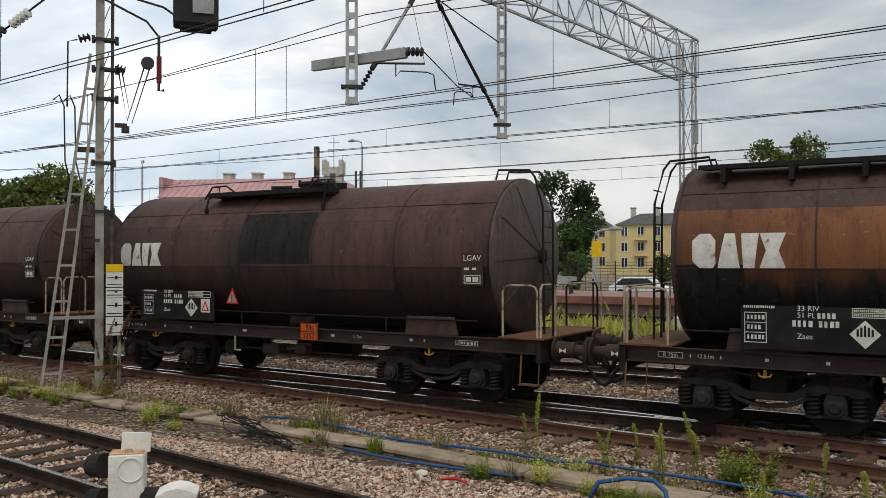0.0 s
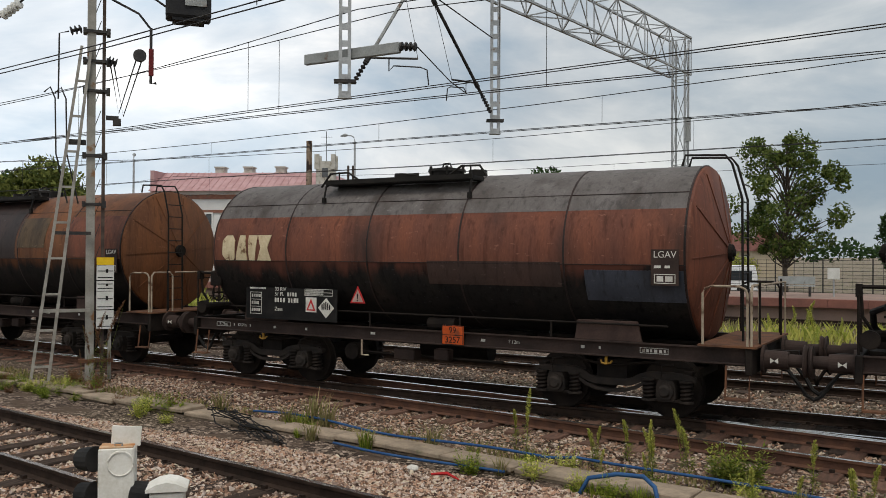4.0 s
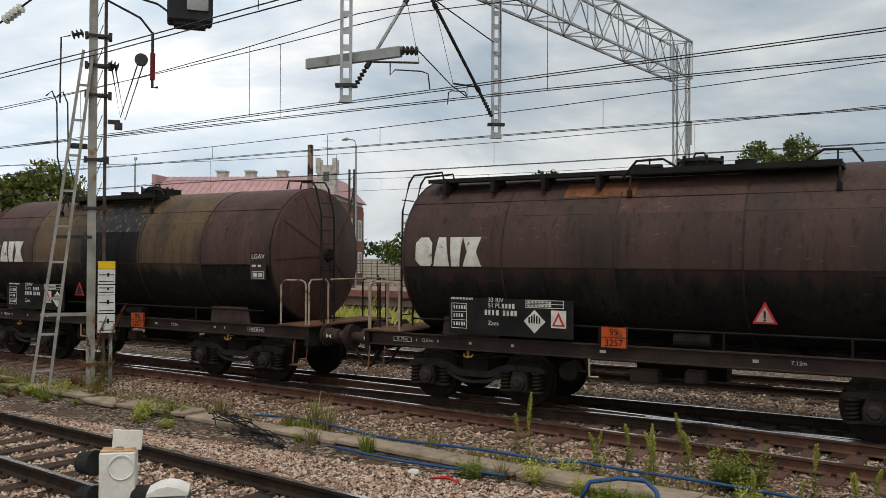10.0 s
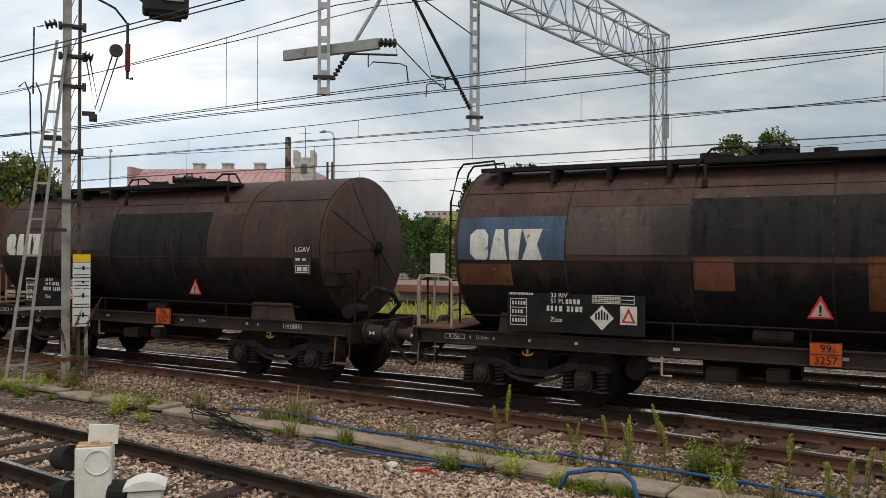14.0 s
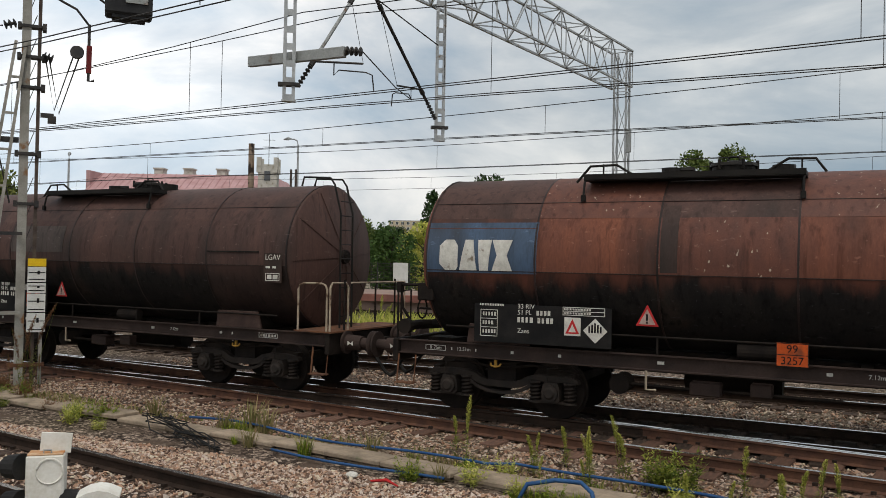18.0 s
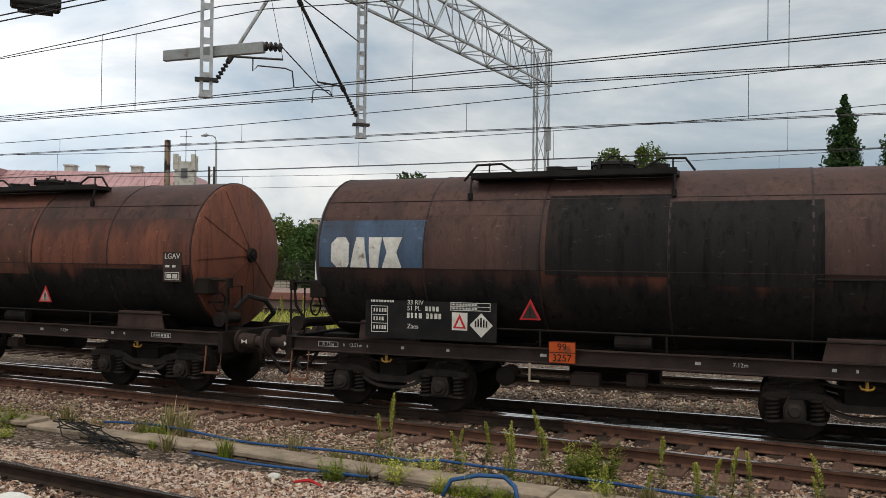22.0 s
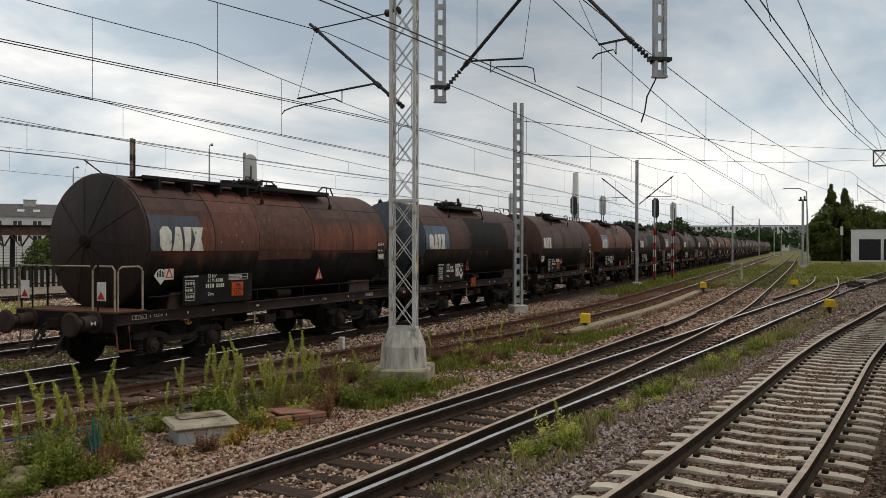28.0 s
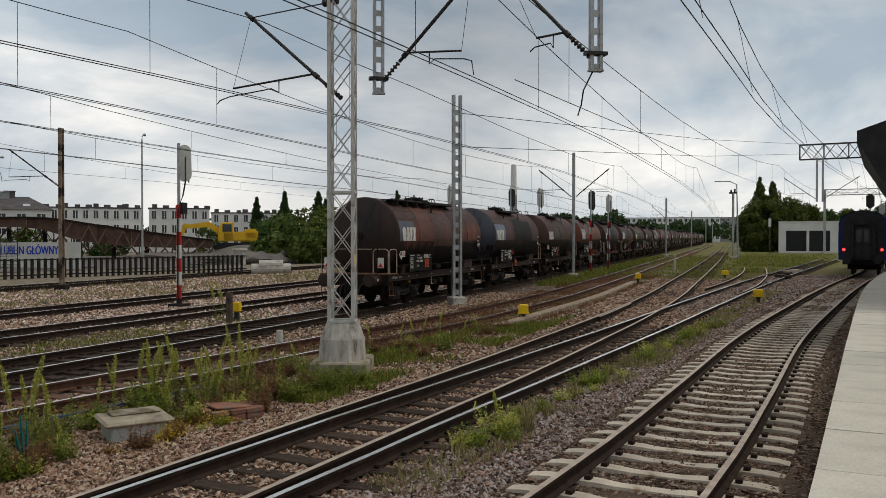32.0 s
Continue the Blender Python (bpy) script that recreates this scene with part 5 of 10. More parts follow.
# repainted patches, wagon by wagon: from, to along the side, top and bottom height, paint
PATCHES = {
    0: [(1.52, 2.5, 2.42, 1.95, "K")],
    1: [(3.2, 5.1, 3.12, 2.36, "E"), (5.12, 7.0, 3.42, 2.42, "C"), (7.04, 8.9, 2.40, 1.95, "E")],
    2: [(5.06, 8.18, 3.42, 2.36, "K"), (7.55, 8.92, 2.34, 1.86, "O")],
    3: [(9.3, 10.86, 2.28, 1.8, "N"), (6.4, 8.9, 2.4, 2.0, "E")],
    4: [(3.95, 6.92, 3.78, 2.35, "D"), (7.0, 8.1, 3.34, 2.62, "Y"), (8.92, 10.86, 3.34, 2.40, "R"), (3.1, 3.9, 2.9, 2.3, "E")],
    5: [(3.78, 4.78, 3.56, 3.28, "S"), (4.82, 7.26, 3.74, 2.04, "N"), (9.24, 11.1, 2.2, 1.7, "K"), (3.45, 4.8, 2.42, 2.12, "O")],
    6: [(4.4, 5.6, 3.74, 3.5, "O")],
    7: [(5.06, 6.98, 3.42, 3.06, "T"), (5.06, 6.98, 3.06, 1.9, "K"), (5.5, 6.6, 3.72, 3.42, "T"), (9.0, 10.4, 2.34, 1.8, "K"), (3.22, 4.0, 2.42, 2.36, "S")],
    8: [(1.53, 3.44, 3.07, 2.36, "U"), (3.46, 5.34, 3.20, 2.46, "G"), (5.36, 8.05, 3.30, 2.46, "C"), (7.72, 11.1, 2.48, 1.72, "O"), (5.42, 6.0, 2.42, 1.95, "R"), (1.54, 2.5, 2.30, 1.95, "O")],
    9: [(5.4, 8.3, 3.28, 2.32, "C"), (3.5, 5.3, 3.2, 2.5, "G")],
    10: [(1.28, 3.22, 3.15, 2.33, "U"), (9.0, 10.3, 2.30, 1.75, "K"), (5.15, 5.4, 3.4, 2.4, "E")],
    11: [(3.22, 4.9, 3.12, 2.55, "G")],
    12: [(1.28, 3.21, 3.15, 2.36, "U"), (5.2, 7.02, 3.52, 2.30, "K"), (7.03, 9.1, 3.40, 2.18, "K"), (9.2, 10.5, 2.3, 1.8, "K")],
    13: [(1.53, 3.0, 3.1, 2.36, "N"), (5.0, 7.2, 3.45, 2.15, "M"), (8.6, 10.7, 2.28, 1.8, "K")],
}
LEDGE = {2: 2.42, 6: 2.30, 7: 2.36, 10: 2.30, 11: 2.62, 12: 2.30, 13: 2.28}
# where the hazard plate and the warning triangle hang, wagon by wagon, along the side
PLATE_AT = {1: (1.34, -0.11), 2: (2.15, -0.11), 3: (1.3, -0.1), 4: (-0.86, 0.08), 5: (2.14, -0.07), 6: (-0.24, 0.07), 7: (1.36, -0.11), 8: (1.59, -0.11), 9: (1.4, -0.1), 10: (1.36, 0.08), 11: (-1.61, 0.28), 12: (-0.14, -0.1), 13: (-1.42, 0.28)}
SIGN_AT = {0: -0.3, 1: -0.28, 2: -0.31, 3: -0.3, 4: -0.39, 5: 2.39, 6: 2.41, 7: -0.26, 8: 1.96, 9: 2.74, 10: -0.21, 11: -0.35, 12: -0.21, 13: 2.44}
BOARD_PARTS = ("class_lettering", "data_board", "placard", "triangle", "triangle_face", "pictogram")
TEMPLATES = {1: build_wagon(True), 0: build_wagon(False)}


def angle_at(z):
    return math.degrees(math.acos(max(-1, min(1, (z + SINK - TZ) / TR))))


def paint_for(c, cells, ends, mark):
    """The paint of one panel of a wagon's cladding."""
    if c >= 400:
        return M[mark]
    if c >= 300:
        return TANK[ends[c - 300]]
    if c >= 200:
        return TANK["D"]
    if c >= 100:
        return TANK[cells[(c - 100) * 3]]
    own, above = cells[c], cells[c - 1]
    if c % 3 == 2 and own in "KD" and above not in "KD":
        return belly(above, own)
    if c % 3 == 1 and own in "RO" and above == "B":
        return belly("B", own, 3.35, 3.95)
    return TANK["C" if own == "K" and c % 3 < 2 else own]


PATCH_MESH = {}
used, TRAIN = set(), []
for k in range(-11, 14):
    kind = k % 14
    grid, ends, mark, left, label = WAGONS[kind]
    if left in used:
        wg = copy_thing(TEMPLATES[left], Matrix.Identity(4))
    else:
        wg = TEMPLATES[left]
        used.add(left)
    tagged(wg, label, "tank wagon", "wagons of the tank train")
    cells = "".join(grid.split())
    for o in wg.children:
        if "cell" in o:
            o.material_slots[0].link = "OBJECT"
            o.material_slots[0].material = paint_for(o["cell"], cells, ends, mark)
    TRAIN.append((k, wg))
for k, wg in TRAIN:
    kind = k % 14
    for i, (x0, x1, zt, zb, tint) in enumerate(PATCHES[kind]):
        if (kind, i) not in PATCH_MESH:
            bm = arc_panel(u_(x0), u_(x1), angle_at(zt), angle_at(zb), TR + 0.0075 + 0.0008 * (i % 3), 0.0065)
            p = part("paint_patch", bm, TANK[tint], wg, smooth=30)
            PATCH_MESH[kind, i] = p.data
        else:
            p = link("paint_patch", PATCH_MESH[kind, i], None, wg)
        p.location.z = -SINK
    if kind in LEDGE and k >= 0:
        bm = fresh()
        zl = LEDGE[kind] + SINK
        yl = -math.sqrt(TR * TR - (zl - TZ) ** 2)
        box(bm, u_(9.0), u_(10.25), yl - 0.03, yl + 0.02, zl - 0.012, zl + 0.012)
        part("drip_ledge", bm, M["tar"], wg).location.z = -SINK
    for o in list(wg.children):
        name = o.name.split(".")[0]
        if not WAGONS[kind][3] and name in BOARD_PARTS or name == "writing" and o.get("label"):
            o.location.x += -0.28 if not WAGONS[kind][3] else -0.06
        if name in ("tank_code", "code_patch", "date_box"):
            o.location.x += 0.25 if WAGONS[kind][3] else 0.08
        elif name in ("hazard_plate", "plate_border", "hazard_number"):
            dx, dz = PLATE_AT.get(kind, (0.0, 0.0))
            o.location += Vector((dx, -0.05 if kind in (11, 13) else 0.0, dz))
        elif name in ("warning_triangle", "warning_face", "warning_symbol"):
            o.location.x += SIGN_AT.get(kind, 0.0)
        elif kind in (11, 13) and name in ("placard", "triangle", "triangle_face", "pictogram"):
            # here the placards sit beside the board, on the barrel
            flame = name == "pictogram" or name == "placard" and len(o.data.vertices) == 8 and o.data.vertices[0].co.z < 1.56 and abs(o.data.vertices[0].co.z - 1.55) < 0.02
            o.location += Vector((-2.55 if flame else -1.95, 0.12, 0.38))
        elif kind in (0, 1, 6, 8) and name in ("placard", "triangle", "triangle_face", "pictogram"):
            # here the two placards hang the other way round
            flame = name == "pictogram" or name == "placard" and abs(o.data.vertices[0].co.z - 1.55) < 0.02
            o.location.x += -0.42 if flame else 0.36
        if k == 13 and name in ("ladder_rail", "rung"):
            # the tail wagon's end is bare
            bpy.data.objects.remove(o)
            continue
        if name == "warning_face" and kind in (2, 4, 5, 7, 12):
            o.material_slots[0].link = "OBJECT"
            o.material_slots[0].material = M["frame"]
        if k < -5 and name in ("walkway_bracket", "end_post", "class_lettering", "hazard_number", "plate_border", "triangle_face", "pictogram", "lashing_ring", "seam_strip"):
            bpy.data.objects.remove(o)
            continue
        if k < -2 and name in ("rung", "brake_hose", "mark", "step", "stanchion", "rail_post", "lashing_ring", "brake_handle", "end_seam", "warning_symbol", "hand_wheel", "hose", "screw_coupling", "coupling_hook", "length_mark"):
            # the far wagons do without their smallest fittings
            bpy.data.objects.remove(o)
# tail boards on the last wagon
for yy in (-1.05, 1.05):
    bm = fresh()
    box(bm, u_(0.60), u_(0.62), yy - 0.11, yy + 0.11, 1.42, 1.78)
    part("tail_board", bm, M["label"], TRAIN[-1][1], "white tail board with red corners")
    bm = fresh()
    prism(bm, [(-0.1, 1.45), (0.1, 1.45), (0.0, 1.60)], u_(0.594), u_(0.599))
    for v in bm.verts:
        v.co.x, v.co.y = v.co.y, yy + v.co.x
    part("tail_board_mark", bm, M["red"], TRAIN[-1][1])

track("main-line rails with polished tops on dark timber sleepers", line_a, -150, 420, (-12, 34))
track("rusty diverging rails on red-brown timber sleepers", line_a2, -24, 300, (-16, 40), side="railred", mesh=SLEEPER_RED)
track("siding rails with shiny heads on dark timber sleepers", line_t2, -60, 300, (-14, 34), split=1.5, long=(line_r, 26.5))
track("turnout rails curving away on timber sleepers", line_r, 1.5, 108, (26, 50), first=26.5).location.z = -0.004
track("platform track with brown rails on pale concrete sleepers", line_pl, -60, 140, (4, 46), kind="concrete", top="railbrown", spacing=0.6)
track("dark rails on timber sleepers behind the train", line_b, -150, 300, (14, 40))
track("dark rails on timber sleepers farther across", line_c, -150, 300, (20, 45))
track("dark rails on timber sleepers by the far fence", line_d, -150, 300, (20, 20.5))


# ---- overhead line: masts, portals, wires ----
def lattice_beam(p, q, w, h, bays, name, material, parent, chord=0.05, web=0.03):
    """A four-chord lattice beam from p to q; w across, h high."""
    p, q = Vector(p), Vector(q)
    d = (q - p).normalized()
    side = d.cross(Vector((0, 0, 1)))
    side = side.normalized() if side.length > 0.1 else Vector((1, 0, 0))
    up = side.cross(d).normalized()
    c = [(s * side * w / 2 + u * up * h / 2) for s, u in ((-1, -1), (1, -1), (1, 1), (-1, 1))]
    for o in c:
        bm = fresh()
        bar(bm, p + o, q + o, chord)
        part("chord", bm, material, parent)
    for k in range(4):
        a, b = c[k], c[(k + 1) % 4]
        bm = fresh()
        for i in range(bays):
            s0, s1 = p + (q - p) * i / bays, p + (q - p) * (i + 1) / bays
            bar(bm, s0 + a, s1 + b, web) if (i + k) % 2 else bar(bm, s0 + b, s1 + a, web)
            if i % 2 == 0:
                bar(bm, s0 + a, s0 + b, web)
        tagged(part(name, bm, material, parent), kind="stuff")


def drop_post(x, y, z0, z1, yaw, parent):
    """A hanging post of two pressed channels with holes between, as pale steel."""
    m = Matrix.Translation((x, y, 0)) @ Matrix.Rotation(yaw, 4, "Z")
    for s in (-1, 1):
        bm = fresh()
        box(bm, s * 0.085 - 0.03, s * 0.085 + 0.03, -0.06, 0.06, z0, z1)
        bmesh.ops.transform(bm, matrix=m, verts=bm.verts[:])
        part("post_channel", bm, M["galv"], parent)
    bm = fresh()
    z = z0
    while z < z1:
        box(bm, -0.06, 0.06, -0.045, -0.03, z, z + 0.12)
        z += 0.32
    box(bm, -0.13, 0.13, -0.07, 0.07, z0 - 0.015, z0 + 0.02)
    bmesh.ops.transform(bm, matrix=m, verts=bm.verts[:])
    tagged(part("batten", bm, M["galv"], parent), kind="stuff")
    bm = fresh()
    box(bm, -0.2, 0.2, -0.09, 0.09, z0 + 0.28, z0 + 0.34)
    bmesh.ops.transform(bm, matrix=m, verts=bm.verts[:])
    part("clamp", bm, M["darksteel"], parent)


def insulator(bm, p, q, r=0.055, n=5):
    p, q = Vector(p), Vector(q)
    pts, rs = [], []
    for k in range(n):
        for t, g in ((0.05, 0.35), (0.35, 1.0), (0.6, 0.9), (0.7, 0.35)):
            pts.append(p + (q - p) * (k + t) / n)
            rs.append(r * g)
    tube(bm, pts, rs, 8)


def cantilever(foot, head, contact, parent, mat="darksteel"):
    """An inclined tube arm with its insulator, and the registration arm that holds the contact wire."""
    foot, head, contact = Vector(foot), Vector(head), Vector(contact)
    ins = foot + (head - foot).normalized() * 0.55
    bm = fresh()
    tube(bm, [ins, head], 0.036, 8)
    part("arm_tube", bm, M[mat], parent)
    bm = fresh()
    insulator(bm, foot, ins, 0.055, 6)
    part("insulator", bm, M["darksteel"], parent)
    mid = foot + (head - foot) * 0.27
    flat = Vector((contact.x, contact.y, 0)) - Vector((mid.x, mid.y, 0))
    reg = mid + flat * 0.82 - Vector((0, 0, 0.03))
    bm = fresh()
    tube(bm, [mid, reg], 0.022, 6)
    part("registration_tube", bm, M["darksteel"], parent)
    bm = fresh()
    a = mid + flat * 0.34
    low = Vector((0, 0, 0.26))
    tube(bm, [a, a - low, a - low * 0.62 + flat * 0.08, mid + flat * 0.86 - low * 0.75, mid + flat * 0.97 - low * 0.95, contact], 0.014, 5)
    part("steady_arm", bm, M["darksteel"], parent)
    bm = fresh()
    tube(bm, [foot + (head - foot) * 0.94, reg], 0.006, 4)
    part("stay_wire", bm, M["wire"], parent)
    bm = fresh()
    for t in (0.25, 0.93):
        q, d = foot + (head - foot) * t, (head - foot).normalized() * 0.06
        tube(bm, [q - d, q + d], 0.055, 8)
    tagged(part("clamp", bm, M["darksteel"], parent), kind="stuff")


def wire(name, pts, r, parent):
    bm = fresh()
    tube(bm, pts, r * 1.2, 5, caps=False)
    return part(name, bm, M["wire"], parent)


def catenary(fn, supports, z=5.5, zm=7.3, sag=0.9, off=0.0, double=True, aside=0.0, label="contact wire with its catenary and droppers over a track"):
    """Contact wires and messenger over a line, with droppers, from support to support; aside: how far the messenger hangs beside the contact wires."""
    th = thing("overhead_wire", label, "overhead wire")
    line, stagger = fn, off
    if callable(off):
        fn, off = (lambda x: line(x) + stagger(x)), 0.0
    side = lambda x: float(fn(x)) + off + 0.2 * math.sin(x * 0.07)
    for dy in ((-0.08, 0.08) if double else (0,)):
        xs = np.arange(supports[0], supports[-1] + 0.1, 5.0)
        wire("contact_wire", [(x, side(x) + dy, z + 0.02 * math.cos(x)) for x in xs], 0.0075, th)
    for a, b in zip(supports, supports[1:]):
        hang = lambda t: zm - sag * 4 * t * (1 - t) * min(1, ((b - a) / 45) ** 2)
        wire("messenger_wire", [(a + (b - a) * k / 12, side(a + (b - a) * k / 12) + aside, hang(k / 12)) for k in range(13)], 0.0085, th)
        n = max(3, int((b - a) / 6))
        for k in range(n):
            t = (k + 0.5) / n
            x = a + (b - a) * t
            wire("dropper", [(x, side(x), z), (x, side(x) + aside, hang(t))], 0.005, th)
    return th


catenary(line_a, (-96, -52, -9, 16, 57, 100, 150, 200))
catenary(line_a2, (-52, -9.5, 16, 57, 100, 150), z=5.5, zm=7.2)
catenary(line_b, (-127, -59, 9, 77, 145), z=5.5, zm=6.97, sag=1.16)
catenary(line_c, (-90, -40, 10, 60, 110, 160), z=5.45, zm=6.95, sag=0.8)
catenary(line_d, (-96, -40, 10, 31.7, 75, 130), z=6.0, zm=7.2, sag=0.7, double=False)
catenary(line_t2, (-60, -10, 15.6, 60, 110, 160), z=5.4, zm=7.2, off=lambda x: 0.8 * np.clip((8 - x) / 14, 0, 1))
catenary(line_pl, (-60, -10, 15.4, 62, 105), z=5.5, zm=7.2, sag=0.7, off=-0.22, aside=0.3)
catenary(line_r, (15.6, 60, 92), z=5.5, zm=7.2, sag=0.7, double=False)


def truss_x(y):
    return -7.33 - 0.138 * (29.45 - y)


portal = thing("catenary_portal", "pale steel lattice portal over the tracks with hanging posts", "catenary portal")
lattice_beam((truss_x(29.45), 29.45, 9.3), (truss_x(-2.2), -2.2, 9.3), 0.75, 1.25, 34, "lacing", M["galv"], portal, 0.06, 0.028)
lattice_beam((truss_x(29.45), 29.45, -0.2), (truss_x(29.45), 29.45, 9.95), 0.42, 0.5, 7, "post_lacing", M["galv"], portal, 0.06, 0.022)
lattice_beam((truss_x(-2.2), -2.2, 0.5), (truss_x(-2.2), -2.2, 9.95), 0.42, 0.5, 12, "post_lacing", M["galv"], portal, 0.08, 0.035)
bm = fresh()
box(bm, -7.75, -6.9, 29.0, 29.9, -0.3, 0.55)
part("footing", bevelled(bm, 0.06), M["paleconc"], portal)
drop_post(-9.58, 13.14, 5.46, 8.7, 0.6, portal)
drop_post(-8.88, 18.18, 5.37, 8.7, 0.6, portal)
bm = fresh()
box(bm, -10.65, -8.45, 13.25, 13.35, 6.22, 6.42)
part("crossbeam", bevelled(bm, 0.01), M["greymast"], portal)
bm = fresh()
insulator(bm, (-8.45, 13.3, 6.34), (-8.1, 13.35, 6.3), 0.09, 4)
part("insulator", bm, M["darksteel"], portal)
cantilever((-9.5, 13.3, 5.75), (-8.95, 14.4, 7.75), (-8.3, 14.1, 5.75), portal, "greymast")
cantilever((-8.9, 18.0, 5.85), (-9.0, 15.3, 7.95), (-9.2, 16.4, 5.9), portal, "darksteel")
wire("stay_wire", [(-8.1, 13.35, 6.3), (-8.6, 15.5, 6.1), (-8.8, 16.6, 6.05)], 0.01, portal)
wire("stay_wire", [(-9.0, 15.3, 7.95), (-8.87, 18.0, 7.6)], 0.012, portal)
bm = fresh()
box(bm, -7.1, -6.95, 29.2, 29.35, 6.4, 7.2)
part("junction_box", bm, M["greymast"], portal)

# signal box hanging from the portal
hang = thing("hanging_signal", "black signal housing with a grey glass front, hung from the portal", "railway signal")
bm = fresh()
box(bm, -0.34, 0.34, -0.2, 0.2, 6.15, 7.2)
m = Matrix.Translation((-10.05, 9.65, 0)) @ Matrix.Rotation(radians(47), 4, "Z")
bmesh.ops.transform(bm, matrix=m, verts=bm.verts[:])
part("housing", bevelled(bm, 0.03), M["coachdark"], hang)
bm = fresh()
box(bm, -0.05, 0.27, -0.225, -0.2, 6.32, 7.12)
bmesh.ops.transform(bm, matrix=m, verts=bm.verts[:])
part("front_glass", bm, M["greymast"], hang)
bm = fresh()
tube(bm, [(-10.05, 9.65, 7.2), (-10.05, 9.65, 8.7)], 0.05, 8)
part("hanger", bm, M["darksteel"], hang)
bm = fresh()
box(bm, -0.24, 0.24, -0.16, 0.16, 6.1, 6.15)
bmesh.ops.transform(bm, matrix=m, verts=bm.verts[:])
part("bottom_plate", bm, M["coachdark"], hang)

# the near mast with ladder, boards and tensioning gear
MX, MY = -15.41, 12.25
face = Matrix.Translation((MX, MY, -0.375)) @ Matrix.Rotation(radians(51), 4, "Z") @ Matrix.Scale(1.15, 4)
M["darkred"] = surf("weight_red", (0.17, 0.025, 0.025), (0.11, 0.02, 0.02), 6.0, 0.6, bump=0.05)
near_mast = thing("catenary_mast", "pale two-channel steel mast with yellowed foot, ladder beside it", "catenary mast")


def put(name, bm, mat, parent, m, label=""):
    bmesh.ops.transform(bm, matrix=m, verts=bm.verts[:])
    return part(name, bm, mat, parent, label)


M["mastpale"] = surf("mast_cream", (0.33, 0.315, 0.28), (0.23, 0.22, 0.19), 3.0, 0.65, 0.0, 0.08, spots=((0.22, 0.12, 0.06), 3.5, 0.6))
M["mastrust"] = surf("mast_rust", (0.055, 0.042, 0.035), (0.11, 0.085, 0.07), 4.0, 0.8, 0.1, 0.15)
bm = fresh()
box(bm, -0.19, -0.04, -0.07, 0.07, -0.3, 9.6)
put("channel", bm, M["mastpale"], near_mast, face)
bm = fresh()
box(bm, 0.07, 0.13, -0.06, 0.06, -0.3, 9.6)
put("channel", bm, M["mastrust"], near_mast, face)
bm = fresh()
z = 0.2
while z < 9.4:
    bar(bm, (-0.06, 0, z), (0.05, 0, z + 0.32), 0.03, 0.012)
    z += 0.42
tagged(put("lacing", bm, M["darksteel"], near_mast, face), kind="stuff")
for z, w in ((6.6, 0.26), (6.05, 0.26), (5.5, 0.26), (4.3, 0.22), (3.4, 0.2)):
    bm = fresh()
    box(bm, -0.24, w - 0.06, -0.1, 0.1, z - 0.025, z + 0.025)
    box(bm, -0.26, -0.2, -0.12, 0.1, z - 0.05, z + 0.05)
    box(bm, w - 0.12, w - 0.05, -0.12, 0.1, z - 0.06, z + 0.06)
    put("clamp", bm, M["darksteel"], near_mast, face)
bm = fresh()
insulator(bm, (-0.28, -0.1, 6.62), (-0.5, -0.1, 6.55), 0.085, 3)
tube(bm, [(-0.5, -0.1, 6.55), (-0.66, -0.1, 6.5), (-0.67, -0.1, 5.3)], 0.015, 5)
put("insulator_hanger", bm, M["darksteel"], near_mast, face)
bm = fresh()
insulator(bm, (0.16, -0.1, 6.08), (0.34, -0.1, 6.03), 0.09, 3)
put("insulator", bm, M["darksteel"], near_mast, face)
bm = fresh()
tube(bm, [(0.2, -0.1, 6.05), (0.36, -0.1, 5.1), (0.68, -0.1, 6.2)], 0.014, 4)
tube(bm, [(0.26, -0.1, 6.05), (0.44, -0.1, 5.05), (0.78, -0.1, 6.2)], 0.014, 4)
put("tension_rope", bm, M["darksteel"], near_mast, face)
bm = fresh()
tube(bm, [(0.72, -0.1, 6.2), (0.72, -0.16, 6.21)], 0.12, 14)
put("pulley", bm, M["darksteel"], near_mast, face)
bm = fresh()
box(bm, 0.88, 0.97, -0.14, -0.05, 5.85, 6.35)
put("tension_weight", bm, M["darkred"], near_mast, face, "dark red tensioning weight")
bm = fresh()
tube(bm, [(0.92, -0.1, 6.75), (0.92, -0.1, 5.7), (1.02, -0.1, 5.72)], 0.03, 6)
put("lever", bm, M["darksteel"], near_mast, face)
bm = fresh()
tube(bm, [(-1.2, -0.1, 7.4), (-0.5, -0.1, 7.55), (0.7, -0.1, 7.0), (0.9, -0.1, 6.75)], 0.022, 6)
tube(bm, [(-0.5, -0.1, 7.62), (1.0, -0.1, 7.3), (1.4, -0.1, 7.05)], 0.022, 6)
put("bracket_tube", bm, M["darksteel"], near_mast, face)
bm = fresh()
insulator(bm, (-1.4, -0.1, 7.45), (-1.9, -0.1, 7.25), 0.13, 3)
put("insulator", bm, M["darksteel"], near_mast, face)
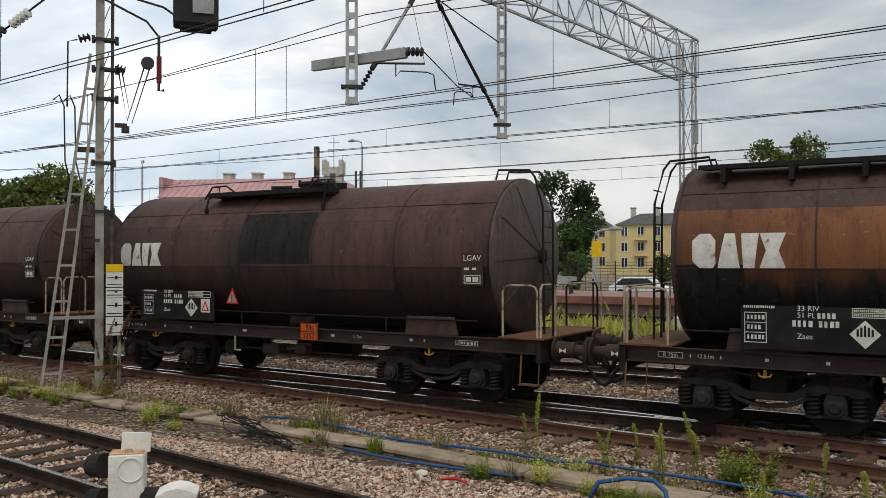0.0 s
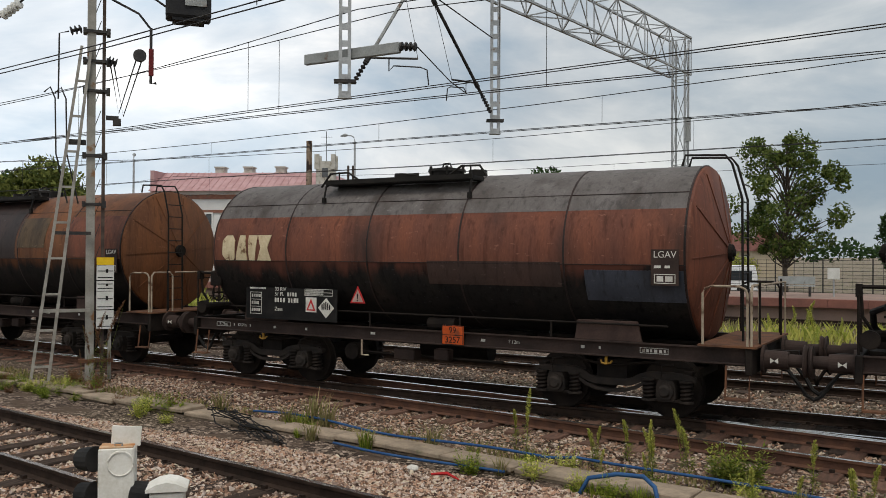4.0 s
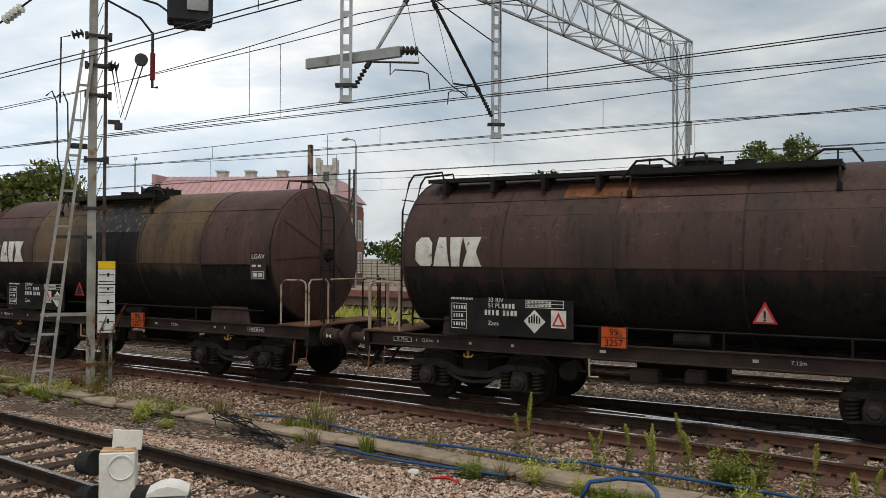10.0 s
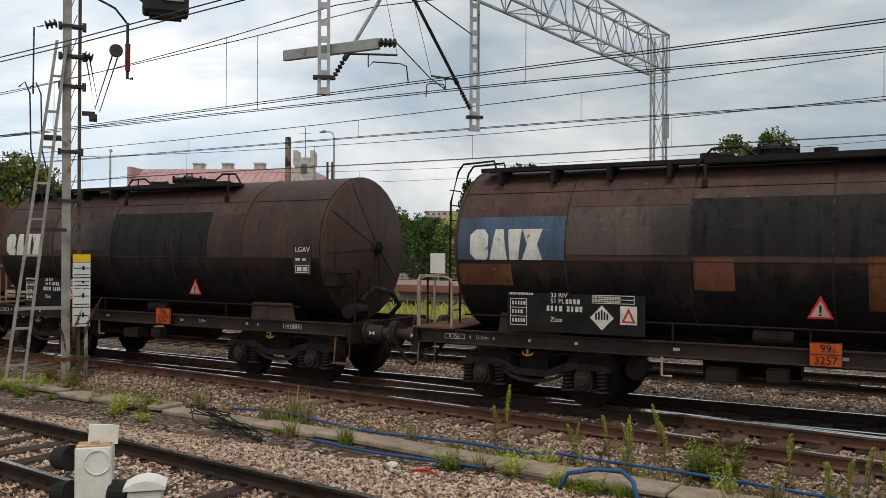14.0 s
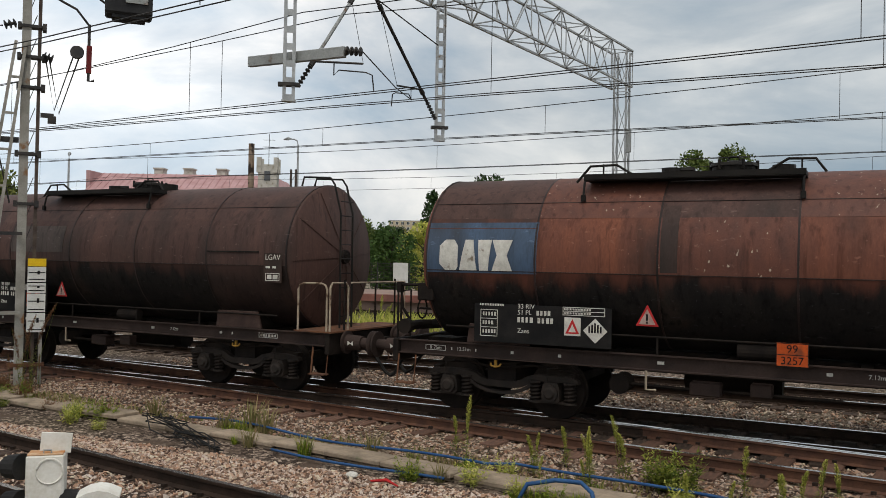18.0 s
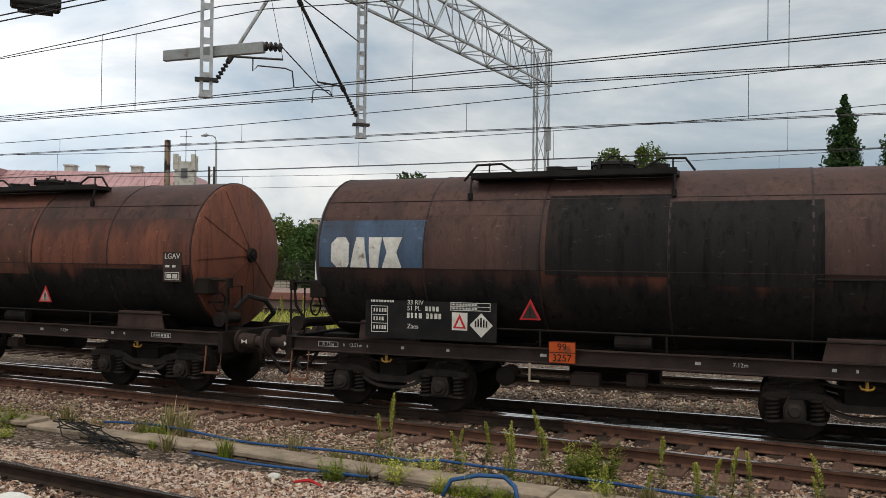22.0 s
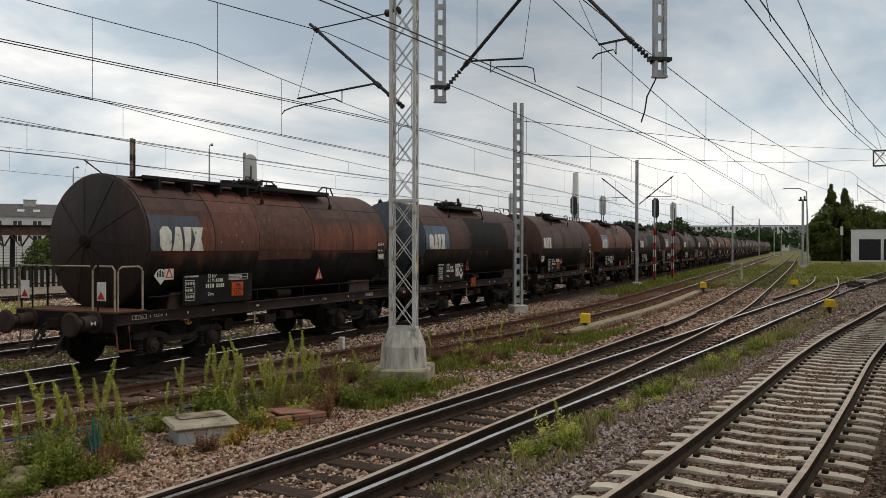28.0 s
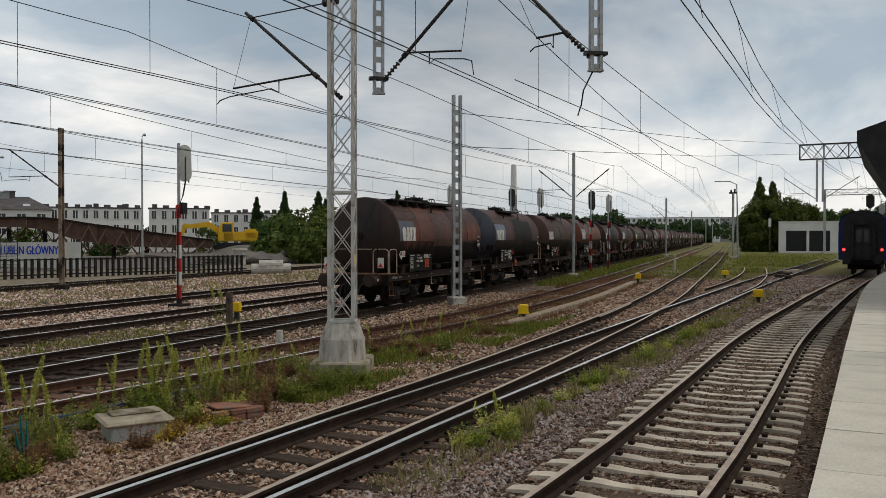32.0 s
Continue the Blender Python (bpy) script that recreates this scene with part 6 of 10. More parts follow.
# tension insulator string on the anchored wire
for p, q, rr, n, mt in (((-18.9, 11.85, 7.6), (-18.45, 11.9, 7.82), 0.10, 3, "darksteel"), ((-18.3, 11.95, 7.88), (-17.7, 12.0, 8.12), 0.12, 5, "label")):
    bm = fresh()
    insulator(bm, p, q, rr, n)
    part("tension_insulator", bm, M[mt], near_mast)
wire("anchor_wire", [(-22.5, 11.4, 6.1), (-18.9, 11.85, 7.6), (-17.2, 12.1, 8.4), (-15.4, 12.25, 9.2)], 0.02, near_mast)
for dx in (-0.8, -0.62):
    wire("loop_wire", [tuple(face @ Vector(v)) for v in ((dx - 0.1, -0.15, 5.4), (dx, -0.15, 5.5), (dx + 0.08, -0.15, 5.3), (dx + 0.1, -0.15, 4.3), (dx + 0.3, -0.15, 3.4))], 0.014, near_mast)
bm = fresh()
box(bm, 0.14, 0.36, -0.1, 0.02, 4.98, 5.05)
box(bm, 0.26, 0.4, -0.13, 0.03, 4.88, 5.0)
put("floodlight", bm, M["darksteel"], near_mast, face)
bm = fresh()
box(bm, -0.5, -0.2, -0.1, 0.1, 4.5, 4.58)
put("bracket", bm, M["darksteel"], near_mast, face)
bm = fresh()
box(bm, 0.0, 0.30, -0.13, -0.10, 2.28, 2.42)
put("board_top", bm, M["yellow"], near_mast, face, "yellow strip above the boards")
for z0, z1 in ((2.0, 2.27), (1.8, 1.98), (1.46, 1.79), (1.1, 1.44)):
    bm = fresh()
    box(bm, 0.0, 0.30, -0.13, -0.10, z0, z1)
    put("notice_board", bm, M["label"], near_mast, face)
    bm = fresh()
    for k in range(2):
        box(bm, 0.02, 0.28, -0.134, -0.13, z0 + 0.04 + k * (z1 - z0) * 0.45, z0 + 0.055 + k * (z1 - z0) * 0.45)
    box(bm, 0.16, 0.2, -0.134, -0.13, z0 + (z1 - z0) * 0.5, z0 + (z1 - z0) * 0.75)
    tagged(put("writing", bm, M["board"], near_mast, face), kind="stuff")
bm = fresh()
box(bm, -0.3, 0.3, -0.08, 0.08, 0.48, 0.54)
put("brace", bm, M["rustplate"], near_mast, face)
bm = fresh()
box(bm, 0.2, 0.26, -0.05, 0.05, -0.3, 1.2)
put("stub_post", bm, M["mastpale"], near_mast, face)

M["laddergrey"] = surf("ladder_grey", (0.36, 0.34, 0.30), (0.24, 0.225, 0.195), 4.0, 0.6, 0.2, 0.05)
ladder = thing("ladder", "grey steel ladder leaning against the mast", "ladder")
for s in (-1, 1):
    bm = fresh()
    bar(bm, (-0.98 + s * 0.15, -0.2, -0.2), (-0.2 + s * 0.08, -0.12, 6.3), 0.045, 0.05)
    put("ladder_rail", bm, M["laddergrey"], ladder, face)
for k in range(9):
    t = 0.1 + k * 0.1
    bm = fresh()
    x, y, z = -0.98 + 0.78 * t, -0.2 + 0.08 * t, -0.2 + 6.5 * t
    bar(bm, (x - 0.15 + 0.07 * t, y, z), (x + 0.15 - 0.07 * t, y, z), 0.04, 0.04)
    put("rung", bm, M["laddergrey"], ladder, face)
for z, x in ((1.42, -0.95), (2.83, -0.75)):
    bm = fresh()
    box(bm, x, -0.1, -0.18, -0.13, z, z + 0.06)
    put("stay", bm, M["mastpale"] if z < 2 else M["darksteel"], ladder, face)
bm = fresh()
box(bm, -1.2, -0.8, -0.4, 0.05, -0.3, -0.02)
put("foot_block", bevelled(bm, 0.05), M["rustplate"], ladder, face)

# lattice mast on its concrete footing
m3 = thing("catenary_mast", "pale grey square lattice mast on a chipped concrete footing", "catenary mast")
MM = Matrix.Translation((14.68, 7.75, 0)) @ Matrix.Rotation(radians(20), 4, "Z")
hw = 0.225  # half the mast width
for sx in (-1, 1):
    for sy in (-1, 1):
        bm = fresh()
        box(bm, sx * hw - 0.03, sx * hw + 0.03, sy * hw - 0.03, sy * hw + 0.03, 0.8, 9.8)
        put("leg", bm, M["mastwhite"], m3, MM)
for k, (a, b) in enumerate((((-1, -1), (1, -1)), ((1, -1), (1, 1)), ((1, 1), (-1, 1)), ((-1, 1), (-1, -1)))):
    z, i = 0.92, 0
    while z < 9.4:
        for u, v in ((a, b), (b, a)):
            bm = fresh()
            bar(bm, (u[0] * hw, u[1] * hw, z), (v[0] * hw, v[1] * hw, z + 0.6), 0.05, 0.014)
            put("lacing_bar", bm, M["mastwhite"], m3, MM)
        z += 0.62
    bm = fresh()
    bar(bm, (a[0] * hw, a[1] * hw, 3.36), (b[0] * hw, b[1] * hw, 3.36), 0.08, 0.05)
    put("batten", bm, M["mastwhite"], m3, MM)
    bm = fresh()
    bar(bm, (a[0] * hw, a[1] * hw, 0.89), (b[0] * hw, b[1] * hw, 0.89), 0.09, 0.05)
    put("base_frame", bm, M["mastwhite"], m3, MM)
bm = fresh()
rows = []
for z, r in ((-0.3, 0.47), (0.15, 0.47), (0.56, 0.44), (0.86, 0.32)):
    rows.append([bm.verts.new((r * math.cos((k + 0.5) * math.tau / 8) * 1.08, r * math.sin((k + 0.5) * math.tau / 8), z)) for k in range(8)])
for a, b in zip(rows, rows[1:]):
    for k in range(8):
        bm.faces.new((a[k], a[(k + 1) % 8], b[(k + 1) % 8], b[k]))
bm.faces.new(rows[-1])
M["footing"] = surf("weathered_footing", (0.50, 0.47, 0.42), (0.30, 0.28, 0.24), 5.0, 0.85, bump=0.3, spots=((0.14, 0.13, 0.11), 5.0, 0.6), stretch=(2, 2, 0.5))
put("footing", bm, M["footing"], m3, MM)
bm = fresh()
box(bm, -0.62, 0.62, -0.55, 0.55, -0.3, 0.16)
put("base_slab", bevelled(bm, 0.03), M["oldconc"], m3, MM)
bm = fresh()
box(bm, -0.18, 0.18, -0.23, -0.2, 1.95, 2.15)
put("yellow_band", bm, M["yellow"], m3, MM, "faded yellow paint band")
cantilever((14.85, 7.85, 5.2), (15.6, 10.55, 7.3), (15.9, 11.5, 5.45), m3)
bm = fresh()
insulator(bm, (14.8, 7.9, 7.1), (14.9, 8.3, 7.1), 0.08, 4)
tube(bm, [(14.9, 8.3, 7.1), (15.5, 10.4, 7.15)], 0.014, 5)
part("tie_rod", bm, M["darksteel"], m3)

p2 = thing("catenary_portal", "second lattice portal with hanging posts over the siding and platform track", "catenary portal")
lattice_beam((16.6, 9.4, 9.6), (14.6, -2.8, 9.6), 0.7, 1.2, 14, "lacing", M["galv"], p2, 0.07, 0.04)
lattice_beam((14.6, -2.8, 0.7), (14.6, -2.8, 10.2), 0.42, 0.5, 12, "post_lacing", M["galv"], p2, 0.08, 0.035)
bm = fresh()
bar(bm, (14.75, 7.65, 9.6), (16.3, 7.65, 9.6), 0.12, 0.12)
part("tie_beam", bm, M["galv"], p2)
drop_post(16.2, 7.7, 5.5, 9.1, -1.0, p2)
drop_post(15.4, 3.0, 5.5, 9.1, -1.0, p2)
cantilever((16.2, 7.6, 5.75), (15.8, 5.4, 7.7), (16.2, 5.6, 5.75), p2, "darksteel")
cantilever((15.4, 3.1, 5.75), (15.9, 4.9, 7.7), (15.7, 4.3, 6.0), p2)
wire("jumper", [(15.4, 3.05, 5.5), (15.3, 3.2, 5.15), (15.35, 3.25, 4.9), (15.3, 3.3, 4.7)], 0.012, p2)


M["railing"] = surf("railing_dark", (0.016, 0.015, 0.015), (0.03, 0.027, 0.025), 2.0, 0.7, bump=0.05)
M["bandwhite"] = surf("signal_post_white", (0.66, 0.65, 0.61), (0.56, 0.55, 0.51), 5.0, 0.55, bump=0.02)


def plain_mast(x, y, z, w, material, label, arms=(), lattice=True, yaw=0.35, foot="paleconc"):
    t = thing("catenary_mast", label, "catenary mast")
    m = Matrix.Translation((x, y, 0)) @ Matrix.Rotation(yaw, 4, "Z")
    for s in (-1, 1):
        bm = fresh()
        box(bm, s * w / 2 - w * 0.16, s * w / 2 + w * 0.16, -0.08, 0.08, -0.3, z)
        put("channel", bm, material, t, m)
    bm = fresh()
    zz = 0.2
    while zz < z - 0.4:
        bar(bm, (-w / 2, 0, zz), (w / 2, 0, zz + 0.35), 0.05, 0.02) if lattice else box(bm, -w / 2, w / 2, -0.02, 0.02, zz, zz + 0.2)
        zz += 0.7 if lattice else 0.45
    tagged(put("lacing", bm, material, t, m), kind="stuff")
    bm = fresh()
    box(bm, -w, w, -0.3, 0.3, -0.3, 0.12)
    put("footing", bevelled(bm, 0.03), M[foot], t, m)
    for (ax, ay, az), (bx, by, bz), (cx, cy, cz) in arms:
        cantilever((ax, ay, az), (bx, by, bz), (cx, cy, cz), t, "darksteel")
    return t


plain_mast(32.25, 11.86, 8.2, 0.30, M["galv"], "pale two-channel mast beside the tank train", lattice=False, yaw=-0.75)
plain_mast(56.0, 12.35, 8.1, 0.3, M["galv"], "slim pale mast with arms to both sides", (((56, 12.2, 5.2), (56, 10, 7.0), (56, 9.8, 5.6)), ((56, 12.5, 5.2), (56, 14.7, 7.0), (56, 14.8, 5.6))), False)
for x, y in ((123, 14.0), (184, 15.8), (250, 17.6), (310, 19.6)):
    plain_mast(x, y, 8.0, 0.3, M["galv"], "slim pale mast far along the line", (((x, y + 0.1, 5.2), (x, y + 2, 7.0), (x, y + 2.2, 5.6)),), False)
M["mastochre"] = surf("mast_ochre_rust", (0.17, 0.11, 0.07), (0.30, 0.24, 0.18), 1.6, 0.8, 0.1, 0.1, spots=((0.04, 0.03, 0.025), 1.2, 0.5))
plain_mast(33.3, 33.5, 8.0, 0.26, M["mastochre"], "rust-streaked ochre mast behind the tracks", (((33.3, 33.7, 5.1), (32.6, 36.2, 6.95), (32.6, 36.8, 5.8)),), foot="railing")
plain_mast(115.5, 4.8, 8.2, 0.35, M["galv"], "pale signal mast on the grass", (), False)
shedmast = plain_mast(158, -8.1, 10.6, 0.55, M["galv"], "pale lattice mast by the white shed carrying a crossbeam")
lattice_beam((158, -8.1, 10.1), (156, -30, 10.1), 0.6, 0.95, 16, "crossbeam", M["galv"], shedmast, 0.1, 0.07)
ws = thing("railway_signal", "slim signal with a small white head on the grass", "railway signal")
x, y = 140.0, 0.49
bm = fresh()
tube(bm, [(x, y, -0.3), (x, y, 4.2)], 0.09, 8)
part("post", bm, M["mastrust"], ws)
bm = fresh()
box(bm, x - 0.2, x + 0.2, y - 0.2, y + 0.2, 4.1, 5.4)
part("head", bevelled(bm, 0.06), M["label"], ws)
lp = thing("lamp_pole", "thin grey lamp pole with a short arm beside the signal mast", "lamp pole")
bm = fresh()
tube(bm, [(116, 4.25, -0.3), (116, 4.3, 6.2), (116, 4.4, 9.3), (116, 5.2, 9.7), (116, 6.6, 9.75)], [0.14, 0.1, 0.08, 0.07, 0.05], 8)
part("pole", bm, M["greymast"], lp)
bm = fresh()
box(bm, 115.9, 116.1, 6.3, 7.1, 9.68, 9.8)
part("lamp_head", bm, M["greymast"], lp)
sb = thing("line_switch", "grey switching device on the head of the signal mast", "switch")
for z0, z1, y0, y1 in ((8.1, 8.3, 4.3, 5.3), (8.3, 8.7, 4.5, 4.7), (8.3, 8.6, 4.95, 5.15)):
    bm = fresh()
    box(bm, 115.3, 115.7, y0, y1, z0, z1)
    part("device", bm, M["darksteel"], sb)
plain_mast(13.5, 36.5, 8.3, 0.26, M["mastrust"], "dark mast by the far platform")
plain_mast(-30.5, 42.5, 7.9, 0.3, M["mastrust"], "dark mast behind the train", (((-30.5, 42.3, 5.3), (-29, 40.6, 6.6), (-29, 40.5, 5.6)),))

# portal far along the platform track
p3 = thing("catenary_portal", "far lattice portal over the platform track", "catenary portal")
lattice_beam((95, -2.5, 11.2), (93, -16, 11.2), 0.6, 1.5, 12, "lacing", M["darksteel"], p3, 0.1, 0.07)
bm = fresh()
box(bm, 94.3, 94.5, -4.2, -4.0, 6.1, 10.6)
box(bm, 94.3, 94.5, -4.75, -4.55, 6.1, 10.6)
part("post", bm, M["galv"], p3)
cantilever((94.4, -4.0, 6.4), (94.4, -1.0, 8.6), (94.4, -1.3, 6.2), p3, "darksteel")
cantilever((94.4, -4.75, 6.4), (94.4, -8.0, 8.6), (94.4, -8.3, 6.2), p3, "darksteel")
for z0, z1 in ((7.5, 12.0), (6.15, 11.0)):
    wire("cross_wire", [(32.3, 11.86, z0), (63, 4.4, (z0 + z1) / 2 - 0.35), (94.4, -2.7, z1)], 0.012, p3)


def lamp_post(x, y, z, yaw, label="slim grey street lamp with a curved arm"):
    t = thing("street_lamp", label, "street lamp")
    m = Matrix.Translation((x, y, 0)) @ Matrix.Rotation(yaw, 4, "Z")
    bm = fresh()
    tube(bm, [(0, 0, -0.2), (0, 0, z - 0.5), (0.12, 0, z - 0.15), (0.4, 0, z), (0.9, 0, z + 0.05)], [0.11, 0.075, 0.06, 0.05, 0.05], 8)
    put("pole", bm, M["galv"], t, m)
    bm = fresh()
    tube(bm, [(0.8, 0, z + 0.06), (1.1, 0, z + 0.1), (1.6, 0, z + 0.06)], [0.06, 0.15, 0.05], 8)
    put("lamp_head", bm, M["greymast"], t, m)
    return t


for az, el, d, yaw in ((-35.4, 7.9, 70, 3.0), (-49.4, 6.2, 75, 2.4), (13.4, 9.7, 62, 0.2), (36.0, 8.4, 60, 0.3), (49.5, 6.46, 87, 0.5), (41.4, 4.75, 100, 0.5), (-20.0, 1.9, 48, 0.2)):
    lamp_post(d * math.sin(radians(az)), d * math.cos(radians(az)), 2.5 + d * math.tan(radians(el)), yaw)

dark = thing("lamp_pole", "tall dark lamp pole behind the train", "lamp pole")
bm = fresh()
tube(bm, [(13.1, 27, -0.2), (13.1, 27, 11.4)], [0.16, 0.13], 10)
part("pole", bm, M["mastrust"], dark)
bm = fresh()
box(bm, 12.6, 13.0, 26.85, 27.15, 11.1, 11.3)
part("lamp_head", bm, M["darksteel"], dark)
bm = fresh()
tube(bm, [(13.1, 27, 11.2), (12.9, 27, 11.2)], 0.04, 6)
part("bracket", bm, M["darksteel"], dark)

sw = thing("switch_mast", "grey post with a switching device and two slanting arms", "catenary mast")
bm = fresh()
box(bm, 18.7, 18.95, 35.2, 35.4, -0.2, 10.0)
part("post", bm, M["galv"], sw)
for x0, x1, z0, z1 in ((18.3, 18.7, 9.9, 10.6), (18.7, 19.2, 9.8, 10.2), (18.4, 18.6, 10.5, 10.9), (18.5, 19.3, 9.4, 9.55)):
    bm = fresh()
    box(bm, x0, x1, 35.1, 35.5, z0, z1)
    part("device", bm, M["darksteel"], sw)
for p, q in (((19, 35.3, 7.3), (22.2, 35.0, 10.2)), ((18.6, 35.3, 6.3), (16.2, 35.2, 8.2))):
    bm = fresh()
    tube(bm, [p, q, (q[0] + (0.6 if q[0] > 19 else -0.6), q[1], q[2] + 0.1)], 0.06, 6)
    part("arm_tube", bm, M["darksteel"], sw)
wire("rope", [(19, 35.3, 9.4), (20.5, 35.2, 9.7), (22.4, 35, 10.2)], 0.02, sw)


def signal_back(x, y, z, r, banded, label):
    """A colour-light signal seen from behind: oval backboard on a post, red and white bands below."""
    t = thing("railway_signal", label, "railway signal")
    if banded:
        for k in range(7):
            bm = fresh()
            tube(bm, [(x, y, 0.12 + k * 0.52), (x, y, 0.64 + k * 0.52)], 0.095, 10)
            part("band", bm, M["red"] if k % 2 == 0 else M["bandwhite"], t)
        bm = fresh()
        tube(bm, [(x, y, -0.3), (x, y, 0.12)], 0.1, 10)
        box(bm, x - 0.32, x + 0.32, y - 0.28, y + 0.28, -0.3, -0.08)
        part("foot", bm, M["railing"], t)
        lo = 3.76
    else:
        lo = -0.2
    bm = fresh()
    tube(bm, [(x, y, lo), (x, y, z)], 0.06, 8)
    part("post", bm, M["galv"], t)
    bm = fresh()
    out = []
    for k in range(16):
        a = k * math.tau / 16
        out.append((0.27 * math.cos(a), z - 0.75 + 0.45 * (1 if math.sin(a) > 0 else -1) + 0.27 * math.sin(a)))
    prism(bm, out, -0.05, 0.05)
    put("backboard", bm, M["label"] if r else M["darksteel"], t, Matrix.Translation((x + 0.35, y, 0)) @ Matrix.Rotation(-0.85, 4, "Z"))
    for s in (-1, 1):
        bm = fresh()
        tube(bm, [(x + 0.35 + s * 0.1, y - 0.12, z - 1.5), (x + 0.35 + s * 0.1, y - 0.12, z - 0.5)], 0.03, 5)
        part("cage_bar", bm, M["darksteel"], t)
    bm = fresh()
    tube(bm, [(x + 0.3, y - 0.1, z - 1.4), (x + 0.15, y - 0.08, z - 2.0), (x - 0.12, y - 0.05, z - 2.6), (x - 0.14, y - 0.05, 0.1)], 0.03, 5)
    part("cable", bm, M["rubber"], t)
    bm = fresh()
    box(bm, x - 0.02, x + 0.26, y - 0.2, y + 0.05, z - 2.75, z - 2.3)
    part("switch_box", bm, M["coachdark"], t)
    return t


signal_back(27.3, 21.55, 6.15, 1, True, "signal with a pale backboard on a red and white banded post")
signal_back(63.0, 12.6, 6.0, 0, True, "signal with a dark backboard on a banded post")
signal_back(69.6, 12.5, 6.0, 1, True, "signal with a pale backboard on a banded post")
for az, d, r in ((73.4, 66, 0), (75.3, 66, 1), (69.3, 62, 1)):
    signal_back(d * math.sin(radians(az)), d * math.cos(radians(az)), 6.3, r, False, "signal standing beyond the tank train")


# ---- trackside things ----
def kerb_y(x):
    return float(KERB(x))


KERB = smooth_line([(-22, 11.6), (-14.2, 10.55), (-9.9, 10.1), (-5.8, 9.72), (-2.6, 9.3), (1.5, 8.95), (2.7, 8.85)])
duct = thing("cable_duct", "weathered concrete cable duct with lifted covers along the track", "cable duct", kind="structure")
rng = random.Random(5)
x = -21.0
while x < 2.4:
    ln = rng.uniform(0.9, 1.25)
    sl = math.atan2(kerb_y(x + ln) - kerb_y(x), ln)
    bm = fresh()
    box(bm, 0.003, ln - 0.004, -0.02 + rng.uniform(-0.03, 0.03), 0.46, -0.10, -0.035)
    bevelled(bm, 0.012)
    for v in bm.verts:
        v.co.z += 0.012 * noise.noise((x + v.co.x * 2, v.co.y * 5, 1.0))
    o = part("duct_cover", bm, M["kerb"], duct)
    o.matrix_basis = Matrix.Translation((x, kerb_y(x), rng.uniform(-0.075, -0.03))) @ Matrix.Rotation(sl + rng.uniform(-0.015, 0.015), 4, "Z") @ Matrix.Rotation(rng.uniform(-0.06, 0.03), 4, "X") @ Matrix.Rotation(rng.uniform(-0.015, 0.015), 4, "Y")
    bm = fresh()
    box(bm, 0.02, ln - 0.02, 0.02, 0.08, -0.34, -0.17)
    o = part("duct_wall", bm, M["kerb"], duct)
    o.matrix_basis = Matrix.Translation((x, kerb_y(x), 0)) @ Matrix.Rotation(sl, 4, "Z")
    x += ln

hose = thing("blue_conduit", "bright blue plastic conduit lying on the ballast", "conduit")
bm = fresh()
pts = [(xx, float(KERB(xx)) + 0.62 + 0.10 * math.sin(xx * 1.3) + (0.25 if xx > -4 else 0), -0.10 + 0.05 * math.sin(xx * 0.9) ** 2) for xx in np.arange(-9.6, 2.6, 0.3)]
pts += [(3.4, 10.35, -0.1), (4.6, 10.6, -0.12), (5.8, 10.75, -0.12), (7.2, 10.3, -0.12), (8.7, 9.85, -0.12), (10.5, 9.6, -0.13), (12.6, 9.35, -0.14)]
tube(bm, pts, 0.019, 8)
part("conduit_tube", bm, M["bluepipe"], hose, smooth=True)
hose = thing("blue_conduit", "second blue conduit beside the duct wall", "conduit")
bm = fresh()
tube(bm, [(xx, float(KERB(xx)) - 0.2 - 0.1 * math.sin((xx + 7.2) * 1.5), -0.13) for xx in np.arange(-7.2, -4.3, 0.25)], 0.019, 8)
part("conduit_tube", bm, M["bluepipe"], hose, smooth=True)
hose = thing("blue_conduit", "blue-grey conduit looping out of the duct", "conduit")
bm = fresh()
tube(bm, [(-3.4, 9.15, -0.2), (-3.3, 9.2, 0.0), (-3.0, 9.3, 0.06), (-2.7, 9.3, 0.07), (-2.55, 9.2, 0.0), (-2.45, 9.05, -0.2)], 0.026, 8)
part("conduit_tube", bm, M["bluepipe"], hose, smooth=True)
rag = thing("plastic_scrap", "crumpled white plastic scrap on the ballast", "litter")
bm = fresh()
bmesh.ops.create_icosphere(bm, subdivisions=2, radius=0.07)
for v in bm.verts:
    v.co *= 1 + 0.5 * noise.noise(v.co * 14)
    v.co.z *= 0.5
o = part("scrap", bm, M["white"], rag)
o.location = (-5.5, 9.0, -0.12)
rag = thing("plastic_scrap", "strip of red plastic on the ballast", "litter")
bm = fresh()
tube(bm, [(-5.2, 8.95, -0.15), (-5.0, 8.98, -0.12), (-4.8, 8.9, -0.15)], [0.015, 0.022, 0.01], 5)
part("scrap", bm, M["red"], rag)
cable = thing("cable_bundle", "tangle of black cables coming out of the duct", "cables")
rng = random.Random(9)
for k in range(11):
    bm = fresh()
    x0 = -10.1 + rng.uniform(0, 0.7)
    pts = [(x0, 10.3 + rng.uniform(-0.1, 0.2), -0.04)]
    for i in range(6):
        pts.append((x0 + 0.36 * i + rng.uniform(-0.16, 0.16), 10.15 - 0.15 * i + rng.uniform(-0.16, 0.16), 0.02 - 0.035 * i + rng.uniform(-0.05, 0.04)))
    tube(bm, pts, 0.010, 5)
    part("cable", bm, M["rubber"], cable)

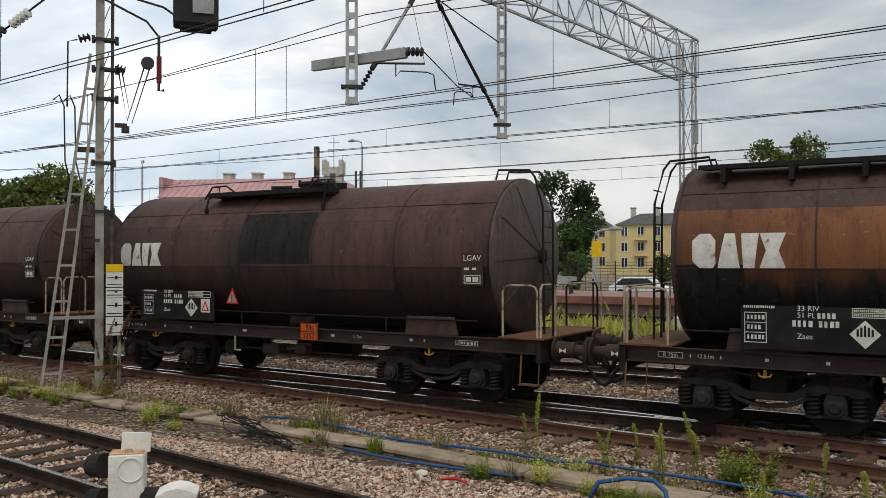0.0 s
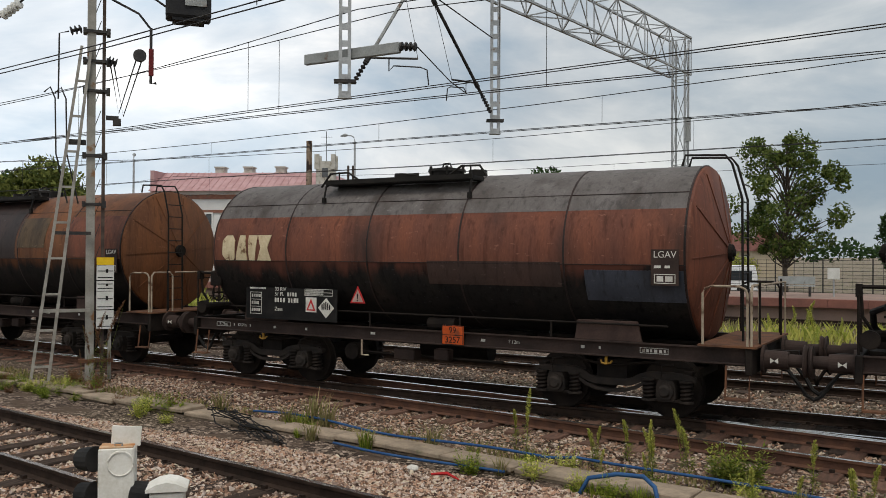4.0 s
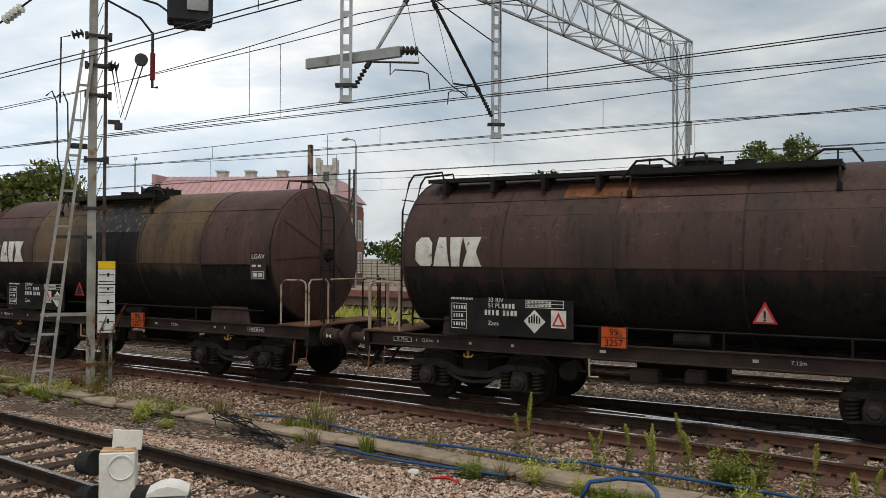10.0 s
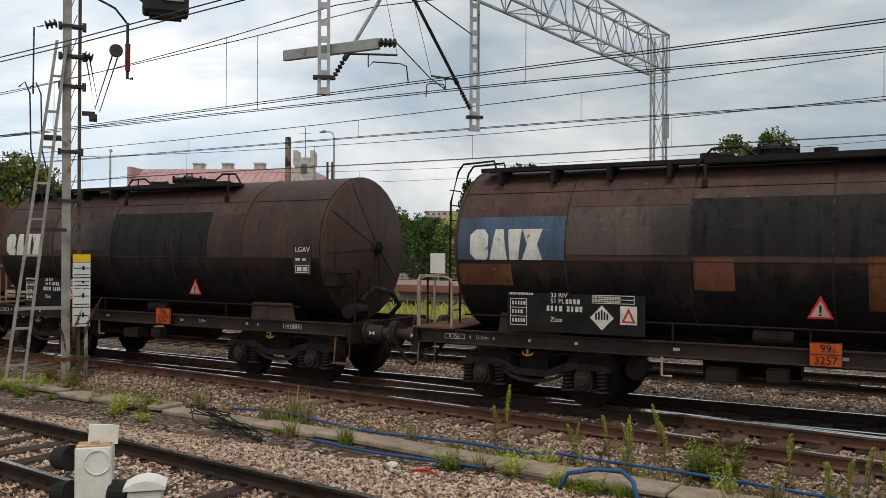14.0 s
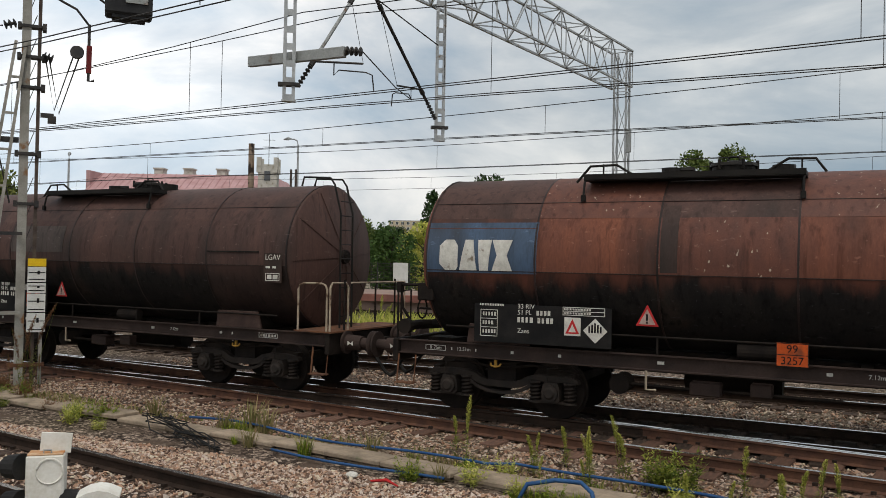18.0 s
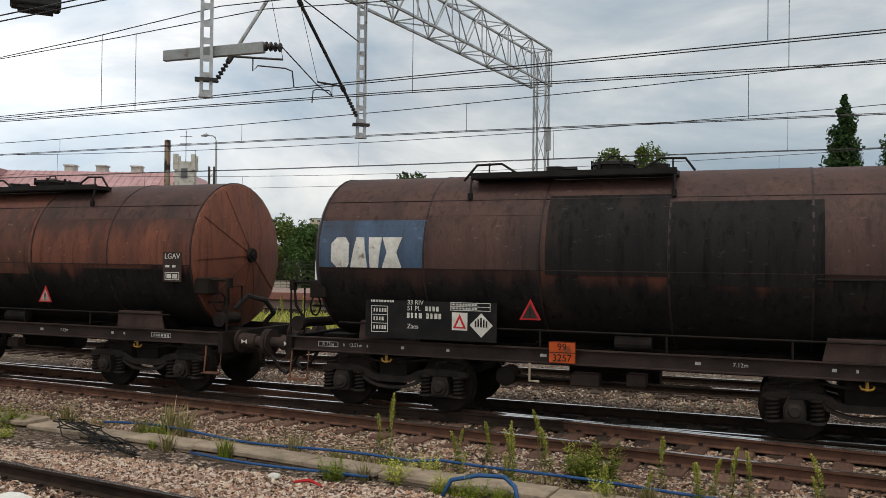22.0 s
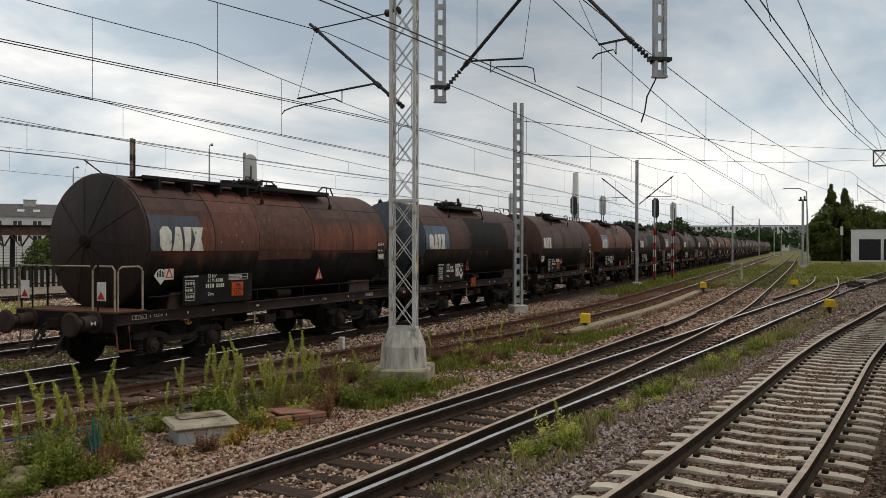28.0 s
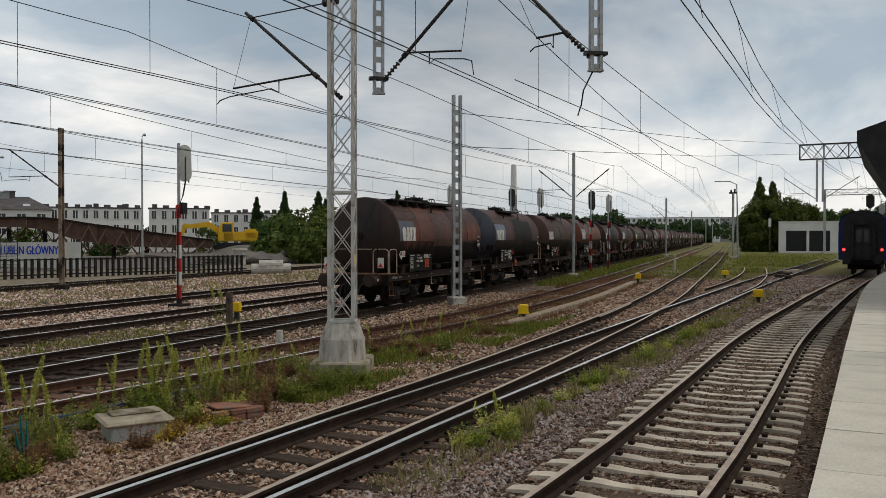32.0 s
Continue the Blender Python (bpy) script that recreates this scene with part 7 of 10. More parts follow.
# dwarf signal in white housing
M["rustorange"] = surf("rust_orange", (0.42, 0.19, 0.07), (0.55, 0.42, 0.28), 7.0, 0.8, bump=0.1)
dw = thing("dwarf_signal", "white dwarf shunting signal with black hoods, rust stain on top", "railway signal")
m = Matrix.Translation((-6.3, 5.25, -0.045)) @ Matrix.Rotation(radians(42), 4, "Z") @ Matrix.Scale(0.76, 4)
bm = fresh()
box(bm, -0.2, 0.2, -0.15, 0.15, 0.35, 1.08)
M["sigwhite"] = surf("signal_white", (0.74, 0.72, 0.66), (0.62, 0.59, 0.52), 4.0, 0.5, bump=0.04, spots=((0.42, 0.25, 0.12), 4.0, 0.68))
put("housing", bevelled(bm, 0.02), M["sigwhite"], dw, m)
bm = fresh()
box(bm, -0.17, 0.16, 0.02, 0.06, 1.08, 1.3)
put("top_plate", bm, M["sigwhite"], dw, m @ Matrix.Rotation(0.08, 4, "Y"))
bm = fresh()
box(bm, -0.19, 0.19, -0.14, 0.1, 1.075, 1.095)
put("rust_band", bevelled(bm, 0.006), M["rustorange"], dw, m, "rust-orange stained top edge")
bm = fresh()
tube(bm, [(0.05 + 0.14 * math.cos(k * math.tau / 24), -0.155, 0.9 + 0.14 * math.sin(k * math.tau / 24)) for k in range(25)], 0.012, 5)
put("lid_ring", bm, M["sigwhite"], dw, m)
bm = fresh()
tube(bm, [(-0.02, -0.1, 1.09), (-0.02, -0.1, 1.13), (0.06, -0.1, 1.13), (0.06, -0.1, 1.09)], 0.012, 5)
put("lifting_eye", bm, M["greymast"], dw, m)
for z in (0.93, 0.52):
    bm = fresh()
    tube(bm, [(-0.15, 0.2, z), (-0.15, 0.42, z - 0.02)], [0.15, 0.13], 16)
    put("hood", bm, M["rubber"], dw, m @ Matrix.Rotation(0.9, 4, "Z"))
bm = fresh()
tube(bm, [(0.2, -0.05, 0.52), (0.42, -0.14, 0.5)], [0.15, 0.15], 16)
put("hood", bm, M["rubber"], dw, m)
bm = fresh()
box(bm, 0.4, 0.78, -0.42, -0.1, 0.1, 0.62)
for v in bm.verts:
    if v.co.z > 0.6 and abs(v.co.x - 0.59) < 0.3:
        v.co.z -= 0.03
put("junction_box", bevelled(bm, 0.015), M["sigwhite"], dw, m)
bm = fresh()
prism(bm, [(0.36, 0.62), (0.82, 0.62), (0.82, 0.65), (0.7, 0.71), (0.59, 0.73), (0.48, 0.71), (0.36, 0.65)], -0.46, -0.06)
put("box_lid", bm, M["sigwhite"], dw, m)
bm = fresh()
tube(bm, [(0, 0, -0.25), (0, 0, 0.36)], 0.06, 8)
put("stand", bm, M["greymast"], dw, m)
bm = fresh()
box(bm, -0.3, 0.8, -0.4, 0.3, -0.4, -0.1)
put("base_block", bm, M["paleconc"], dw, m)

# grey cabinet
cab = thing("signalling_cabinet", "tall light-grey trackside cabinet with a slightly overhanging lid", "cabinet")
m = Matrix.Translation((3.38, 8.25, 0)) @ Matrix.Rotation(radians(-10), 4, "Z")
bm = fresh()
box(bm, -0.43, 0.52, -0.22, 0.22, -0.2, 1.83)
put("body", bevelled(bm, 0.012), M["cabinet"], cab, m)
bm = fresh()
box(bm, -0.455, 0.545, -0.25, 0.25, 1.83, 1.95)
put("lid", bevelled(bm, 0.02), M["cablid"], cab, m)
bm = fresh()
tube(bm, [(0.18, -0.225, 1.38), (0.18, -0.24, 1.38)], 0.012, 8)
put("lock", bm, M["board"], cab, m)
bm = fresh()
box(bm, -0.38, -0.36, -0.224, -0.22, -0.1, 1.75)
put("door_seam", bm, M["cablid"], cab, m)
bm = fresh()
box(bm, -0.6, 0.6, -0.3, 0.3, -0.35, -0.17)
put("plinth", bm, M["paleconc"], cab, m)


def yellow_box(x, y, z=0.45, w=0.3, yaw=0.2, label="yellow plastic track device cover on a short stand"):
    t = thing("track_device", label, "track device")
    mm = Matrix.Translation((x, y, 0)) @ Matrix.Rotation(yaw, 4, "Z")
    bm = fresh()
    prism(bm, [(-w / 2, z - 0.26), (w / 2, z - 0.26), (w / 2 * 0.88, z), (-w / 2 * 0.88, z)], -w * 0.42, w * 0.42)
    put("cover", bevelled(bm, 0.025, 2), M["yellow"], t, mm)
    bm = fresh()
    box(bm, -w / 2 - 0.02, w / 2 + 0.02, -w * 0.47, w * 0.47, z - 0.29, z - 0.26)
    put("rim", bm, M["yellow"], t, mm)
    bm = fresh()
    box(bm, -0.08, 0.08, -0.06, 0.06, -0.25, z - 0.28)
    tube(bm, [(0.03, 0.05, z - 0.3), (0.12, 0.1, 0.0), (0.3, 0.2, -0.16)], 0.014, 5)
    put("stand", bm, M["darksteel"], t, mm)


yellow_box(1.42, 8.42, 0.2, 0.36)
yellow_box(2.9, 8.75, 0.1, 0.28, 0.35)
yellow_box(26.8, 7.55, 0.32, 0.36)
yellow_box(36.6, 0.55, 0.42, 0.42)
yellow_box(50.6, 7.34, 0.4, 0.4)
yellow_box(23.4, 16.2, 0.4, 0.28)
yellow_box(60.0, 3.0, 0.3, 0.5)
yellow_box(75.0, 41.0, 0.3, 0.6)

# well with a round concrete cover and a hollow block on it
well = thing("cable_well", "round concrete well cover, overgrown at the rim", "well cover", kind="structure")
bm = fresh()
tube(bm, [(5.95, 9.2, -0.35), (5.95, 9.2, -0.12), (5.95, 9.2, -0.1)], [0.80, 0.80, 0.77], 32)
part("cover", bm, M["oldconc"], well)
for k, (x, y, w_, h_, a) in enumerate(((6.9, 8.6, 0.4, 0.12, 0.9), (5.0, 8.6, 0.3, 0.10, -0.5), (6.25, 8.25, 0.75, 0.10, 0.35), (5.75, 8.12, 0.5, 0.13, -0.2), (6.6, 8.35, 0.45, 0.15, 0.8))):
    bm = fresh()
    box(bm, -w_ / 2, w_ / 2, -0.14, 0.14, -0.3, -0.25 + h_)
    bevelled(bm, 0.02)
    put("rubble", bm, M["kerb"], well, Matrix.Translation((x, y, 0)) @ Matrix.Rotation(a, 4, "Z") @ Matrix.Rotation(0.1 * (k % 3 - 1), 4, "Y"))
blk = thing("concrete_block", "hollow concrete block standing on a stone slab", "concrete block")
m = Matrix.Translation((6.15, 9.5, -0.1)) @ Matrix.Rotation(radians(-28), 4, "Z") @ Matrix.Scale(0.88, 4)
bm = fresh()
box(bm, -0.31, 0.31, -0.19, 0.19, 0.0, 0.17)
put("slab", bevelled(bm, 0.03), M["kerb"], blk, m)
for x0, x1, z0, z1 in ((-0.22, -0.15, 0.17, 0.37), (0.15, 0.22, 0.17, 0.37), (-0.24, 0.24, 0.37, 0.46)):
    bm = fresh()
    box(bm, x0, x1, -0.16, 0.16, z0, z1)
    put("block_wall", bevelled(bm, 0.012), M["oldconc"], blk, m)
tl = thing("plastic_strip", "teal plastic sheet caught in the weeds", "litter")
for k, (dx, h_) in enumerate(((0.0, 0.46), (0.06, 0.36), (-0.05, 0.30))):
    bm = fresh()
    tube(bm, [(7.45 + dx, 8.1, -0.2), (7.47 + dx, 8.12, h_ * 0.5 - 0.1), (7.42 + dx * 1.6, 8.1, h_)], [0.012, 0.022, 0.008], 5)
    part("strip", bm, M["teal"], tl)
bp = thing("pipe_stub", "short length of blue plastic pipe in the weeds", "pipe")
bm = fresh()
tube(bm, [(4.55, 8.0, -0.15), (4.9, 7.95, -0.14)], 0.05, 12)
part("tube", bm, M["bluepipe"], bp)
hat = thing("cable_pit", "grey concrete pit with a pale stepped lid among weeds", "cable pit")
m = Matrix.Translation((9.3, 8.1, -0.09)) @ Matrix.Rotation(radians(-35), 4, "Z") @ Matrix.Rotation(0.03, 4, "X")
bm = fresh()
box(bm, -0.36, 0.36, -0.3, 0.3, -0.35, 0.1)
put("pit_wall", bevelled(bm, 0.02), M["cabinet"], hat, m)
bm = fresh()
box(bm, -0.45, 0.45, -0.37, 0.37, 0.1, 0.17)
put("lid", bevelled(bm, 0.03), M["oldconc"], hat, m)
bm = fresh()
box(bm, -0.28, 0.38, 0.03, 0.33, 0.17, 0.20)
put("lid_plate", bevelled(bm, 0.015), M["oldconc"], hat, m)
pile = thing("brick_pit", "square pit of rust-red bricks with a broken top", "brick pit")
m = Matrix.Translation((10.75, 7.6, -0.13)) @ Matrix.Rotation(radians(-30), 4, "Z")
rng = random.Random(3)
for lay in range(4):
    for k in range(10):
        side, i = divmod(k, 3) if k < 9 else (3, 0)
        bm = fresh()
        box(bm, -0.12, 0.12, -0.058, 0.058, 0, 0.068)
        bevelled(bm, 0.006)
        px, py, a = ((-0.26 + i * 0.26, -0.3, 0), (0.36, -0.22 + i * 0.26, math.pi / 2), (-0.26 + i * 0.26, 0.3, 0), (-0.36, 0.0, math.pi / 2))[side]
        put("brick", bm, M["brick"], pile, m @ Matrix.Translation((px, py, -0.2 + lay * 0.078)) @ Matrix.Rotation(a + rng.uniform(-0.14, 0.14), 4, "Z") @ Matrix.Rotation(rng.uniform(-0.06, 0.06), 4, "Y"))
bm = fresh()
box(bm, -0.3, 0.28, -0.24, 0.22, 0.1, 0.13)
put("rusty_cover", bevelled(bm, 0.01), M["brick"], pile, m @ Matrix.Rotation(0.06, 4, "Y"))
for x, y, h in ((18.6, 11.6, 0.16), (115.2, 4.4, 1.2), (71.5, 7.45, 1.1)):
    st = thing("marker_post", "short white concrete marker post", "post")
    bm = fresh()
    box(bm, x - 0.07, x + 0.07, y - 0.07, y + 0.07, -0.3, h)
    part("post", bevelled(bm, 0.02), M["paleconc"], st)
st = thing("stop_block", "dark timber stub between the tracks", "post")
bm = fresh()
box(bm, 22.6, 22.75, 15.9, 16.05, -0.3, 0.75)
part("post", bm, M["mastrust"], st)

# old walkway boards beside the mast, and a low strip beside the siding
bd = thing("timber_crossing", "weathered timber boards at the foot of the mast", "boards")
for k in range(4):
    bm = fresh()
    box(bm, -1.3, 1.3, -0.11, 0.11, 0, 0.07)
    put("plank", bevelled(bm, 0.01), M["timber_red"], bd, Matrix.Translation((16.3 + k * 0.1, 8.7 + k * 0.26, -0.14)) @ Matrix.Rotation(0.05, 4, "Z"))
strip = thing("cable_trough", "low concrete trough with flat covers beside the rusty track", "cable duct", kind="structure")
for k in range(26):
    x = 24 + k * 1.02
    bm = fresh()
    box(bm, 0, 1.0, -0.2, 0.2, -0.2, -0.06)
    o = part("trough_cover", bm, M["kerb"], strip)
    o.matrix_basis = Matrix.Translation((x, float(line_a2(x)) - 1.75, 0)) @ Matrix.Rotation(math.atan(float(line_a2(x + 1) - line_a2(x))), 4, "Z")

# points levers and check rails in the turnout
chk = thing("check_rail", "short check rails inside the turnout", "check rail")
for off, x0, x1 in ((0.66, 27.0, 33.5),):
    link("rail", rail_mesh(line_t2, off, x0, x1, 1.0), [M["railside"], M["railbrown"]], chk).location.z = -0.006
for off, x0, x1 in ((0.66, -4.0, 2.5),):
    link("rail", rail_mesh(line_a2, off, x0, x1, 1.0), [M["railred"], M["railtop"]], chk)
for fn, x0, x1 in ((smooth_line([(42, 3.3), (48.5, 2.72), (53.3, 2.38), (59.9, 2.12), (67, 2.04), (76, 2.2)]), 44, 76), (smooth_line([(41.9, 1.3), (45.9, 0.92), (52, 0.6), (58.1, 0.42), (65.6, 0.4), (76.7, 0.6)]), 42, 76)):
    link("rail", rail_mesh(fn, 0.0, x0, x1, 1.0), [M["railside"], M["railbrown"]], chk).location.z = -0.012
slabs = thing("slab_stack", "stacked old sleepers and slabs beside the track", "sleepers")
for k in range(5):
    bm = fresh()
    box(bm, -1.3, 1.3, -0.13, 0.13, 0, 0.22)
    put("sleeper", bevelled(bm, 0.015), M["timber"] if k < 3 else M["concrete"], slabs, Matrix.Translation((60 + k * 2.2, -0.6 - k * 0.2, -0.15 + 0.1 * (k % 2))) @ Matrix.Rotation(0.3 - 0.2 * k, 4, "Z"))

# ---- platform ----
EDGE = smooth_line([(-40, 7.0), (-14, 2.4), (0, 0.42), (6.2, -0.23), (9.6, -0.56), (16.2, -1.2), (36.9, -3.5), (52, -5.9), (60, -7.3), (90, -13)])
plat = thing("platform", "station platform with pale concrete edge slabs", "platform", kind="structure")
xs = list(np.arange(-40, 90.1, 2.0))
bm = fresh()
top, bot, back, backb = [], [], [], []
for x in xs:
    y = float(EDGE(x))
    top.append(bm.verts.new((x, y - 0.02, 0.70)))
    bot.append(bm.verts.new((x, y - 0.02, -0.3)))
    back.append(bm.verts.new((x, y - 9, 0.70)))
    backb.append(bm.verts.new((x, y - 9, -0.3)))
for k in range(len(xs) - 1):
    bm.faces.new((top[k], back[k], back[k + 1], top[k + 1]))
    bm.faces.new((bot[k], top[k], top[k + 1], bot[k + 1]))
    bm.faces.new((back[k], backb[k], backb[k + 1], back[k + 1]))
part("platform_body", bm, M["paleconc"], plat)
for row, (d0, d1) in enumerate(((0.0, 1.0), (1.0, 2.1), (2.1, 3.2))):
    x = -6.5
    while x < 56:
        sl = math.atan(float(EDGE(x + 1) - EDGE(x)))
        bm = fresh()
        box(bm, 0.004, 1.49, -d1 + 0.004, -d0, 0.64, 0.76)
        o = part("edge_slab", bm, M["slab"], plat)
        o.matrix_basis = Matrix.Translation((x, float(EDGE(x)), random.Random(x + row).uniform(-0.003, 0.003))) @ Matrix.Rotation(sl, 4, "Z")
        x += 1.5
can = thing("platform_canopy", "dark platform canopy with a curved underside", "canopy")
for k, x in enumerate((24, 32, 40, 48, 56)):
    y = float(EDGE(x)) + 0.02
    sl = math.atan(float(EDGE(x + 8) - EDGE(x)) / 8)
    bm = fresh()
    a = [(0.0, 5.2), (0.0, 4.88), (-0.12, 4.75), (-0.26, 4.5), (-0.5, 4.05), (-0.75, 3.75), (-1.1, 3.5), (-1.7, 3.35), (-2.6, 3.3), (-2.6, 6.1)]
    lo = [bm.verts.new((0, p, z)) for p, z in a]
    hi = [bm.verts.new((8.2, p, z)) for p, z in a]
    bm.faces.new(lo)
    bm.faces.new(hi[::-1])
    for i in range(len(a)):
        j = (i + 1) % len(a)
        bm.faces.new((lo[i], hi[i], hi[j], lo[j]))
    put("canopy_section", bm, M["coachdark"], can, Matrix.Translation((x, y, 0)) @ Matrix.Rotation(sl, 4, "Z"))
    bm = fresh()
    tube(bm, [(x + 4, y - 3.3, 0.7), (x + 4, y - 3.3, 3.4)], 0.15, 12)
    part("column", bm, M["greymast"], can)

# ---- the blue coach standing at the platform ----
coach = thing("passenger_coach", "dark blue passenger coach with red tail lights, seen from its end", "railway coach")
cx = 60.5
hd = math.atan2(float(line_pl(cx + 24) - line_pl(cx)), 24)
coach.matrix_basis = Matrix.Translation((cx, float(line_pl(cx)), 0)) @ Matrix.Rotation(hd, 4, "Z")
prof = [(-1.42, 1.05), (1.42, 1.05), (1.45, 2.2), (1.42, 3.3), (1.25, 3.75), (0.9, 4.02), (0.45, 4.17), (0, 4.22), (-0.45, 4.17), (-0.9, 4.02), (-1.25, 3.75), (-1.42, 3.3), (-1.45, 2.2)]
bm = fresh()
a = [bm.verts.new((0.3, y, z)) for y, z in prof]
b = [bm.verts.new((24.2, y, z)) for y, z in prof]
bm.faces.new(a[::-1])
bm.faces.new(b)
for i in range(len(prof)):
    j = (i + 1) % len(prof)
    bm.faces.new((a[i], a[j], b[j], b[i]))
bmesh.ops.recalc_face_normals(bm, faces=bm.faces[:])
part("body", bm, M["coachblue"], coach)
bm = fresh()
a = [bm.verts.new((0.24, y * (0.84 if z < 3.5 else 0.9), z)) for y, z in prof]
b = [bm.verts.new((0.32, y * (0.84 if z < 3.5 else 0.9), z)) for y, z in prof]
bm.faces.new(a[::-1])
for i in range(len(prof)):
    j = (i + 1) % len(prof)
    bm.faces.new((a[i], a[j], b[j], b[i]))
part("end_wall", bm, M["coachdark"], coach)
bm = fresh()
a = [(y * 1.02, z + 0.04) for y, z in prof if z > 3.2]
lo = [bm.verts.new((0.2, y, z)) for y, z in a]
hi = [bm.verts.new((24.3, y, z)) for y, z in a]
for i in range(len(a) - 1):
    bm.faces.new((lo[i], lo[i + 1], hi[i + 1], hi[i]))
part("roof", bm, M["coachdark"], coach)
bm = fresh()
for s in (-1, 1):
    box(bm, 0.0, 0.24, s * 0.62 - 0.12, s * 0.62 + 0.12, 1.15, 3.35)
box(bm, 0.0, 0.24, -0.74, 0.74, 3.3, 3.5)
part("gangway_bellows", bm, M["rubber"], coach)
bm = fresh()
box(bm, 0.14, 0.24, -0.48, 0.48, 1.2, 3.25)
part("end_door", bm, M["coachdark"], coach)
for s in (-1, 1):
    bm = fresh()
    box(bm, 0.125, 0.14, s * 0.22 - 0.15, s * 0.22 + 0.15, 2.2, 3.0)
    part("door_window", bm, M["pane"], coach)
    bm = fresh()
    tube(bm, [(0.17, s * 1.1, 1.72), (0.24, s * 1.1, 1.72)], 0.085, 12)
    part("tail_light", bm, M["taillight"], coach, "lit red tail light")
    bm = fresh()
    tube(bm, [(-0.35, s * 0.875, 1.06), (-0.3, s * 0.875, 1.06), (-0.29, s * 0.875, 1.06), (0.3, s * 0.875, 1.06)], [0.24, 0.24, 0.1, 0.12], 16)
    part("buffer", bm, M["coachdark"], coach)
    for k in range(9):
        bm = fresh()
        box(bm, 2.4 + k * 2.35, 3.8 + k * 2.35, s * 1.445 - 0.01, s * 1.445 + 0.01, 2.15, 3.05)
        part("window", bm, M["pane"], coach)
for x in (3.2, 5.7, 18.7, 21.2):
    bm = fresh()
    for s in (-1, 1):
        tube(bm, [(x, s * 0.7, 0.46), (x, s * 0.83, 0.46)], 0.46, 20)
    tube(bm, [(x, -0.8, 0.46), (x, 0.8, 0.46)], 0.08, 8)
    part("wheelset", bm, M["under"], coach)
bm = fresh()
box(bm, 0.5, 24, -1.2, 1.2, 0.75, 1.05)
box(bm, 2.0, 7.0, -1.0, 1.0, 0.4, 0.8)
box(bm, 17.4, 22.4, -1.0, 1.0, 0.4, 0.8)
part("underframe", bm, M["under"], coach)
sg = thing("railway_signal", "black colour-light signal above the coach", "railway signal")
bm = fresh()
tube(bm, [(100, -9.5, -0.2), (100, -9.5, 5.6)], 0.08, 8)
part("post", bm, M["galv"], sg)
bm = fresh()
box(bm, 99.8, 100.2, -9.9, -9.1, 5.55, 7.1)
part("head", bevelled(bm, 0.19, 3), M["coachdark"], sg)
sg = thing("railway_signal", "grey signal head seen from behind above the coach", "railway signal")
bm = fresh()
tube(bm, [(100, -10.6, -0.2), (100, -10.6, 5.2)], 0.08, 8)
part("post", bm, M["galv"], sg)
bm = fresh()
box(bm, 99.85, 100.15, -10.9, -10.3, 4.9, 6.0)
part("head", bevelled(bm, 0.14, 3), M["galv"], sg)


# ---- buildings and the far side ----
M["roofpink"] = surf("pink_red_sheet_roof", (0.46, 0.29, 0.285), (0.38, 0.22, 0.215), 1.2, 0.6, 0.1, 0.05)
M["stucco"] = surf("grey_stucco", (0.30, 0.31, 0.31), (0.24, 0.25, 0.25), 0.6, 0.9, bump=0.1, spots=((0.2, 0.2, 0.2), 0.5, 0.62))
M["whitewall"] = surf("white_render", (0.66, 0.66, 0.64), (0.58, 0.58, 0.56), 0.6, 0.85, bump=0.05)
M["yellowwall"] = surf("yellow_render", (0.62, 0.50, 0.25), (0.54, 0.435, 0.22), 0.5, 0.85, bump=0.05)
M["beigewall"] = surf("beige_render", (0.46, 0.39, 0.28), (0.38, 0.32, 0.23), 0.5, 0.85, bump=0.05)
M["redwall"] = surf("faded_red_render", (0.42, 0.16, 0.12), (0.36, 0.14, 0.11), 0.5, 0.85, bump=0.05)
M["slate"] = surf("dark_roof", (0.075, 0.07, 0.072), (0.11, 0.10, 0.10), 1.0, 0.8, bump=0.1)
M["tile"] = surf("brown_tile_roof", (0.17, 0.075, 0.06), (0.12, 0.055, 0.045), 2.0, 0.85, bump=0.15)
M["zinc"] = surf("light_sheet_roof", (0.55, 0.57, 0.58), (0.46, 0.48, 0.49), 1.0, 0.45, 0.3, 0.04)
M["frame_white"] = plain("window_frame_white", (0.7, 0.7, 0.68))
M["platred"] = surf("platform_edge_red", (0.24, 0.105, 0.08), (0.17, 0.08, 0.065), 1.5, 0.85, bump=0.1)
M["pave"] = surf("red_grey_paving", (0.27, 0.19, 0.155), (0.21, 0.155, 0.13), 1.0, 0.9, bump=0.1)
M["rustbridge"] = surf("rusty_girder", (0.13, 0.075, 0.055), (0.09, 0.055, 0.042), 1.5, 0.85, bump=0.15)
M["soil"] = surf("heap_soil", (0.16, 0.145, 0.13), (0.11, 0.10, 0.09), 0.8, 0.95, bump=0.4)
M["exyellow"] = surf("excavator_yellow", (0.70, 0.43, 0.03), (0.6, 0.36, 0.03), 1.0, 0.5, bump=0.03)


def polar(az, d):
    return d * math.sin(radians(az)), d * math.cos(radians(az))


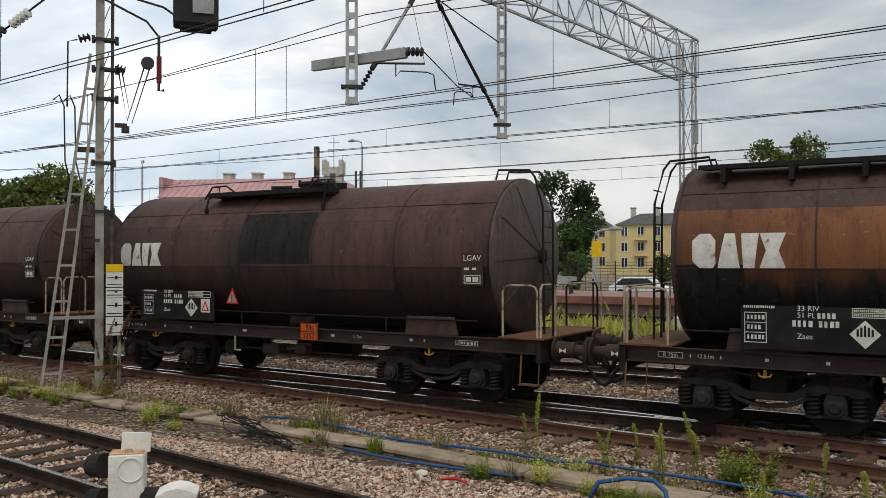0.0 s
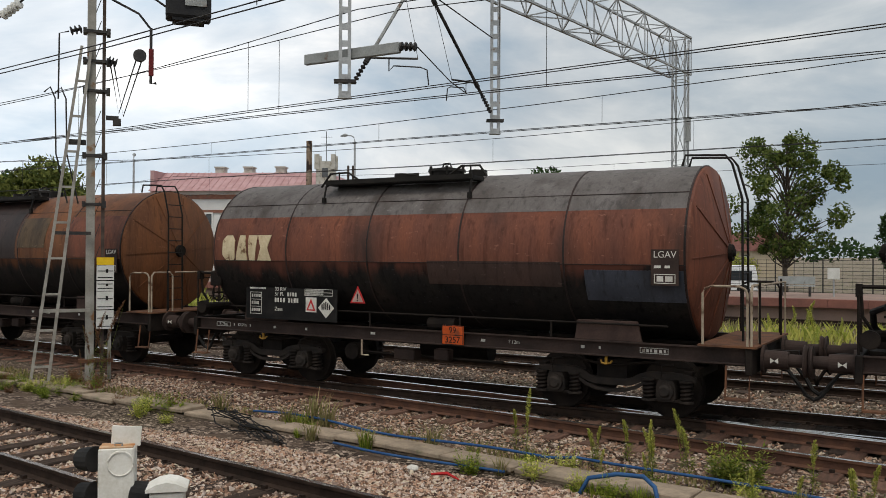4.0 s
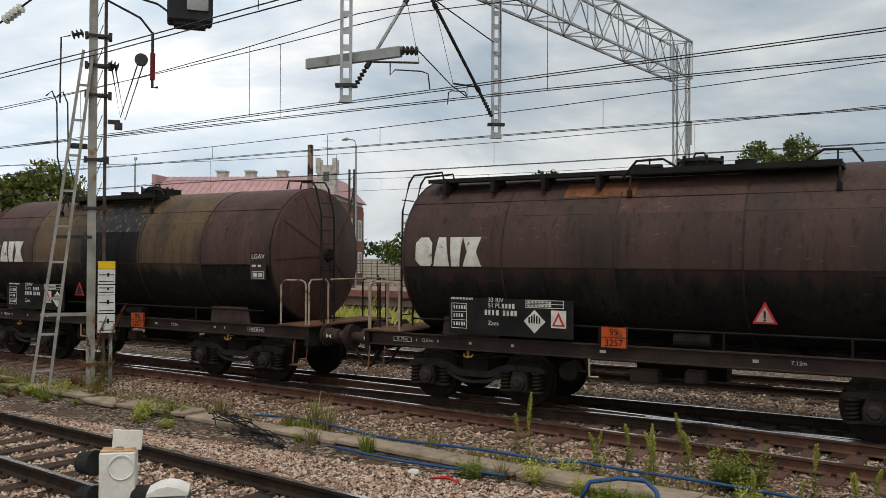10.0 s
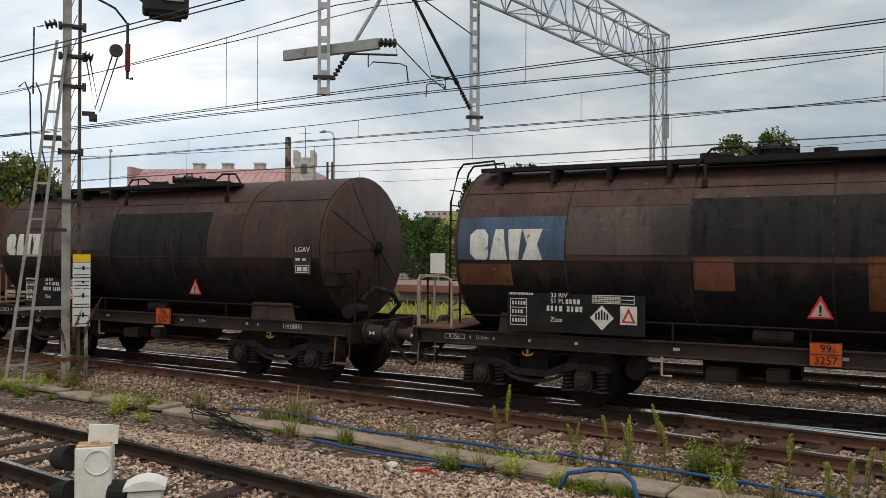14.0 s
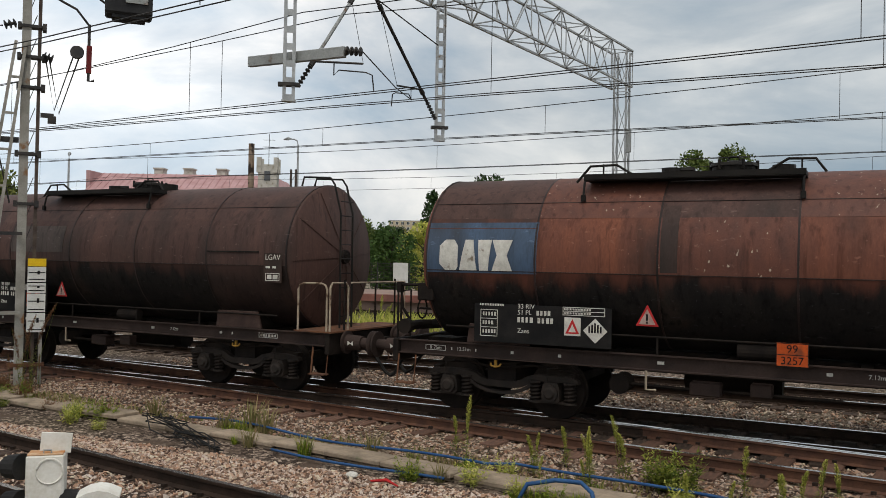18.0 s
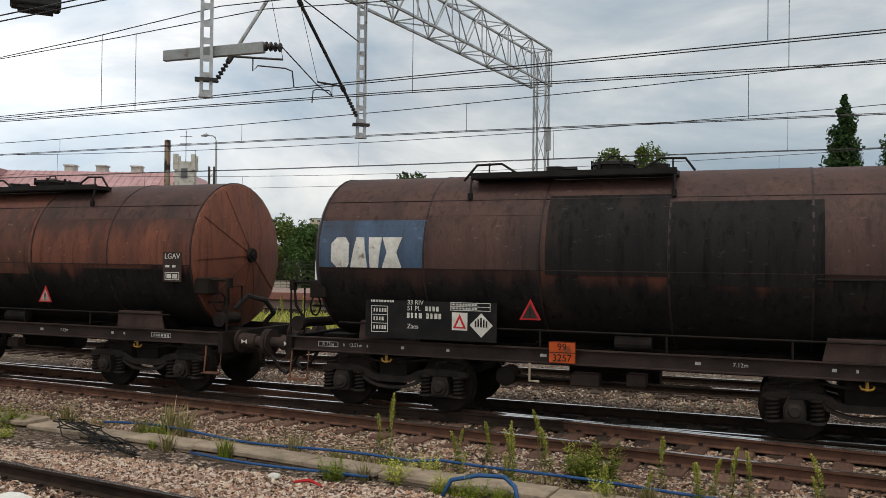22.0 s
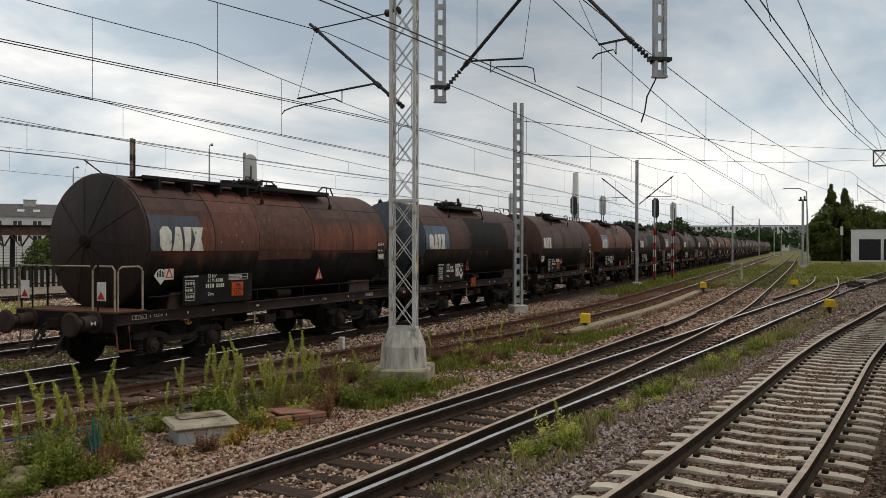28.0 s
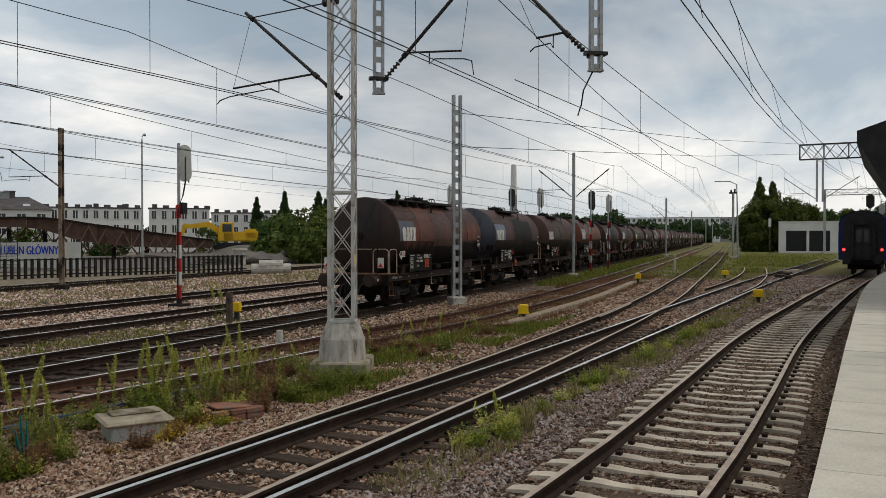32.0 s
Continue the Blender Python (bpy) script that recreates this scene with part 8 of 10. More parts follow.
def house(label, az, d, width, depth, z, turn, wall, roof, ridge, storeys, cols, side_cols=0, win=(1.0, 1.5), hip=0.0, chimneys=0, balconies=False, blank=False, floor0=0.6):
    """A block with walls, openings with frames and panes, and a roof. Its front faces the tracks, turned by turn degrees."""
    x, y = polar(az, d)
    h = thing("building", label, "building")
    m = Matrix.Translation((x, y, 0)) @ Matrix.Rotation(radians(turn), 4, "Z")
    bm = fresh()
    box(bm, -width / 2, width / 2, 0, depth, -0.4, z)
    put("wall", bm, wall, h, m)
    if ridge > 0:
        bm = fresh()
        o = 0.35
        e = [bm.verts.new(v) for v in ((-width / 2 - o, -o, z), (width / 2 + o, -o, z), (width / 2 + o, depth + o, z), (-width / 2 - o, depth + o, z))]
        hx = width / 2 + o - hip
        r = [bm.verts.new(v) for v in ((-hx, depth / 2, z + ridge), (hx, depth / 2, z + ridge))]
        for f in ((e[0], e[1], r[1], r[0]), (e[2], e[3], r[0], r[1]), (e[1], e[2], r[1]), (e[3], e[0], r[0]), (e[3], e[2], e[1], e[0])):
            bm.faces.new(f)
        put("roof", bm, roof, h, m)
    elif ridge < 0:
        bm = fresh()
        box(bm, -width / 2 - 0.15, width / 2 + 0.15, -0.15, depth + 0.15, z, z + 0.25)
        put("parapet", bm, roof, h, m)
    for k in range(chimneys):
        bm = fresh()
        xx = -width / 2 + width * (k + 0.6) / chimneys
        box(bm, xx - 0.45, xx + 0.45, depth / 2 - 1.2, depth / 2 - 0.5, z + max(ridge, 0) * 0.4, z + max(ridge, 0) + 0.9)
        box(bm, xx - 0.55, xx + 0.55, depth / 2 - 1.3, depth / 2 - 0.4, z + max(ridge, 0) + 0.9, z + max(ridge, 0) + 1.05)
        put("chimney", bm, M["paleconc"], h, m)
    sh = (z - floor0) / storeys
    w, wh = win
    wm, fm = bpy.data.meshes.new("pane"), bpy.data.meshes.new("frame")
    bm = fresh()
    box(bm, -w / 2, w / 2, -0.03, 0.02, 0, wh)
    bm.to_mesh(wm)
    bm.free()
    bm = fresh()
    for a in ((-w / 2 - 0.09, -w / 2, -0.09, wh + 0.09), (w / 2, w / 2 + 0.09, -0.09, wh + 0.09), (-w / 2, w / 2, -0.09, 0), (-w / 2, w / 2, wh, wh + 0.09), (-0.04, 0.04, 0, wh)):
        box(bm, a[0], a[1], -0.08, 0.0, a[2], a[3])
    bm.to_mesh(fm)
    bm.free()
    for me, q in ((wm, M["pane"]), (fm, M["frame_white"])):
        me.materials.append(q)
    spots = []
    for s in range(storeys):
        for c in range(cols):
            spots.append((Matrix.Translation((-width / 2 + width * (c + 0.5) / cols, 0, floor0 + s * sh + sh * 0.3)), s, c))
        for c in range(side_cols):
            spots.append((Matrix.Translation((-width / 2, depth * (c + 0.5) / side_cols, floor0 + s * sh + sh * 0.3)) @ Matrix.Rotation(-math.pi / 2, 4, "Z"), s, c + 99))
    for q, s, c in spots:
        wd = new("window")
        wd.parent = h
        wd.matrix_basis = m @ q
        link("pane", wm, None, wd)
        link("frame", fm, None, wd)
        if balconies and c in (1, cols - 2) and s > 0:
            bm = fresh()
            xx = -width / 2 + width * (c + 0.5) / cols
            zz = floor0 + s * sh
            box(bm, xx - 1.1, xx + 1.1, -0.9, 0, zz, zz + 0.12)
            for k in range(9):
                box(bm, xx - 1.1 + k * 0.27, xx - 1.05 + k * 0.27, -0.9, -0.86, zz + 0.1, zz + 1.0)
            box(bm, xx - 1.1, xx + 1.1, -0.92, -0.85, zz + 0.95, zz + 1.02)
            put("balcony", bm, wall, h, m)
    return h


# station house under a pink sheet roof, its long side running away from the tracks
st_m = Matrix.Translation((-59.5, 53.4, 0)) @ Matrix.Rotation(radians(24), 4, "Z")
sta = thing("station_building", "white and brick station building under a pink-red sheet roof", "building")
bm = fresh()
box(bm, 0, 15.8, 0, 14, -0.4, 8.0)
put("wall", bm, M["whitewall"], sta, st_m)
bm = fresh()
for x0, x1, z0, z1 in ((-0.1, 15.9, 7.3, 7.7), (-0.1, 15.9, 6.1, 6.35)):
    box(bm, x0, x1, -0.1, 14.1, z0, z1)
put("brick_course", bm, M["brick"], sta, st_m)
bm = fresh()
v = [bm.verts.new(p) for p in ((-0.4, -0.6, 8.0), (16.2, -0.6, 8.0), (16.2, 14.6, 8.0), (-0.4, 14.6, 8.0), (-0.4, 3.0, 9.9), (15.0, 3.0, 9.9), (15.0, 10, 9.9), (-0.4, 10, 9.9))]
for f in ((0, 1, 5, 4), (1, 2, 6, 5), (2, 3, 7, 6), (3, 0, 4, 7), (4, 5, 6, 7), (3, 2, 1, 0)):
    bm.faces.new([v[i] for i in f])
put("roof", bm, M["roofpink"], sta, st_m)
for x in np.arange(-0.2, 14.9, 0.6):
    bm = fresh()
    bar(bm, (x, -0.6, 8.03), (x, 3.0, 9.93), 0.05, 0.05)
    put("roof_seam", bm, M["roofpink"], sta, st_m)
bm = fresh()
box(bm, -0.7, -0.35, 0.5, 14.7, 7.9, 9.9)
put("gable_wall", bm, M["roofpink"], sta, st_m)
for x in (4.2, 6.9, 9.9):
    bm = fresh()
    box(bm, x, x + 0.8, 3.4, 4.4, 9.6, 10.4)
    box(bm, x - 0.08, x + 0.88, 3.3, 4.5, 10.4, 10.52)
    put("chimney", bm, M["paleconc"], sta, st_m)
for k in range(4):
    wd = new("window")
    wd.parent = sta
    bm = fresh()
    box(bm, 0.5 + k * 3.5, 1.7 + k * 3.5, -0.06, 0.02, 4.2, 6.0)
    put("pane", bm, M["pane"], wd, st_m)
    bm = fresh()
    for a in ((0.38, 0.5, 4.08, 6.12), (1.7, 1.82, 4.08, 6.12), (0.5, 1.7, 4.08, 4.2), (0.5, 1.7, 6.0, 6.12), (1.05, 1.15, 4.2, 6.0)):
        box(bm, a[0] + k * 3.5, a[1] + k * 3.5, -0.12, 0.02, a[2], a[3])
    put("frame", bm, M["frame_white"], wd, st_m)
bm = fresh()
box(bm, 15.8, 15.95, 0, 14, -0.3, 7.28)
put("brick_front", bm, M["brick"], sta, st_m, "red brick end wall")
for k in range(4):
    for z in (1.2, 4.4):
        wd = new("window")
        wd.parent = sta
        bm = fresh()
        box(bm, 15.93, 15.99, 1.2 + k * 3.3, 2.4 + k * 3.3, z, z + 1.7)
        put("pane", bm, M["pane"], wd, st_m)
        bm = fresh()
        for a in ((1.0, 1.2, z - 0.2, z + 1.9), (2.4, 2.6, z - 0.2, z + 1.9), (1.2, 2.4, z - 0.2, z), (1.2, 2.4, z + 1.7, z + 1.9), (1.75, 1.85, z, z + 1.7)):
            box(bm, 15.93, 16.05, a[0] + k * 3.3, a[1] + k * 3.3, a[2], a[3])
        put("frame", bm, M["frame_white"], wd, st_m)
cp = thing("post", "dark square post before the station", "post")
bm = fresh()
box(bm, -38.57, -38.28, 48.33, 48.62, -0.3, 10.6)
part("shaft", bm, M["mastochre"], cp)
# little tower with corner turrets beside it
tw = thing("tower", "small pale brick tower with corner turrets and an aerial", "tower")
m = Matrix.Translation((-45.9, 60.3, 0)) @ Matrix.Rotation(radians(30), 4, "Z")
bm = fresh()
box(bm, -0.8, 0.8, -0.8, 0.8, -0.3, 10.6)
put("shaft", bm, M["paleconc"], tw, m)
for sx in (-1, 1):
    for sy in (-1, 1):
        bm = fresh()
        box(bm, sx * 0.72 - 0.2, sx * 0.72 + 0.2, sy * 0.72 - 0.2, sy * 0.72 + 0.2, 9.9, 11.2)
        put("turret", bm, M["paleconc"], tw, m)
bm = fresh()
box(bm, -0.25, 0.25, -0.86, -0.8, 9.2, 10.0)
put("window", bm, M["pane"], tw, m)
bm = fresh()
tube(bm, [(0, 0, 10.5), (0, 0, 13.3)], 0.03, 5)
for z in (12.2, 12.8):
    tube(bm, [(-0.5, 0, z), (0.5, 0, z)], 0.02, 4)
put("aerial", bm, M["darksteel"], tw, m)

house("yellow three-storey apartment house with balconies and a grey hip roof", -15.4, 150, 16.5, 11, 8.4, 12, M["yellowwall"], M["slate"], 2.2, 3, 6, 0, (1.0, 1.5), 4.0, 4, True, floor0=0.4)
house("second yellow house behind trees", -21.0, 165, 12, 10, 8.6, 12, M["yellowwall"], M["slate"], 2.2, 3, 4, 0, (1.0, 1.5), 3.0, 2)
house("small beige house with a brown tile roof", -10.6, 118, 6.2, 7, 3.2, -35, M["beigewall"], M["tile"], 2.6, 1, 2, 2, (0.8, 1.1), 0.0, 1)
house("tall grey stucco house with a bare gable and sheet roof", 4.6, 120, 10.5, 15, 12.2, -76, M["stucco"], M["zinc"], 3.0, 4, 3, 2, (0.8, 1.2), 0.0, 1)
house("pale apartment block behind poplars", 9.3, 150, 22, 10, 13.5, 6, M["whitewall"], M["zinc"], 1.6, 4, 9, 0, (1.0, 1.5), 0.0, 3)
house("faded red apartment house", 12.6, 160, 6, 9, 12.5, 6, M["redwall"], M["slate"], 1.2, 4, 2, 0, (1.0, 1.5), 0.0, 1)
house("beige four-storey apartment house with balconies", 15.9, 175, 17, 10, 14.2, 5, M["beigewall"], M["slate"], 1.2, 4, 7, 0, (1.1, 1.6), 2.0, 5, True)
hw = house("white building with a dark hipped roof, skylights and small attic windows", 39.4, 130, 22, 12, 6.3, -42, M["whitewall"], M["slate"], 1.95, 2, 9, 0, (1.05, 0.8), 3.0, 0, floor0=2.3)
hw_m = Matrix.Translation((*polar(39.4, 130), 0)) @ Matrix.Rotation(radians(-42), 4, "Z")
for x, y, z0, z1, w_, mt in ((-1.2, 4.8, 7.6, 8.75, 0.8, "paleconc"), (4.2, 3.2, 7.0, 8.6, 0.5, "frame_white"), (5.0, 4.8, 7.8, 8.8, 0.9, "stucco"), (5.9, 5.2, 8.0, 8.95, 0.7, "slate")):
    bm = fresh()
    box(bm, x - w_, x + w_, y, y + 1.0, z0, z1)
    box(bm, x - w_ - 0.08, x + w_ + 0.08, y - 0.08, y + 1.08, z1, z1 + 0.1)
    put("chimney", bm, M[mt], hw, hw_m)
for x, t_ in ((-2.2, 0.42), (-0.2, 0.42), (3.2, 0.4), (8.0, 0.3)):
    bm = fresh()
    y, z = 6 * t_, 6.3 + 1.95 * t_
    box(bm, x - 0.45, x + 0.45, y - 0.5, y + 0.5, 0.02, 0.1)
    for v in bm.verts:
        v.co.z += z + (v.co.y - y) * 0.31
    put("skylight", bm, M["zinc"], hw, hw_m)
for lb, az, d, wd_, top, tn, n in (("long white three-storey block with a flat roof", 46.2, 168, 19, 7.75, -46, 11), ("second white block with a flat roof", 51.75, 170, 11, 7.85, -52, 6), ("third white block with a curved roof edge", 56.2, 185, 16, 7.5, -54, 8)):
    wb = house(lb, az, d, wd_, 12, top, tn, M["whitewall"], M["slate"], -1, 3, n, 0, (0.8, 1.45), floor0=-0.1)
    wb_m = Matrix.Translation((*polar(az, d), 0)) @ Matrix.Rotation(radians(tn), 4, "Z")
    for k in range(n):
        bm = fresh()
        x = -wd_ / 2 + (k + 0.5) * wd_ / n + 0.3 * (k % 3)
        box(bm, x - 0.4 - 0.2 * (k % 2), x + 0.5, 1.5, 3.0, top + 0.3, top + 0.75 + 0.2 * (k % 3 == 0))
        put("roof_vent", bm, M["slate"], wb, wb_m)
house("pale house behind bushes", 30.0, 170, 14, 9, 9.0, -25, M["beigewall"], M["slate"], 1.5, 3, 6, 0, (1.0, 1.5), 0, 2)
house("distant pinkish tower block", -28.0, 520, 24, 14, 27, 20, M["beigewall"], M["stucco"], -1, 8, 7, 0, (1.6, 1.6))
house("distant pale housing block", 83.6, 520, 60, 14, 14, -75, M["whitewall"], M["stucco"], -1, 4, 20, 0, (1.6, 1.8))
house("distant grey housing block", 86.2, 560, 50, 14, 15, -75, M["stucco"], M["zinc"], -1, 4, 16, 0, (1.6, 1.8))

# white shed with two dark doors
shed = thing("shed", "white flat-roofed shed with two dark garage doors", "shed")
m = Matrix.Translation((164, -1.2, 0)) @ Matrix.Rotation(radians(-95), 4, "Z")
bm = fresh()
box(bm, -0.3, 10.2, 0, 8, -0.3, 5.2)
put("wall", bm, M["whitewall"], shed, m)
for x0 in (0.95, 4.75):
    bm = fresh()
    box(bm, x0, x0 + 3.35, -0.04, 0.1, 0.1, 3.7)
    put("garage_door", bm, M["coachdark"], shed, m)
bm = fresh()
box(bm, -0.4, 10.3, -0.1, 8.1, 5.2, 5.35)
put("roof_edge", bm, M["whitewall"], shed, m)

# ---- far platform, fence, sign ----
fp = thing("far_platform", "long low platform with a red-brown edge beyond the tracks", "platform", kind="structure")
bm = fresh()
box(bm, -110, 10.5, 38.6, 46.5, -0.3, 0.70)
part("platform_body", bm, M["pave"], fp)
for k in range(40):
    x = -50 + k * 1.5
    bm = fresh()
    box(bm, x, x + 1.48, 38.2, 38.75, 0.42, 0.76)
    part("edge_slab", bm, M["platred"], fp)
bm = fresh()
box(bm, -110, -50.02, 38.2, 38.75, 0.42, 0.76)
part("edge_slab", bm, M["platred"], fp)
nm = thing("station_sign", "blue station name sign on a pale post", "sign")
bm = fresh()
box(bm, 6.9, 8.35, 40.0, 40.06, 3.0, 3.6)
part("panel", bm, M["signblue"], nm)
words("lettering", "Lublin", 0.42, M["white"], nm, Matrix.Translation((7.62, 39.99, 3.3)) @ Matrix.Rotation(math.pi / 2, 4, "X"))
bm = fresh()
tube(bm, [(7.62, 40.1, 0.7), (7.62, 40.1, 3.1)], 0.05, 8)
part("post", bm, M["galv"], nm)
for x, y, w_, z0, z1, mt, nmx in ((-14.6, 40.5, 0.5, 2.6, 3.4, "yellow", "yellow timetable board on a post"), (-22.5, 41.5, 0.9, 1.3, 2.4, "label", "white notice board on the far platform"), (-3.6, 42, 0.5, 1.5, 2.0, "label", "small white board on the far platform"), (-10.3, 41, 0.35, 1.9, 2.3, "label", "small white sign on the far platform")):
    t = thing("notice_board", nmx, "sign")
    bm = fresh()
    box(bm, x - w_ / 2, x + w_ / 2, y, y + 0.06, z0, z1)
    part("panel", bm, M[mt], t)
    bm = fresh()
    tube(bm, [(x, y + 0.1, 0.7), (x, y + 0.1, z0 + 0.2)], 0.04, 6)
    part("post", bm, M["galv"], t)
for x in (-33, -18, -6, 2):
    bn = thing("platform_bench", "grey slatted platform bench", "bench")
    for z0, z1, y0, y1 in ((1.15, 1.2, 42.0, 42.4), (1.25, 1.6, 42.4, 42.45)):
        bm = fresh()
        box(bm, x, x + 1.6, y0, y1, z0, z1)
        part("slat", bm, M["greymast"], bn)
    for xx in (x + 0.2, x + 1.4):
        bm = fresh()
        box(bm, xx - 0.04, xx + 0.04, 42.0, 42.4, 0.7, 1.15)
        part("leg", bm, M["darksteel"], bn)
mf = thing("mesh_fence", "green wire-mesh fence behind the far platform", "fence")
for k in range(44):
    x = -60 + k * 2.5
    bm = fresh()
    tube(bm, [(x, 52, -0.2), (x, 52, 2.4)], 0.04, 6)
    part("fence_post", bm, M["darksteel"], mf)
bm = fresh()
for z in np.arange(0.3, 2.4, 0.2):
    box(bm, -60, 47.5, 51.99, 52.01, z, z + 0.025)
for x in np.arange(-60, 47.5, 0.5):
    box(bm, x, x + 0.02, 51.99, 52.01, 0.2, 2.35)
tagged(part("mesh", bm, M["darksteel"], mf), kind="stuff")

# dark railing and the works behind it
rl = thing("railing", "dark heavy railing along the edge of the underpass", "railing")
line = [(15.5, 47.2), (39.7, 46.3), (57.7, 39.05)]
for (x0, y0), (x1, y1) in zip(line, line[1:]):
    ln = math.hypot(x1 - x0, y1 - y0)
    bm = fresh()
    for z in (0.02, 1.02):
        bar(bm, (x0, y0, z), (x1, y1, z), 0.1, 0.08)
    part("handrail", bm, M["railing"], rl)
    n = int(ln / 0.42)
    for k in range(n):
        t = k / n
        bm = fresh()
        px, py = x0 + (x1 - x0) * t, y0 + (y1 - y0) * t
        box(bm, px - 0.09, px + 0.09, py - 0.06, py + 0.06, -0.25, 1.1)
        part("baluster", bm, M["railing"], rl)
pnl = thing("name_wall", "grey wall panel with big blue lettering", "sign")
m = Matrix.Translation((52.5, 55.0, 0)) @ Matrix.Rotation(radians(-43), 4, "Z")
bm = fresh()
box(bm, -3.0, 3.0, 0, 0.3, -0.3, 2.1)
M["panelgrey"] = surf("name_wall_grey", (0.50, 0.50, 0.47), (0.42, 0.42, 0.39), 0.8, 0.85, bump=0.05)
put("panel", bm, M["panelgrey"], pnl, m)
for o in (-0.02, 0.02):
    words("lettering", "LUBLIN G\u0141\u00d3WNY", 0.95, M["signblue"], pnl, m @ Matrix.Translation((o, -o / 5, 0)) @ Matrix.Translation((-0.8, -0.02, 1.42)) @ Matrix.Rotation(math.pi / 2, 4, "X") @ Matrix.Diagonal((0.55, 1, 1, 1)))

br = thing("girder", "long rusty footbridge span with boarded sides and a tangle of braces", "bridge girder")
M["rustlight"] = surf("rusty_brace", (0.20, 0.13, 0.10), (0.15, 0.10, 0.075), 1.5, 0.85, bump=0.1)
GIRDER = smooth_line([(34, 4.2), (40, 4.3), (44.3, 4.33), (46.9, 3.72), (50.3, 2.95), (53.8, 2.2)])
SHEET = smooth_line([(34, 0.9), (40, 0.95), (43.5, 1.1), (45.5, 1.75), (48, 1.75), (51, 1.35), (53.8, 0.75)])
gp = []
for k in range(41):
    az = 34 + 19.8 * k / 40
    gp.append((*polar(az, 91), float(GIRDER(az)), float(SHEET(az))))
back = Vector((math.sin(radians(45)), math.cos(radians(45)), 0)) * 2.6
rng = random.Random(21)
for k in range(40):
    a, b = gp[k], gp[k + 1]
    bm = fresh()
    bar(bm, (a[0], a[1], a[2]), (b[0], b[1], b[2]), 0.4, 0.12)
    part("top_chord", bm, M["railing"], br)
    bm = fresh()
    v = [bm.verts.new(p) for p in ((a[0], a[1], a[2] - 0.06), (b[0], b[1], b[2] - 0.06), (b[0], b[1], b[2] - b[3]), (a[0], a[1], a[2] - a[3]))]
    w_ = [bm.verts.new(q.co + back * 0.03) for q in v]
    bm.faces.new(v)
    bm.faces.new(w_[::-1])
    for i in range(4):
        bm.faces.new((v[i], w_[i], w_[(i + 1) % 4], v[(i + 1) % 4]))
    o = part("side_board", bm, M["rustbridge"], br)
    o.location = back * 0.12 * rng.random()
for k in range(0, 40, 2):
    a, b, c = Vector(gp[k][:3]), Vector(gp[k + 1][:3]), Vector(gp[min(k + 2, 40)][:3])
    la, lb = Vector((0, 0, -gp[k][3])), Vector((0, 0, -gp[k + 1][3]))
    front = -back * 0.1
    segs = []
    if k > 20:
        segs.append((a + front + la * 1.05, b + front + lb * 0.15))
        if k % 4 == 0:
            segs.append((b + front + lb * 0.15, c + front + lb * 1.05))
    low = Vector((0, 0, -1.0))
    segs += [(a + la, b + lb + low + back * rng.uniform(0, 0.6)), (c + la, b + lb + low + back * rng.uniform(0.4, 1.0)), (b + lb, b + lb + low + back * 0.5)]
    for p, q in segs:
        if min(p.z, q.z) < 0.2:
            continue
        bm = fresh()
        bar(bm, p, q, 0.12, 0.1)
        part("brace", bm, M["rustlight"] if k > 20 else M["rustbridge"], br)
for k in range(0, 40, 4):
    bm = fresh()
    a = gp[k]
    box(bm, a[0] - 0.15 + back.x * 0.5, a[0] + 0.15 + back.x * 0.5, a[1] - 0.15 + back.y * 0.5, a[1] + 0.15 + back.y * 0.5, -0.3, a[2] - 0.3)
    part("trestle", bm, M["railing"], br)
for k in range(40):
    a, b = Vector(gp[k][:3]), Vector(gp[k + 1][:3])
    bm = fresh()
    v = [bm.verts.new(p) for p in (a, b, b + back, a + back)]
    v2 = [bm.verts.new(p.co - Vector((0, 0, 0.1))) for p in v]
    bm.faces.new(v)
    bm.faces.new(v2[::-1])
    for i in range(4):
        bm.faces.new((v[i], v2[i], v2[(i + 1) % 4], v[(i + 1) % 4]))
    part("deck_board", bm, M["rustbridge"], br)

hp = thing("soil_heap", "grey heap of soil and rubble under the excavator", "heap")
for k, (x, y, r, hgt) in enumerate(((78, 53, 7, 1.75), (84, 48, 5, 1.5), (71, 57, 5, 1.2), (88, 51, 6, 1.4), (62, 66, 17, 0.55), (78, 63, 14, 0.7))):
    bm = fresh()
    bmesh.ops.create_icosphere(bm, subdivisions=4, radius=1.0)
    for v in bm.verts:
        n = 1 + 0.25 * noise.noise(v.co * 1.7 + Vector((k, 0, 0))) + 0.08 * noise.noise(v.co * 6)
        v.co = Vector((v.co.x * r * n + x, v.co.y * r * n + y, v.co.z * hgt * n - 0.2))
    part("mound", bm, M["soil"], hp)
ex = thing("excavator", "yellow crawler excavator standing on the heap", "excavator")
m = Matrix.Translation((78.3, 54.8, 1.2)) @ Matrix.Rotation(radians(-52), 4, "Z")
for s in (-1, 1):
    bm = fresh()
    prism(bm, [(-1.9, 0.1), (-1.6, -0.2), (1.6, -0.2), (1.9, 0.1), (1.9, 0.4), (1.6, 0.7), (-1.6, 0.7), (-1.9, 0.4)], s * 1.1 - 0.28, s * 1.1 + 0.28)
    put("crawler_track", bm, M["coachdark"], ex, m)
bm = fresh()
box(bm, -1.0, 2.6, -1.2, 1.2, 0.85, 1.9)
put("body", bevelled(bm, 0.12, 2), M["exyellow"], ex, m)
bm = fresh()
box(bm, 1.2, 2.7, -1.2, 1.2, 1.0, 2.2)
